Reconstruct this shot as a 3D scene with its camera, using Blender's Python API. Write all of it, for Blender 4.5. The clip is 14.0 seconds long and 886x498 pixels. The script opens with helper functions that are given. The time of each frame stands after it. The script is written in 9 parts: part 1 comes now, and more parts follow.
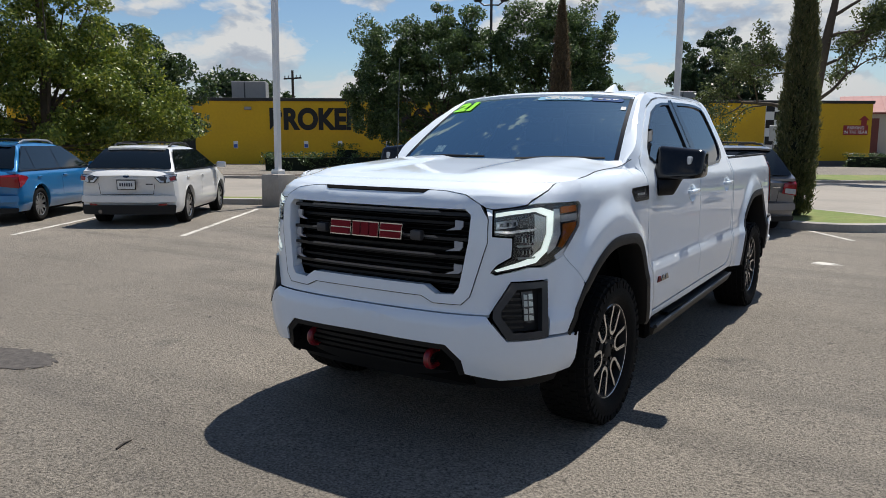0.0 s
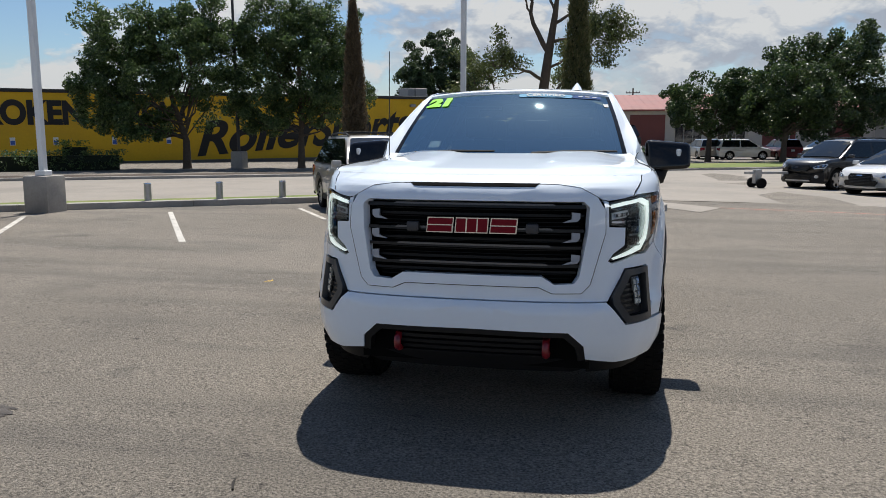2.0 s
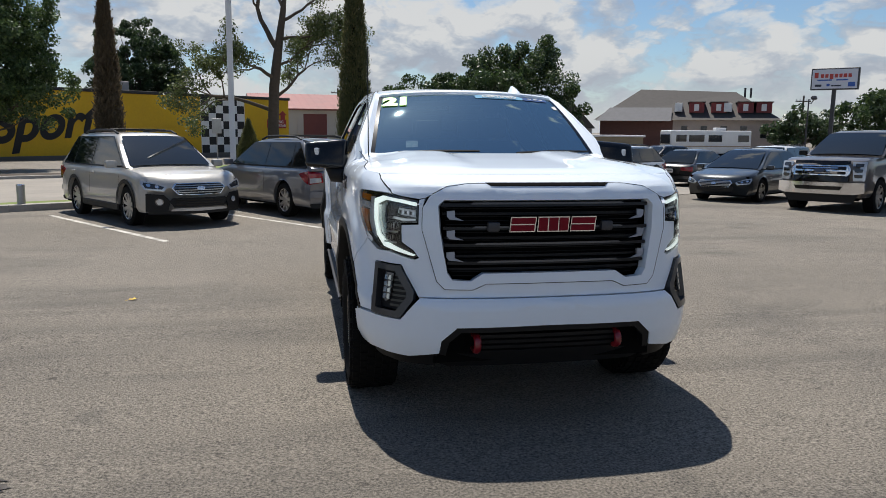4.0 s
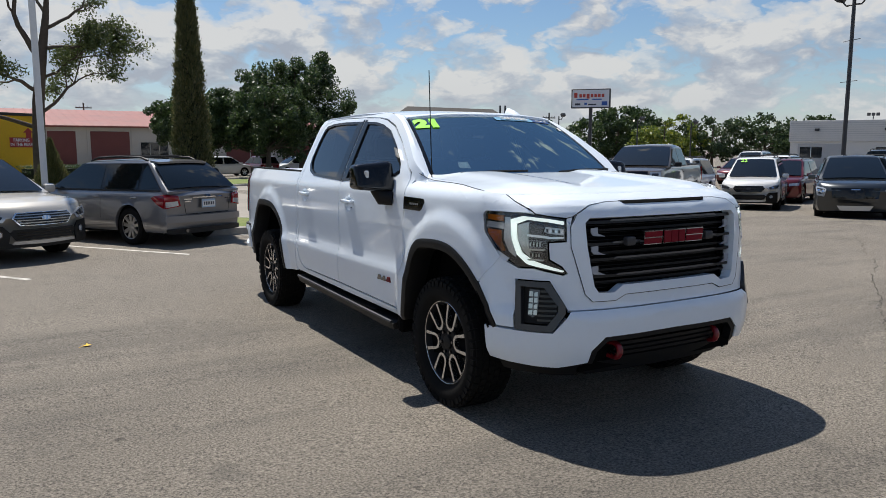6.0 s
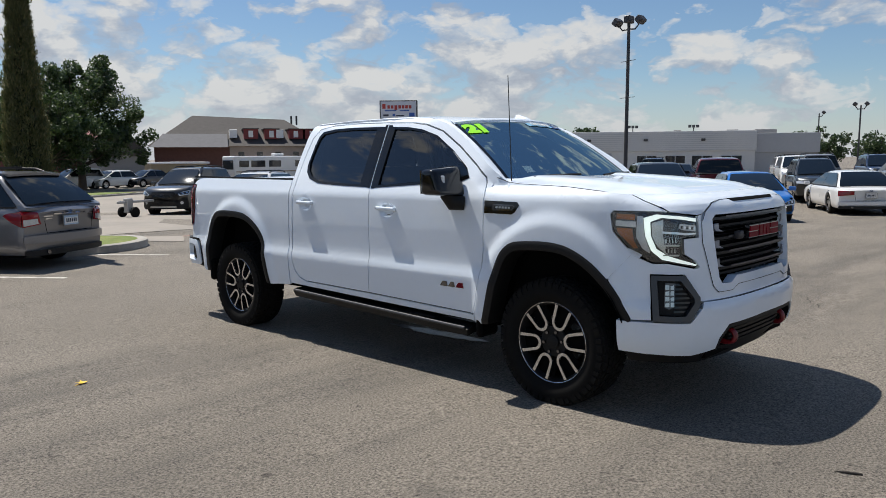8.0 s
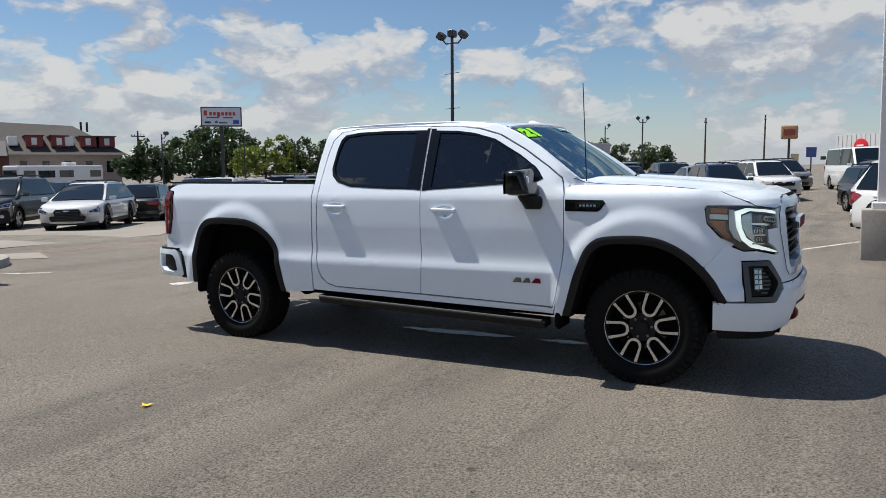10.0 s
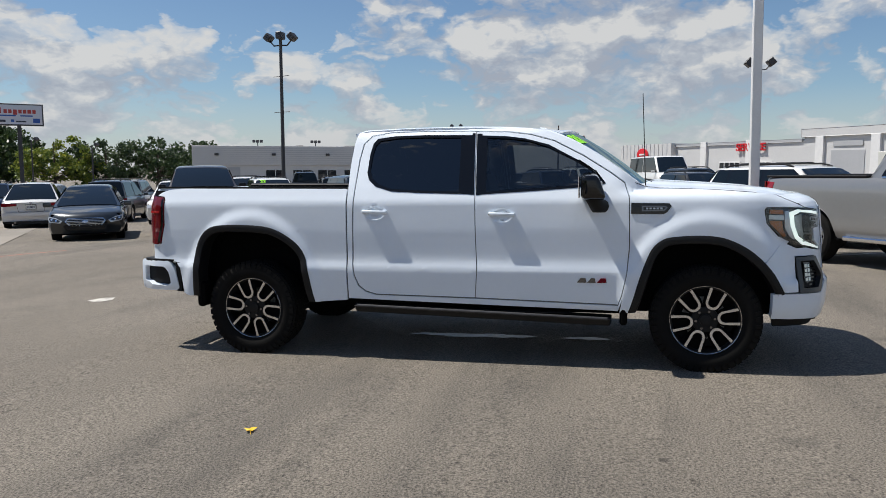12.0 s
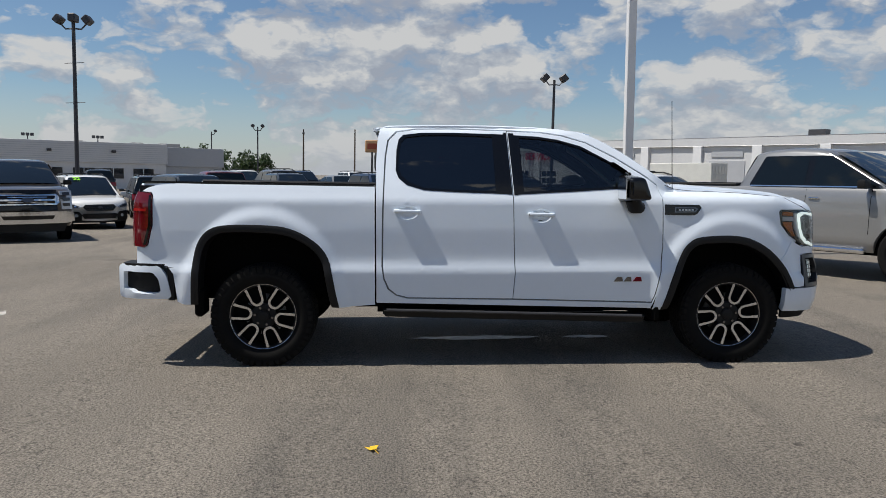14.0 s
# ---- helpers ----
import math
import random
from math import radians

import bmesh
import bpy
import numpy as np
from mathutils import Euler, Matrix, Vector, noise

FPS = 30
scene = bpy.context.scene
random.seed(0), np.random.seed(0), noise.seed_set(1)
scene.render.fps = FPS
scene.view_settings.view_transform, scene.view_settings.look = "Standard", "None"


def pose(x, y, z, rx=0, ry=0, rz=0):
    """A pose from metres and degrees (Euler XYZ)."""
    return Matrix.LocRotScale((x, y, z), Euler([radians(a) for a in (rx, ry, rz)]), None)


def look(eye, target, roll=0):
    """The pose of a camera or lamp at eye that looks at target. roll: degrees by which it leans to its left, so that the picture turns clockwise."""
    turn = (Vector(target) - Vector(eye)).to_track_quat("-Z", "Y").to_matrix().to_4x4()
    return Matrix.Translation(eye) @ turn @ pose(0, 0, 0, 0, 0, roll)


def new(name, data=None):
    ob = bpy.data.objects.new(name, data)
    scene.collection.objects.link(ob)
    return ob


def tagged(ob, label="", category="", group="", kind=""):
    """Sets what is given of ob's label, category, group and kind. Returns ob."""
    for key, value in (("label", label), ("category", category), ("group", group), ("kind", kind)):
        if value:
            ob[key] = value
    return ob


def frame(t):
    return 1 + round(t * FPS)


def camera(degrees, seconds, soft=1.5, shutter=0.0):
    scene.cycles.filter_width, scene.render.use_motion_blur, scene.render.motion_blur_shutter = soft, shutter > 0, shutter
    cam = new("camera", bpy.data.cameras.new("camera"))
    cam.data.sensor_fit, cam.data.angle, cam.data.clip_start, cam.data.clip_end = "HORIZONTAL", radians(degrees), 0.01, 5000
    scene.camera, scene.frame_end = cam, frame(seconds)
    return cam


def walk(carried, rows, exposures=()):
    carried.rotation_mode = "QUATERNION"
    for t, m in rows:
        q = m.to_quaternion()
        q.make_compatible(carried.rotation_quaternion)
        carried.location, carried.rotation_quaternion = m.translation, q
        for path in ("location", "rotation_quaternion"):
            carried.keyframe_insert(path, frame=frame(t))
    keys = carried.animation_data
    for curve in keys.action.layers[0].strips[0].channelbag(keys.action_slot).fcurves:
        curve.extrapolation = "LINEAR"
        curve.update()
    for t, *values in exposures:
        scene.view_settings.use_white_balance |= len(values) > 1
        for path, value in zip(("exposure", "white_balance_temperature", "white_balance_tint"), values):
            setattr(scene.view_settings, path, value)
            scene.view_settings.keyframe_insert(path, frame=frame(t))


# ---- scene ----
cam = camera(61.4, 14.0, 0.55)
METRES, EYE, TILT, LEAN, TURN = 13.855, 1.595, 0.0, 0.0, 33.0
ROWS = [
    (0.0, 0.0013, -0.0033, 0.001, 0.12, -8.71, 0.04),
    (0.5, -0.0323, -0.0033, 0.0002, -4.88, -8.57, 0.16),
    (1.0, -0.0657, 0.0022, -0.0004, -9.98, -8.74, -0.01),
    (1.5, -0.0996, 0.0114, 0.0005, -15.36, -8.78, -0),
    (2.0, -0.1336, 0.0212, 0.0014, -21.09, -9.11, 0.12),
    (2.5, -0.1628, 0.0389, 0.0021, -27.05, -9.22, -0.07),
    (3.0, -0.1942, 0.0553, 0.0017, -33.22, -9.52, -0.3),
    (3.5, -0.2213, 0.0755, 0.0011, -38.78, -9.38, -0.52),
    (6.0, -0.3416, 0.2094, 0.0036, -62.24, -7.85, 0.01),
    (6.5, -0.3583, 0.2421, 0.0018, -66.66, -7.59, 0.07),
    (7.0, -0.369, 0.2766, 0.001, -70.71, -7.49, 0.27),
    (7.5, -0.3787, 0.3116, 0.001, -74.87, -7.27, 0.44),
    (8.0, -0.389, 0.346, 0.0007, -78.97, -7.06, 0.29),
    (10.5, -0.4067, 0.5238, -0.0026, -98.06, -6.13, 0.5),
    (11.0, -0.4009, 0.5599, -0.0024, -101.87, -5.84, 0.54),
    (11.5, -0.3945, 0.5963, -0.0025, -105.69, -5.99, 0.36),
    (12.0, -0.3804, 0.6305, -0.0024, -109.53, -6.06, 0.07),
    (12.5, -0.3671, 0.6655, -0.0039, -113.8, -6.04, -0.24),
    (13.0, -0.3473, 0.6958, -0.0047, -117.57, -5.76, -0.46),
    (13.5, -0.3262, 0.7261, -0.006, -121.81, -5.73, -0.84),
    (14.0, -0.3024, 0.752, -0.0067, -125.81, -5.62, -1.19),
]
walk(cam, [(t, pose(2.343, -5.687, EYE, TILT, LEAN, TURN) @ pose(METRES * x, METRES * y, METRES * z, 90 + pitch, roll, yaw)) for t, x, y, z, yaw, pitch, roll in ROWS], [(0.0, 0.2), (8.0, 0.2), (11.0, 0.17), (12.8, 0.16), (14.0, 0.03)])

# ---- world, sun ----
SUN_EL, SUN_AZ = 61.5, 93.0          # degrees; azimuth counted from +x
sun = new("sun", bpy.data.lights.new("sun", "SUN"))
sun.data.energy, sun.data.angle, sun.data.color = 5.0, radians(0.53), (1.0, 0.955, 0.88)
sun.matrix_world = look((0, 0, 60), (60 - 60) * Vector((1, 1, 1)) + Vector((-math.cos(radians(SUN_AZ)) * 60 / math.tan(radians(SUN_EL)), -math.sin(radians(SUN_AZ)) * 60 / math.tan(radians(SUN_EL)), 0)))
world = bpy.data.worlds.new("world")
scene.world = world
world.use_nodes = True


def build_sky():
    nt = world.node_tree
    N, L = nt.nodes, nt.links
    N.clear()
    out, bg, sky = N.new("ShaderNodeOutputWorld"), N.new("ShaderNodeBackground"), N.new("ShaderNodeTexSky")
    sky.sky_type, sky.sun_disc = "NISHITA", False
    sky.sun_elevation, sky.sun_rotation = radians(SUN_EL), radians(90 - SUN_AZ)
    sky.air_density, sky.dust_density, sky.ozone_density = 1.0, 0.25, 1.5
    tc, sep = N.new("ShaderNodeTexCoord"), N.new("ShaderNodeSeparateXYZ")
    L.new(tc.outputs["Generated"], sep.inputs[0])

    def math_node(op, a, b=None, clamp=False):
        m = N.new("ShaderNodeMath")
        m.operation, m.use_clamp = op, clamp
        for k, v in ((0, a), (1, b)):
            if v is None:
                continue
            if isinstance(v, (int, float)):
                m.inputs[k].default_value = v
            else:
                L.new(v, m.inputs[k])
        return m.outputs[0]

    def ramp(value, stops):
        r = N.new("ShaderNodeValToRGB")
        e = r.color_ramp.elements
        while len(e) < len(stops):
            e.new(0.5)
        for el, (p, c) in zip(e, stops):
            el.position, el.color = p, (c, c, c, 1) if isinstance(c, (int, float)) else (*c, 1)
        L.new(value, r.inputs[0])
        return r.outputs[0]

    def cloud_noise(scale, detail, rough, stretch, shift):
        mp = N.new("ShaderNodeMapping")
        mp.inputs["Scale"].default_value = (1, 1, stretch)
        mp.inputs["Location"].default_value = shift
        L.new(tc.outputs["Generated"], mp.inputs[0])
        n = N.new("ShaderNodeTexNoise")
        n.inputs["Scale"].default_value, n.inputs["Detail"].default_value, n.inputs["Roughness"].default_value = scale, detail, rough
        n.inputs["Distortion"].default_value = 0.35
        L.new(mp.outputs[0], n.inputs["Vector"])
        return n.outputs[0]

    z = sep.outputs[2]
    def billow(scale, stretch, shift):
        mp = N.new("ShaderNodeMapping")
        mp.inputs["Scale"].default_value = (1, 1, stretch)
        mp.inputs["Location"].default_value = shift
        L.new(tc.outputs["Generated"], mp.inputs[0])
        v = N.new("ShaderNodeTexVoronoi")
        v.feature = "SMOOTH_F1"
        v.inputs["Scale"].default_value, v.inputs["Detail"].default_value, v.inputs["Roughness"].default_value = scale, 4, 0.55
        v.inputs["Smoothness"].default_value = 0.35
        warp = N.new("ShaderNodeTexNoise")
        warp.inputs["Scale"].default_value, warp.inputs["Detail"].default_value = scale * 1.6, 5
        L.new(mp.outputs[0], warp.inputs["Vector"])
        mx = N.new("ShaderNodeMix")
        mx.data_type = "VECTOR"
        mx.inputs[0].default_value = 0.10
        L.new(mp.outputs[0], mx.inputs[4])
        L.new(warp.outputs[1], mx.inputs[5])
        L.new(mx.outputs[1], v.inputs["Vector"])
        return math_node("SUBTRACT", 0.95, v.outputs["Distance"])

    def cloud_shape(up):
        big = cloud_noise(3.4, 7, 0.55, 2.5, (0.4, 0.1, up * 2.5))
        puff = billow(9.0, 1.9, (2.0, 0.7, 0.3 + up * 1.9))
        return math_node("ADD", math_node("MULTIPLY", big, 0.55), math_node("MULTIPLY", puff, 0.43))
    shape = cloud_shape(0.0)
    # more cover low down, thinner overhead
    bias = ramp(math_node("MULTIPLY", z, 1.0), [(0.0, 0.37), (0.08, 0.352), (0.16, 0.315), (0.24, 0.275), (0.42, 0.225), (0.70, 0.16), (1.0, 0.03)])
    cover = math_node("ADD", shape, bias)
    mask = ramp(cover, [(0.485, 0.0), (0.545, 0.55), (0.64, 0.93)])
    lit = math_node("ADD", math_node("MULTIPLY", math_node("SUBTRACT", shape, cloud_shape(0.03)), 3.0), 0.5, True)
    shade = ramp(lit, [(0.20, (4.4, 4.8, 5.6)), (0.50, (5.6, 6.0, 6.6)), (0.82, (8.0, 8.0, 7.9))])
    mix = N.new("ShaderNodeMix")
    mix.data_type = "RGBA"
    L.new(mask, mix.inputs[0])
    sc = N.new("ShaderNodeVectorMath")
    sc.operation = "MULTIPLY"
    sc.inputs[1].default_value = SKY_TINT
    L.new(sky.outputs[0], sc.inputs[0])
    L.new(sc.outputs[0], mix.inputs[6])
    L.new(shade, mix.inputs[7])
    # haze near the horizon
    haze = N.new("ShaderNodeMix")
    haze.data_type = "RGBA"
    L.new(ramp(z, [(0.0, 0.75), (0.035, 0.40), (0.10, 0.0)]), haze.inputs[0])
    L.new(mix.outputs[2], haze.inputs[6])
    haze.inputs[7].default_value = (6.0, 6.3, 6.75, 1)
    L.new(haze.outputs[2], bg.inputs[0])
    bg.inputs[1].default_value = 0.074
    L.new(bg.outputs[0], out.inputs[0])


SKY_TINT = (0.86, 0.98, 1.10)
build_sky()

# ---- materials ----


def mat(name, color, rough=0.6, metal=0.0, vary=0.0, scale=8.0, bump=0.0, bump_scale=60.0, coat=0.0, spec=0.5, per_object=0.0, alt=None, alt_scale=1.5, alt_range=(0.45, 0.65)):
    """A principled surface: base colour varied by noise at two scales, an optional second colour in patches, and fine relief."""
    m = bpy.data.materials.new(name)
    m.use_nodes = True
    nt = m.node_tree
    N, L = nt.nodes, nt.links
    b = N["Principled BSDF"]
    b.inputs["Roughness"].default_value, b.inputs["Metallic"].default_value = rough, metal
    b.inputs["Coat Weight"].default_value, b.inputs["Coat Roughness"].default_value = coat, 0.03
    b.inputs["Specular IOR Level"].default_value = spec
    b.inputs["Base Color"].default_value = (*color, 1)
    if not (vary or bump or per_object or alt):
        return m
    tc = N.new("ShaderNodeTexCoord")
    src = None
    if alt:
        n0 = N.new("ShaderNodeTexNoise")
        n0.inputs["Scale"].default_value, n0.inputs["Detail"].default_value, n0.inputs["Roughness"].default_value = alt_scale, 6, 0.6
        L.new(tc.outputs["Object"], n0.inputs["Vector"])
        mr = N.new("ShaderNodeMapRange")
        mr.inputs[1].default_value, mr.inputs[2].default_value = alt_range
        L.new(n0.outputs[0], mr.inputs[0])
        mx = N.new("ShaderNodeMix")
        mx.data_type = "RGBA"
        L.new(mr.outputs[0], mx.inputs[0])
        mx.inputs[6].default_value, mx.inputs[7].default_value = (*color, 1), (*alt, 1)
        src = mx.outputs[2]
    if vary:
        n1, n2 = N.new("ShaderNodeTexNoise"), N.new("ShaderNodeTexNoise")
        n1.inputs["Scale"].default_value, n1.inputs["Detail"].default_value = scale, 5
        n2.inputs["Scale"].default_value, n2.inputs["Detail"].default_value = scale * 9, 3
        add = N.new("ShaderNodeMath")
        add.operation = "ADD"
        for n in (n1, n2):
            L.new(tc.outputs["Object"], n.inputs["Vector"])
        L.new(n1.outputs[0], add.inputs[0])
        L.new(n2.outputs[0], add.inputs[1])
        mr = N.new("ShaderNodeMapRange")
        mr.inputs[1].default_value, mr.inputs[2].default_value = 0.6, 1.4
        mr.inputs[3].default_value, mr.inputs[4].default_value = 1 - vary, 1 + vary
        L.new(add.outputs[0], mr.inputs[0])
        hs = N.new("ShaderNodeHueSaturation")
        hs.inputs["Color"].default_value = (*color, 1)
        if src:
            L.new(src, hs.inputs["Color"])
        L.new(mr.outputs[0], hs.inputs["Value"])
        src = hs.outputs[0]
    if per_object:
        oi, mr = N.new("ShaderNodeObjectInfo"), N.new("ShaderNodeMapRange")
        mr.inputs[3].default_value, mr.inputs[4].default_value = 1 - per_object, 1 + per_object
        L.new(oi.outputs["Random"], mr.inputs[0])
        hs = N.new("ShaderNodeHueSaturation")
        hs.inputs["Color"].default_value = (*color, 1)
        if src:
            L.new(src, hs.inputs["Color"])
        L.new(mr.outputs[0], hs.inputs["Value"])
        src = hs.outputs[0]
    if src:
        L.new(src, b.inputs["Base Color"])
    if bump:
        nb, bp = N.new("ShaderNodeTexNoise"), N.new("ShaderNodeBump")
        nb.inputs["Scale"].default_value, nb.inputs["Detail"].default_value = bump_scale, 4
        bp.inputs["Strength"].default_value, bp.inputs["Distance"].default_value = bump, 0.01
        L.new(tc.outputs["Object"], nb.inputs["Vector"])
        L.new(nb.outputs[0], bp.inputs["Height"])
        L.new(bp.outputs[0], b.inputs["Normal"])
    return m


def glass(name, tint, gloss=(1.0, 1.0, 1.0), ior=1.5):
    """A thin tinted pane: what passes is darkened by the film, the rest mirrors by Fresnel."""
    m = bpy.data.materials.new(name)
    m.use_nodes = True
    nt = m.node_tree
    N, L = nt.nodes, nt.links
    N.clear()
    out, tr, gl, mx, fr = (N.new(k) for k in ("ShaderNodeOutputMaterial", "ShaderNodeBsdfTransparent", "ShaderNodeBsdfGlossy", "ShaderNodeMixShader", "ShaderNodeFresnel"))
    tr.inputs[0].default_value = (*tint, 1)
    gl.inputs["Roughness"].default_value = 0.015
    gl.inputs[0].default_value = (*gloss, 1)
    fr.inputs[0].default_value = ior
    L.new(fr.outputs[0], mx.inputs[0])
    L.new(tr.outputs[0], mx.inputs[1])
    L.new(gl.outputs[0], mx.inputs[2])
    L.new(mx.outputs[0], out.inputs[0])
    return m


def lamp_mat(name, color, strength):
    m = mat(name, color, 0.3)
    b = m.node_tree.nodes["Principled BSDF"]
    b.inputs["Emission Color"].default_value, b.inputs["Emission Strength"].default_value = (*color, 1), strength
    return m


def asphalt_mat(name, base, light, dark, stain):
    """Weathered asphalt: aggregate, broad pale and dark drifts, oil spots and thin cracks."""
    m = bpy.data.materials.new(name)
    m.use_nodes = True
    nt = m.node_tree
    N, L = nt.nodes, nt.links
    b = N["Principled BSDF"]
    tc = N.new("ShaderNodeTexCoord")

    def noise_at(scale, detail, rough=0.55, vec=None):
        n = N.new("ShaderNodeTexNoise")
        n.inputs["Scale"].default_value, n.inputs["Detail"].default_value, n.inputs["Roughness"].default_value = scale, detail, rough
        L.new(vec or tc.outputs["Object"], n.inputs["Vector"])
        return n.outputs[0]

    def band(value, lo, hi, a=0.0, z=1.0):
        r = N.new("ShaderNodeMapRange")
        r.inputs[1].default_value, r.inputs[2].default_value, r.inputs[3].default_value, r.inputs[4].default_value = lo, hi, a, z
        L.new(value, r.inputs[0])
        return r.outputs[0]

    def blend(fac, a, c):
        x = N.new("ShaderNodeMix")
        x.data_type = "RGBA"
        L.new(fac, x.inputs[0])
        for k, v in ((6, a), (7, c)):
            if isinstance(v, tuple):
                x.inputs[k].default_value = (*v, 1)
            else:
                L.new(v, x.inputs[k])
        return x.outputs[2]
    drift = blend(band(noise_at(0.22, 5), 0.38, 0.62), base, light)
    drift = blend(band(noise_at(0.5, 6, 0.6), 0.56, 0.72, 0, 0.65), drift, dark)
    mp = N.new("ShaderNodeMapping")
    mp.inputs["Rotation"].default_value = (0, 0, 0.6)
    mp.inputs["Scale"].default_value = (0.25, 1.6, 1)
    L.new(tc.outputs["Object"], mp.inputs[0])
    drift = blend(band(noise_at(0.55, 7, 0.65, mp.outputs[0]), 0.50, 0.66, 0, 0.7), drift, dark)
    drift = blend(band(noise_at(1.1, 4, 0.5), 0.66, 0.74, 0, 0.5), drift, stain)
    grit = N.new("ShaderNodeHueSaturation")
    L.new(drift, grit.inputs["Color"])
    ag = noise_at(70, 4, 0.72)
    pit = band(noise_at(9, 5, 0.7), 0.62, 0.68, 1.0, 0.55)
    gv = N.new("ShaderNodeMath")
    gv.operation = "MULTIPLY"
    L.new(band(ag, 0.30, 0.70, 0.10, 1.90), gv.inputs[0])
    L.new(pit, gv.inputs[1])
    L.new(gv.outputs[0], grit.inputs["Value"])
    vor = N.new("ShaderNodeTexVoronoi")
    vor.feature = "DISTANCE_TO_EDGE"
    vor.inputs["Scale"].default_value = 0.28
    warp = N.new("ShaderNodeMix")
    warp.data_type = "VECTOR"
    warp.inputs[0].default_value = 0.28
    wn = N.new("ShaderNodeTexNoise")
    wn.inputs["Scale"].default_value, wn.inputs["Detail"].default_value = 1.3, 6
    L.new(tc.outputs["Object"], wn.inputs["Vector"])
    L.new(tc.outputs["Object"], warp.inputs[4])
    L.new(wn.outputs[1], warp.inputs[5])
    L.new(warp.outputs[1], vor.inputs["Vector"])
    crack = N.new("ShaderNodeMath")
    crack.operation = "MULTIPLY"
    L.new(band(vor.outputs["Distance"], 0.0, 0.004, 0.7, 0), crack.inputs[0])
    L.new(band(noise_at(0.9, 4), 0.60, 0.66), crack.inputs[1])
    final = blend(crack.outputs[0], grit.outputs[0], dark)
    L.new(final, b.inputs["Base Color"])
    b.inputs["Roughness"].default_value = 0.82
    b.inputs["Specular IOR Level"].default_value = 0.35
    bp = N.new("ShaderNodeBump")
    bp.inputs["Strength"].default_value, bp.inputs["Distance"].default_value = 0.9, 0.02
    L.new(ag, bp.inputs["Height"])
    L.new(bp.outputs[0], b.inputs["Normal"])
    return m


ASPHALT = asphalt_mat("asphalt", (0.180, 0.158, 0.130), (0.216, 0.190, 0.157), (0.112, 0.101, 0.087), (0.056, 0.053, 0.049))
CONCRETE_ROAD = mat("concrete_road", (0.275, 0.245, 0.21), 0.85, 0, 0.10, 0.7, 0.25, 60, alt=(0.22, 0.20, 0.173), alt_scale=0.25)
CONCRETE = mat("concrete", (0.36, 0.335, 0.30), 0.85, 0, 0.12, 2.0, 0.3, 40, alt=(0.27, 0.25, 0.225), alt_scale=1.2)
GRASS = mat("turf", (0.13, 0.175, 0.035), 0.9, 0, 0.25, 5.0, 0.6, 90, alt=(0.20, 0.20, 0.06), alt_scale=0.9)
SOIL = mat("mulch", (0.06, 0.043, 0.032), 0.95, 0, 0.3, 6.0, 0.7, 50)
LINE_PAINT = mat("line_paint", (0.56, 0.53, 0.48), 0.75, 0, 0.14, 6, 0.2, 80, alt=(0.28, 0.26, 0.23), alt_scale=7, alt_range=(0.48, 0.62))
WHITE_PAINT_METAL = mat("white_painted_steel", (0.72, 0.72, 0.72), 0.45, 0, 0.06, 3)
DARK_STEEL = mat("dark_steel", (0.055, 0.055, 0.06), 0.5, 0.4, 0.15, 4)
GALV = mat("galvanised_steel", (0.42, 0.42, 0.42), 0.45, 0.7, 0.12, 6)
BLACK_PLASTIC = mat("black_plastic", (0.007, 0.007, 0.0075), 0.5, 0, 0.10, 30, 0.12, 300, spec=0.3)
GLOSS_BLACK = mat("gloss_black", (0.004, 0.004, 0.0045), 0.12)
RUBBER = mat("tyre_rubber", (0.008, 0.0078, 0.0075), 0.85, 0, 0.2, 12, 0.2, 120, spec=0.14)
CHROME = mat("chrome", (0.75, 0.76, 0.78), 0.08, 1.0)
DARK_CHROME = mat("dark_chrome", (0.17, 0.17, 0.18), 0.14, 1.0)
MACHINED = mat("machined_aluminium", (0.66, 0.66, 0.66), 0.26, 1.0, 0.05, 20)
ALLOY = mat("silver_alloy", (0.50, 0.50, 0.50), 0.32, 0.9)
BARK = mat("bark", (0.085, 0.066, 0.050), 0.95, 0, 0.3, 7, 0.8, 22)
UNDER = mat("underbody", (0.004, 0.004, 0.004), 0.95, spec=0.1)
RED_LENS = mat("red_lens", (0.24, 0.006, 0.010), 0.08, 0, coat=0.5)
AMBER_LENS = mat("amber_lens", (0.40, 0.115, 0.012), 0.1, 0, coat=0.5)
CLEAR_LENS = mat("clear_lens", (0.56, 0.58, 0.60), 0.07, 0.35, 0.25, 14, coat=0.8)
INTERIOR = mat("cabin_trim", (0.028, 0.028, 0.030), 0.7)
BAR_INK = mat("dark_ink", (0.03, 0.035, 0.06), 0.5)
WHITE_INK = mat("white_ink", (0.72, 0.72, 0.70), 0.8, spec=0.15)
PLATE_BLUE = mat("plate_blue", (0.35, 0.47, 0.62), 0.45)
LIME_PAINT = mat("lime_marker_paint", (0.30, 0.80, 0.02), 0.5)

# ---- mesh helpers ----


def finish(name, bm, material, parent=None, smooth=35.0):
    me = bpy.data.meshes.new(name)
    bm.to_mesh(me)
    bm.free()
    return finish_mesh(name, me, material, parent, smooth)


def finish_mesh(name, me, material, parent=None, smooth=35.0):
    for m in (material if isinstance(material, (list, tuple)) else [material]):
        me.materials.append(m)
    if smooth:
        me.shade_smooth()
        me.set_sharp_from_angle(angle=radians(smooth))
    ob = new(name, me)
    ob.parent = parent
    return ob


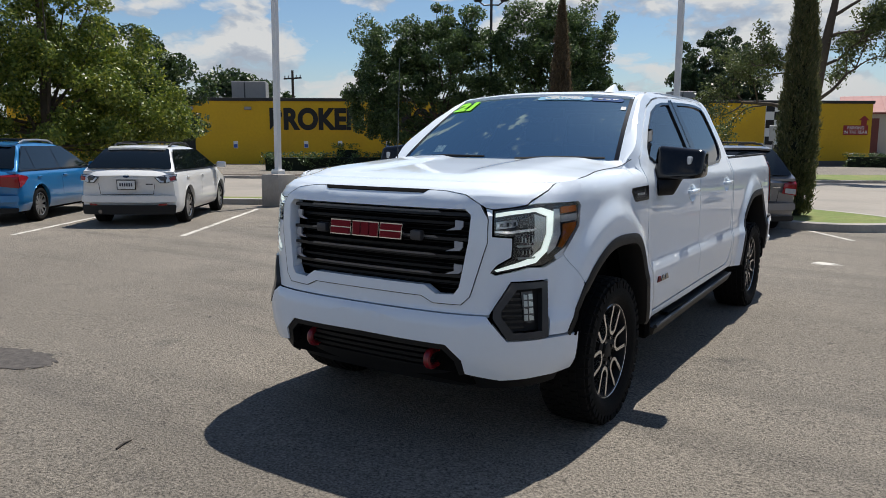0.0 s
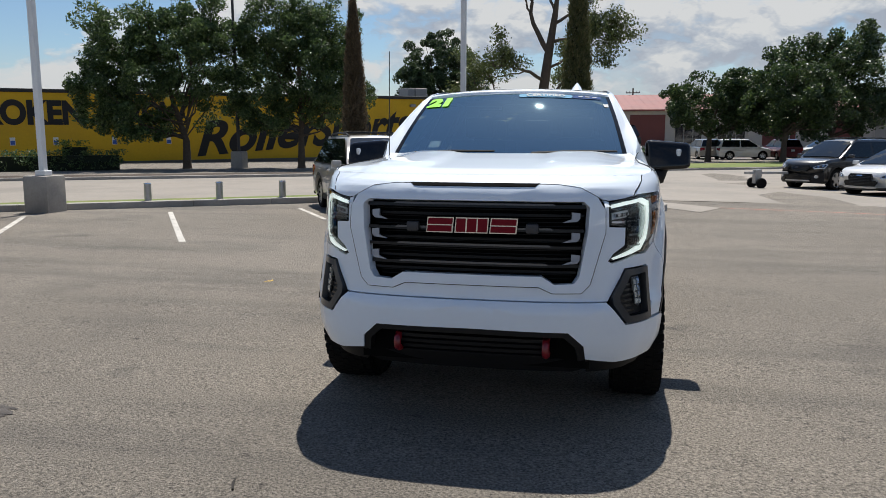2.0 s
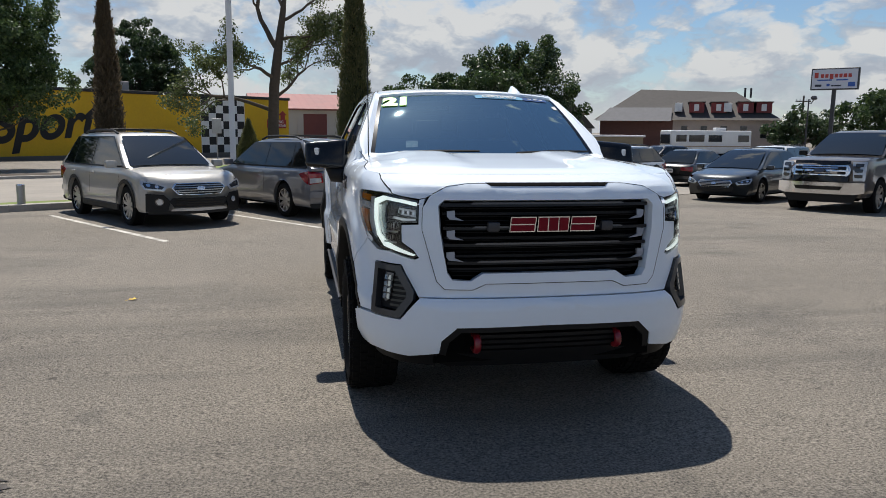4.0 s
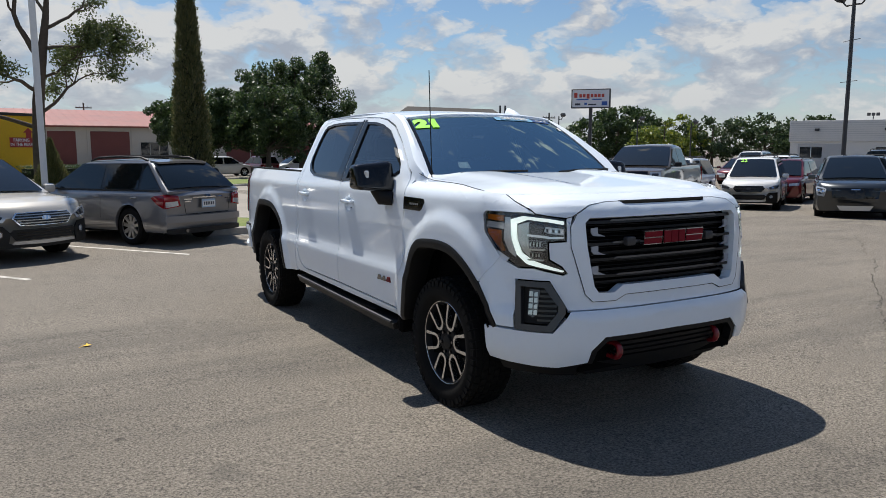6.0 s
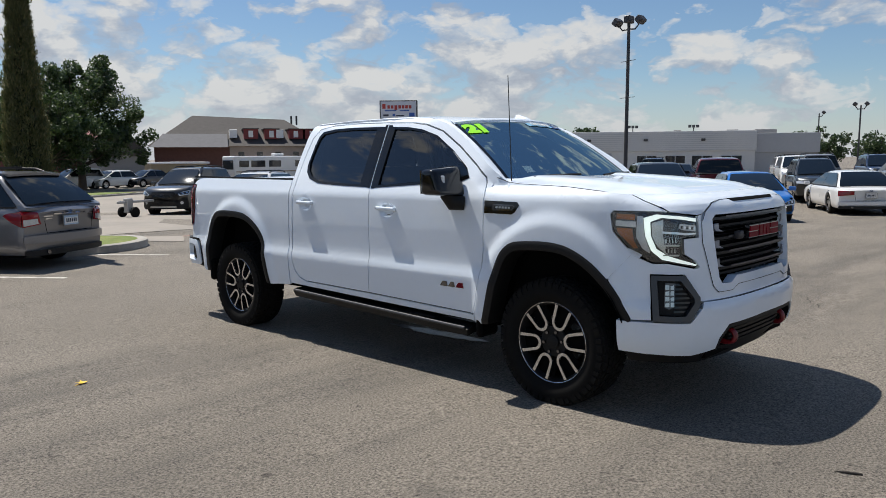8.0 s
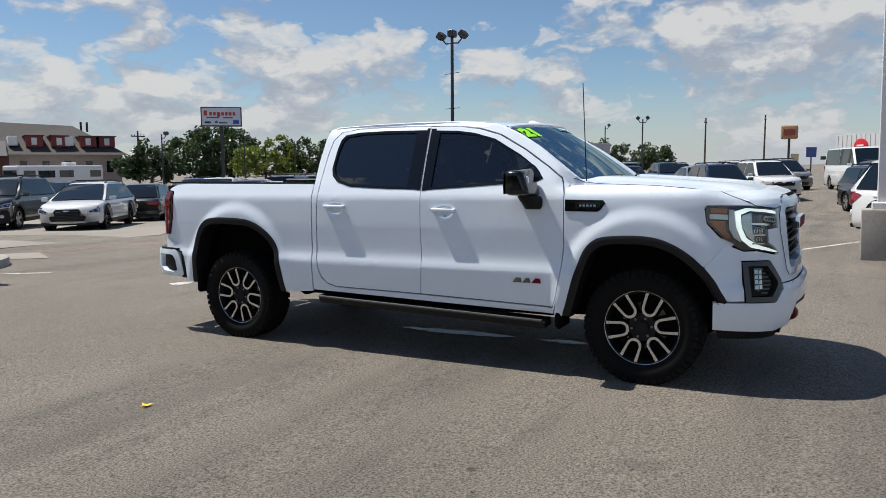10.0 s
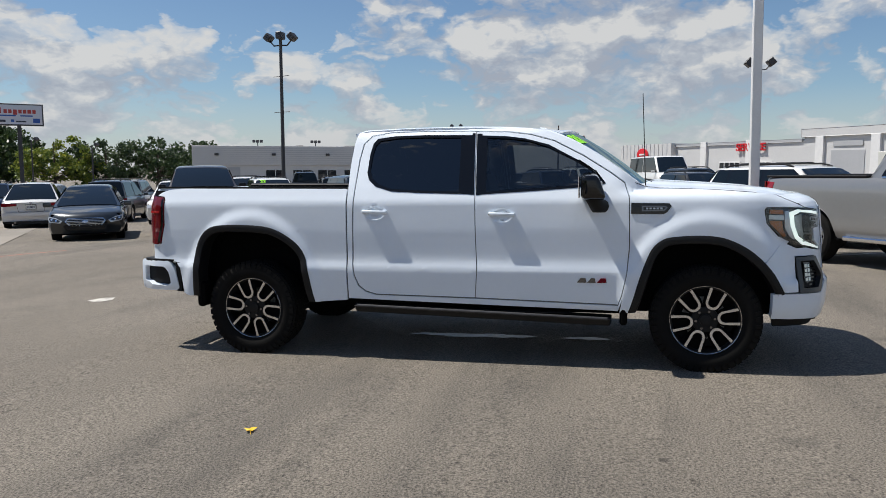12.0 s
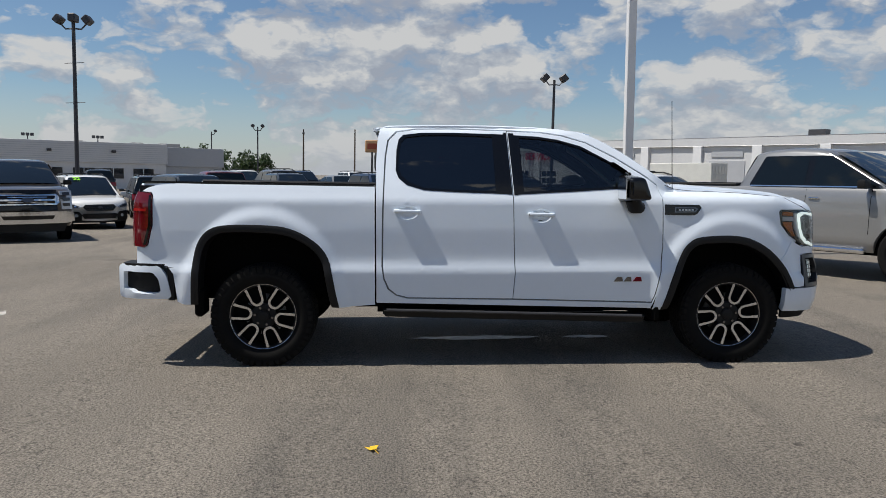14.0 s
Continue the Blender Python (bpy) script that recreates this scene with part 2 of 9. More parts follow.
def part(name, bm, material, parent, label="", smooth=35.0):
    ob = finish(name, bm, material, parent, smooth)
    if label:
        tagged(ob, label)
    return ob


def thing(name, label, category, m=None, group="", kind=""):
    ob = new(name)
    ob.empty_display_size = 0.2
    if m is not None:
        ob.matrix_basis = m
    return tagged(ob, label, category, group, kind)


def box(bm, x0, x1, y0, y1, z0, z1, bevel=0.0, segs=1):
    r = bmesh.ops.create_cube(bm, size=1)
    vs = r["verts"]
    for v in vs:
        v.co = Vector(((x0 + x1) / 2 + v.co.x * (x1 - x0), (y0 + y1) / 2 + v.co.y * (y1 - y0), (z0 + z1) / 2 + v.co.z * (z1 - z0)))
    if bevel:
        es = list({e for v in vs for e in v.link_edges})
        bmesh.ops.bevel(bm, geom=es, offset=bevel, segments=segs, profile=0.6, affect="EDGES")
    return bm


def boxm(x0, x1, y0, y1, z0, z1, bevel=0.0, segs=1):
    return box(bmesh.new(), x0, x1, y0, y1, z0, z1, bevel, segs)


def tube(bm, pts, radii, seg=10, cap=True):
    """A tapered tube along points."""
    rings = []
    prev = None
    for i, p in enumerate(pts):
        p = Vector(p)
        d = (Vector(pts[min(i + 1, len(pts) - 1)]) - Vector(pts[max(i - 1, 0)])).normalized()
        a = d.orthogonal().normalized() if prev is None else (prev - d * prev.dot(d)).normalized()
        prev = a
        b = d.cross(a)
        r = radii[i] if isinstance(radii, (list, tuple)) else radii
        rings.append([bm.verts.new(p + r * (math.cos(2 * math.pi * k / seg) * a + math.sin(2 * math.pi * k / seg) * b)) for k in range(seg)])
    for r0, r1 in zip(rings, rings[1:]):
        for k in range(seg):
            bm.faces.new((r0[k], r0[(k + 1) % seg], r1[(k + 1) % seg], r1[k]))
    if cap:
        bm.faces.new(list(reversed(rings[0])))
        bm.faces.new(rings[-1])
    return bm


def tubem(pts, radii, seg=10):
    return tube(bmesh.new(), pts, radii, seg)


def lathe(profile, seg=36, axis="x"):
    """Turns (along, radius) points about an axis."""
    bm = bmesh.new()
    rings = []
    for a, r in profile:
        ring = []
        for k in range(seg):
            t = 2 * math.pi * k / seg
            c, s = r * math.cos(t), r * math.sin(t)
            ring.append(bm.verts.new((a, c, s) if axis == "x" else (c, s, a)))
        rings.append(ring)
    for r0, r1 in zip(rings, rings[1:]):
        for k in range(seg):
            bm.faces.new((r0[k], r0[(k + 1) % seg], r1[(k + 1) % seg], r1[k]))
    bmesh.ops.recalc_face_normals(bm, faces=bm.faces)
    return bm


def flat(outline, holes=(), cuts_u=(), cuts_v=()):
    """A filled outline with holes in a plane, cut along the given lines; (u, v) points."""
    bm = bmesh.new()
    edges = []
    for loop in (outline, *holes):
        vs = [bm.verts.new((p[0], p[1], 0)) for p in loop]
        edges += [bm.edges.new((vs[i], vs[(i + 1) % len(vs)])) for i in range(len(vs))]
    bmesh.ops.triangle_fill(bm, use_beauty=True, use_dissolve=False, edges=edges, normal=(0, 0, 1))
    for cuts, no in ((cuts_u, (1, 0, 0)), (cuts_v, (0, 1, 0))):
        for c in cuts:
            bmesh.ops.bisect_plane(bm, geom=bm.verts[:] + bm.edges[:] + bm.faces[:], plane_co=(c * no[0], c * no[1], 0), plane_no=no)
    return bm


def steps(a, b, d):
    n = max(1, int(round((b - a) / d)))
    return [a + (b - a) * i / n for i in range(1, n)]


def shaped(outline, mapping, holes=(), du=0.06, dv=0.05, thick=0.0, cuts_u=None, cuts_v=None):
    """A panel: an outline in (u, v), cut finely and carried by mapping(u, v) into space; thick lays a back and rim behind it."""
    us, vs = [p[0] for p in outline], [p[1] for p in outline]
    bm = flat(outline, holes, cuts_u if cuts_u is not None else steps(min(us), max(us), du), cuts_v if cuts_v is not None else steps(min(vs), max(vs), dv))
    bmesh.ops.remove_doubles(bm, verts=bm.verts, dist=1e-5)
    for v in bm.verts:
        v.co = Vector(mapping(v.co.x, v.co.y))
    bmesh.ops.recalc_face_normals(bm, faces=bm.faces)
    return bm


def face_out(bm, centre):
    """Turns an open panel's faces away from a point."""
    s = sum(f.normal.dot(f.calc_center_median() - Vector(centre)) * f.calc_area() for f in bm.faces)
    if s < 0:
        bmesh.ops.reverse_faces(bm, faces=bm.faces)
    return bm


def thicken(bm, t):
    """Gives an open panel a rim and a back, t behind its face."""
    bm.normal_update()
    back = {v: bm.verts.new(v.co - v.normal * t) for v in bm.verts[:]}
    rim = [e for e in bm.edges if len(e.link_faces) == 1]
    for e in rim:
        f = e.link_faces[0]
        l = [l for l in f.loops if l.edge == e][0]
        a, b = l.vert, l.link_loop_next.vert
        bm.faces.new((b, a, back[a], back[b]))
    for v in back.values():
        if not v.link_faces:
            bm.verts.remove(v)
    return bm


def smooth_line(pts, n=6, closed=False):
    """A Catmull-Rom line through points."""
    out = []
    m = len(pts)
    for i in range(m if closed else m - 1):
        p0, p1, p2, p3 = (pts[(i + k) % m] if closed else pts[min(max(i + k, 0), m - 1)] for k in (-1, 0, 1, 2))
        for j in range(n):
            t = j / n
            out.append(tuple(0.5 * (2 * b + (c - a) * t + (2 * a - 5 * b + 4 * c - d) * t * t + (3 * b - a - 3 * c + d) * t ** 3) for a, b, c, d in zip(p0, p1, p2, p3)))
    if not closed:
        out.append(tuple(pts[-1]))
    return out


def round_corners(pts, r, n=4):
    """Rounds the corners of a closed outline."""
    out = []
    m = len(pts)
    for i in range(m):
        p, a, b = Vector(pts[i]).to_2d(), Vector(pts[i - 1]).to_2d(), Vector(pts[(i + 1) % m]).to_2d()
        da, db = a - p, b - p
        k = min(r, da.length * 0.45, db.length * 0.45)
        s, e = p + da.normalized() * k, p + db.normalized() * k
        for j in range(n + 1):
            t = j / n
            out.append(tuple((1 - t) ** 2 * s + 2 * t * (1 - t) * p + t * t * e))
    return out


def lerp_table(table, x):
    if x <= table[0][0]:
        return table[0][1]
    for (a, u), (b, v) in zip(table, table[1:]):
        if x <= b:
            t = (x - a) / (b - a)
            return u + (v - u) * t
    return table[-1][1]


def text_mesh(body, size, depth=0.004, bold=0.0, shear=0.0, spacing=1.0):
    """Letters as a mesh, centred, in the xz plane facing -y."""
    cu = bpy.data.curves.new("letters", "FONT")
    cu.body, cu.size, cu.extrude, cu.offset, cu.shear, cu.space_character = body, size, depth, bold, shear, spacing
    cu.align_x, cu.align_y = "CENTER", "CENTER"
    ob = bpy.data.objects.new("letters", cu)
    scene.collection.objects.link(ob)
    dg = bpy.context.evaluated_depsgraph_get()
    me = bpy.data.meshes.new_from_object(ob.evaluated_get(dg))
    bpy.data.objects.remove(ob)
    me.materials.clear()
    me.transform(Matrix.Rotation(math.pi / 2, 4, "X"))
    return me


def fall(y, x=0.0):
    """Height of the ground: the lot drains towards +y, then runs level; beyond x = 6 it dips into a shallow swale."""
    h = -0.0166 * y if -45 < y < 50 else (0.747 if y <= -45 else -0.83 - 0.0166 * 10 * (1 - math.exp(-(y - 50) / 10)))
    dip = max(0.0, min(1.0, (x - 6) / 16, (34 - x) / 8)) * max(0.0, min(1.0, (y + 14) / 6, (40 - y) / 14))
    return h - 0.34 * dip


TILT_X = -math.degrees(math.atan(0.0166))


def on_ground(x, y, rz=0.0, lift=0.0):
    """The pose of a thing on the sloping lot."""
    tilt = TILT_X if y < 52 else 0.0
    return Matrix.Translation((x, y, fall(y, x) + lift)) @ Matrix.Rotation(radians(tilt), 4, "X") @ Matrix.Rotation(radians(rz), 4, "Z")

# ---- ground, kerbs, markings ----


def ground_sheet():
    ys = [-900, -300, -100, -45] + list(range(-40, -14, 5)) + list(range(-14, 50, 2)) + [50, 53, 56, 60, 66, 75, 100, 300, 900]
    xs = [-900, -300, -100, -40, 0] + list(range(6, 36, 2)) + [40, 100, 300, 900]
    verts = [(x, y, fall(y, x)) for y in ys for x in xs]
    n = len(xs)
    faces = [(j * n + i, j * n + i + 1, (j + 1) * n + i + 1, (j + 1) * n + i) for j in range(len(ys) - 1) for i in range(n - 1)]
    me = bpy.data.meshes.new("ground")
    me.from_pydata(verts, [], faces)
    return tagged(finish_mesh("ground", me, ASPHALT), "weathered grey asphalt parking lot with patches and cracks", "ground", kind="structure")


ground_sheet()
LOT = Vector((-7.84, 2.12))
E1, E2 = Vector((0.832, 0.555)), Vector((-0.555, 0.832))


def lot(a, b):
    """A point of the lot by steps along the parking row and across it."""
    p = LOT + E1 * a + E2 * b
    return p.x, p.y


def sheet(name, pts, material, lift, label, category, step=3.0, thick=0.0):
    """A ground surface that follows the slope, with an edge of its own height."""
    xs, ys = [p[0] for p in pts], [p[1] for p in pts]
    bm = flat(pts, (), steps(min(xs), max(xs), step) if step else (), steps(min(ys), max(ys), step) if step else ())
    for v in bm.verts:
        v.co.z = fall(v.co.y, v.co.x) + lift
    bmesh.ops.recalc_face_normals(bm, faces=bm.faces)
    if bm.faces and sum(f.normal.z for f in bm.faces) < 0:
        bmesh.ops.reverse_faces(bm, faces=bm.faces)
    if thick:
        r = bmesh.ops.extrude_face_region(bm, geom=bm.faces[:])
        top = [g for g in r["geom"] if isinstance(g, bmesh.types.BMVert)]
        for v in bm.verts:
            if v not in set(top):
                pass
        for v in top:
            v.co.z += 0.0
        low = set(bm.verts) - set(top)
        for v in low:
            v.co.z -= thick
        bmesh.ops.recalc_face_normals(bm, faces=bm.faces)
    return tagged(finish(name, bm, material), label, category, kind="structure")


def kerb(name, line, label, width=0.16, height=0.15, parent=None):
    """Kerb stones along a line, each a block of its own, about 1.8 m long."""
    host = thing(name, label, "kerb", kind="structure")
    pts = [Vector(p) for p in line]
    k = 0
    for a, b in zip(pts, pts[1:]):
        d = b - a
        n = max(1, round(d.length / 1.8))
        nrm = Vector((-d.y, d.x)).normalized()
        for i in range(n):
            p, q = a + d * (i / n), a + d * ((i + 1) / n)
            gap = d.normalized() * (0.004 if n > 1 or len(pts) < 5 else 0.0)
            p, q = p + gap, q - gap
            bm = bmesh.new()
            prof = [(0, -0.1), (0, height - 0.04), (0.012, height - 0.012), (0.04, height), (width, height), (width, -0.1)]
            rows = [[bm.verts.new((e.x + nrm.x * o, e.y + nrm.y * o, fall(e.y, e.x) + h)) for o, h in prof] for e in (p, q)]
            for j in range(len(prof) - 1):
                bm.faces.new((rows[0][j], rows[1][j], rows[1][j + 1], rows[0][j + 1]))
            bm.faces.new(rows[0])
            bm.faces.new(list(reversed(rows[1])))
            bmesh.ops.recalc_face_normals(bm, faces=bm.faces)
            part("kerb_stone", bm, CONCRETE, host)
            k += 1
    return host


def stripe(line, width=0.10, label="worn white painted parking line"):
    a, b = Vector(line[0]), Vector(line[1])
    n = Vector((-(b - a).y, (b - a).x)).normalized() * width / 2
    pts = [tuple(a + n), tuple(a - n), tuple(b - n), tuple(b + n)]
    return sheet("parking_line", pts, LINE_PAINT, 0.004, label, "road marking", step=1.0)


# concrete drive beyond the parking row, and the far island
NEAR = 6.5
sheet("driveway", [lot(-60, NEAR + 1.1), lot(11.4, NEAR + 1.1), lot(14.2, 4.4), lot(19, 0.5), lot(60, 3), lot(60, 20.4), lot(-60, 20.4)], CONCRETE_ROAD, 0.012, "pale concrete drive between the parking rows", "road", step=4)
sheet("grass_strip", [lot(-60, NEAR + 0.1), lot(10.4, NEAR + 0.1), lot(11.6, NEAR + 1.0), lot(-60, NEAR + 1.0)], GRASS, 0.13, "narrow strip of mown grass behind the kerb", "grass", step=4)
kerb("kerb_near", [lot(-40, NEAR), lot(10.55, NEAR)], "weathered concrete kerb along the parking row")
kerb("kerb_back", [lot(11.6, NEAR + 1.2), lot(-40, NEAR + 1.2)], "low concrete kerb along the drive", height=0.10)
nose = [lot(10.55, NEAR), lot(10.55, 3.4), lot(10.62, 2.4), lot(10.85, 1.75), lot(11.3, 1.35), lot(11.9, 1.2), lot(12.6, 1.35), lot(13.2, 1.85), lot(13.45, 2.6), lot(13.3, 3.6), lot(12.7, 5.2), lot(11.6, NEAR + 1.2)]
nose = smooth_line(nose, 3)
kerb("kerb_island", nose, "rounded concrete kerb of the planted end island", width=0.2)
inner = [tuple(Vector(p) + (Vector(lot(12.0, 3.6)) - Vector(p)).normalized() * 0.12) for p in nose]
sheet("island_turf", inner, GRASS, 0.145, "mown grass of the end island", "grass", step=0.8)
sheet("far_verge", [lot(-60, 20.4), lot(60, 20.4), lot(60, 23.2), lot(-60, 23.2)], SOIL, 0.10, "dark mulched verge under the trees", "planting bed", step=4)
kerb("kerb_far", [lot(-40, 20.4), lot(44, 20.4)], "concrete kerb of the far verge", height=0.13)
sheet("far_turf", [lot(19, 21.2), lot(44, 21.2), lot(44, 28), lot(19, 28)], GRASS, 0.12, "grass verge below the far hedge", "grass", step=4)
sheet("concrete_apron", [lot(13.4, 1.0), lot(14.6, 1.7), lot(14.4, 3.4), lot(13.4, 3.4)], CONCRETE_ROAD, 0.008, "pale concrete patch beside the island", "pavement", step=1)
for k in range(-4, 5):
    stripe([lot(2.77 * k, 0.0), lot(2.77 * k, 5.2)])
RED_PAINT = mat("worn_red_paint", (0.36, 0.13, 0.09), 0.8, 0, 0.2, 6, alt=(0.22, 0.18, 0.15), alt_scale=5)
stripe([lot(14.6, 1.75), lot(17.2, -1.2)], 0.12, "worn red painted line on the lot").data.materials[0] = RED_PAINT
sheet("paint_patch", [(1.12, 5.12), (1.3, 5.05), (1.52, 5.16), (1.40, 5.30), (1.2, 5.34)], LINE_PAINT, 0.004, "small worn white paint mark on the asphalt", "road marking", step=0)
stripe([(7.0, -4.2), (11.5, -11.0)], 0.1)
stripe([(8.6, -2.2), (14.5, -4.6)], 0.1)

# ---- yellow hall ----
YELLOW = mat("yellow_masonry_paint", (0.66, 0.40, 0.008), 0.7, 0, 0.07, 0.6, 0.25, 14, alt=(0.58, 0.35, 0.012), alt_scale=0.3)
BLACK_TRIM = mat("black_trim_paint", (0.02, 0.02, 0.02), 0.6)
SIGN_BLACK = mat("sign_black", (0.012, 0.012, 0.012), 0.7, 0, 0.1, 4)
TAN_TRIM = mat("roof_plant_metal", (0.30, 0.29, 0.28), 0.5, 0.3, 0.1, 2)
HALL_A, HALL_B = Vector((-43.0, 31.8)), Vector((-2.1, 66.0))
HALL_L = (HALL_B - HALL_A).length
HALL_TURN = math.degrees(math.atan2((HALL_B - HALL_A).y, (HALL_B - HALL_A).x))
HALL = Matrix.Translation((HALL_A.x, HALL_A.y, 0)) @ Matrix.Rotation(radians(HALL_TURN), 4, "Z")


def yellow_hall():
    h = thing("skating_hall", "long yellow painted hall with black roof edge and lettering", "building", HALL)
    bm = bmesh.new()
    box(bm, -14, HALL_L, 0, 25, -1.3, 4.1)
    part("wall", bm, YELLOW, h)
    part("roof_edge", boxm(-14.1, HALL_L + 0.1, -0.12, 25, 4.1, 4.34, 0.02), BLACK_TRIM, h, "black metal roof edge")
    part("base_course", boxm(-14.02, HALL_L + 0.02, -0.03, 25, -1.3, -0.55), mat("grey_base_paint", (0.12, 0.11, 0.10), 0.8), h)
    part("arched_entrance", shaped([(-3.2, -0.5), (-0.9, -0.5), (-0.9, 2.0), (-1.3, 2.7), (-2.0, 3.0), (-2.8, 2.7), (-3.2, 2.0)], lambda u, v: (u, -0.05, v), du=9, dv=9), SIGN_BLACK, h, "dark arched doorway")
    # block letters and brush script on the wall
    for word, x0, x1, z, size, bold, shear in (("BROKEN", 4.55, 11.6, 2.70, 2.10, 0.10, 0.0), ("ARROW", 12.2, 18.4, 2.70, 2.10, 0.10, 0.0), ("Roller", 18.4, 28.2, 1.15, 3.4, 0.10, 0.38), ("Sports", 27.4, 36.2, 1.75, 3.4, 0.10, 0.38)):
        me = text_mesh(word, size, 0.02, bold, shear)
        w = max(v.co.x for v in me.vertices) - min(v.co.x for v in me.vertices)
        ob = finish_mesh("lettering", me, SIGN_BLACK, h, 0)
        rise = Matrix.Rotation(radians(-4.5), 4, "Y") if shear else Matrix()
        ob.matrix_basis = Matrix.Translation(((x0 + x1) / 2, -0.022, z)) @ rise @ Matrix.Diagonal(((x1 - x0) / w, 1, 1, 1))
    for s in (2.0, 7.2, 9.75, 13.4, 17.0):
        sg = part("parking_sign", boxm(s - 0.16, s + 0.16, -0.03, -0.004, 0.62, 1.14, 0.01), WHITE_INK, h, "small white and blue disabled parking sign")
        part("sign_panel", boxm(s - 0.13, s + 0.13, -0.04, -0.031, 0.66, 0.92), PLATE_SIGN_BLUE, sg)
    for s in (-1.2, 3.0, 36.5):
        part("wall_lamp", boxm(s - 0.25, s + 0.25, -0.25, 0.0, 3.45, 3.68, 0.03), TAN_TRIM, h)
    # chequered band
    n = 0
    for i in range(6):
        for j in range(7):
            if (i + j) % 2 == 0:
                x = 44.0 + i * 0.72
                part("black_square", boxm(x, x + 0.72, -0.012, 0.0, -0.55 + j * 0.665, -0.55 + (j + 1) * 0.665), SIGN_BLACK, h, smooth=0)
    part("white_panel", boxm(43.95, 48.38, -0.006, 0.0, -0.56, 4.1), WHITE_INK, h)
    red = part("direction_sign", shaped([(50.8, 1.55), (53.0, 1.55), (53.0, 2.35), (52.85, 2.35), (52.85, 2.75), (53.1, 2.75), (52.6, 3.15), (52.1, 2.75), (52.35, 2.75), (52.35, 2.35), (50.8, 2.35)], lambda u, v: (u, -0.03, v), du=9, dv=9), mat("sign_red", (0.32, 0.03, 0.025), 0.6), h, "red parking sign with an upward arrow")
    for word, z in (("PARKING", 2.13), ("IN THE REAR", 1.78)):
        ob = finish_mesh("sign_lettering", text_mesh(word, 0.36, 0.004, 0.004), WHITE_INK, red, 0)
        ob.location = (51.9, -0.04, z)
    for x, y, w, d, z0, z1 in ((1.4, 3, 2.6, 2.2, 4.3, 5.75), (37.5, 3, 1.9, 1.8, 4.3, 5.2), (20.0, 8, 2.2, 2.0, 4.3, 5.2)):
        u = part("rooftop_unit", boxm(x, x + w, y, y + d, z0, z1, 0.03), TAN_TRIM, h, "grey sheet-metal rooftop unit")
        part("grille_panel", boxm(x + w * 0.36, x + w * 0.40, y - 0.02, y, z0 + 0.1, z1 - 0.1), DARK_STEEL, u)


PLATE_SIGN_BLUE = mat("sign_blue", (0.03, 0.10, 0.38), 0.5)
yellow_hall()

# ---- red-roofed shed ----
SHED_WALL = mat("cream_sheet_metal", (0.50, 0.47, 0.42), 0.6, 0.1, 0.06, 1)
SHED_DOOR = mat("maroon_sheet_metal", (0.16, 0.045, 0.04), 0.55, 0.1, 0.08, 1)
RED_ROOF = mat("red_roof_metal", (0.24, 0.075, 0.062), 0.6, 0.1, 0.10, 1, alt=(0.20, 0.07, 0.06), alt_scale=0.4)
WINDOW_DARK = mat("dark_window", (0.015, 0.018, 0.022), 0.06, 0, coat=0.5)


def red_shed():
    h = thing("red_roofed_shed", "cream metal workshop with maroon doors and a red roof", "building", Matrix.Translation((-6.5, 92.0, -0.5)) @ Matrix.Rotation(radians(6), 4, "Z"))
    part("wall", boxm(0, 46, 0, 24, -0.3, 4.4), SHED_WALL, h)
    bm = bmesh.new()
    prof = [(-0.6, 4.35), (-0.6, 4.55), (12, 6.9), (24.6, 4.55), (24.6, 4.35)]
    rows = [[bm.verts.new((x, y, z)) for y, z in prof] for x in (-0.5, 46.5)]
    for j in range(4):
        bm.faces.new((rows[0][j], rows[1][j], rows[1][j + 1], rows[0][j + 1]))
    for r in rows:
        bm.faces.new(r)
    bmesh.ops.recalc_face_normals(bm, faces=bm.faces)
    roof = part("roof", bm, RED_ROOF, h, "low red ribbed metal roof")
    for k in range(47):
        part("roof_rib", shaped([(k - 0.03, -0.6), (k + 0.03, -0.6), (k + 0.03, 12), (k - 0.03, 12)], lambda u, v: (u, v, 4.6 + (v + 0.6) * 0.1865), du=99, dv=99), RED_ROOF, roof)
    for x, w in ((0.6, 2.9), (6.0, 3.0), (10.6, 4.4), (27.0, 4.0), (35, 4.0)):
        d = part("door", boxm(x, x + w, -0.06, 0, 0, 3.9, 0.02), SHED_DOOR, h, "maroon overhead door")
        for z in (0.8, 1.6, 2.4, 3.2):
            part("door_seam", boxm(x, x + w, -0.075, -0.06, z - 0.02, z + 0.02), SHED_DOOR, d)
    for x in (16.2, 21.5):
        w = part("window", boxm(x, x + 3.4, -0.05, 0, 0.3, 2.6), WINDOW_DARK, h)
        for k in range(4):
            part("mullion", boxm(x + k * 1.12, x + k * 1.12 + 0.07, -0.09, -0.05, 0.3, 2.6), SHED_WALL, w)
    for k in range(0, 46, 5):
        part("downpipe", boxm(k + 0.2, k + 0.32, -0.1, -0.01, 0, 4.4), SHED_WALL, h)


red_shed()

# ---- brick house with a hipped roof, and the white showrooms ----
BRICK = mat("red_brown_brick", (0.13, 0.06, 0.05), 0.85, 0, 0.2, 3)
STUCCO = mat("pinkish_render", (0.40, 0.33, 0.29), 0.8, 0, 0.08, 1)
SHINGLE = mat("grey_brown_shingle", (0.055, 0.049, 0.046), 0.85, 0, 0.18, 2, 0.2, 12)


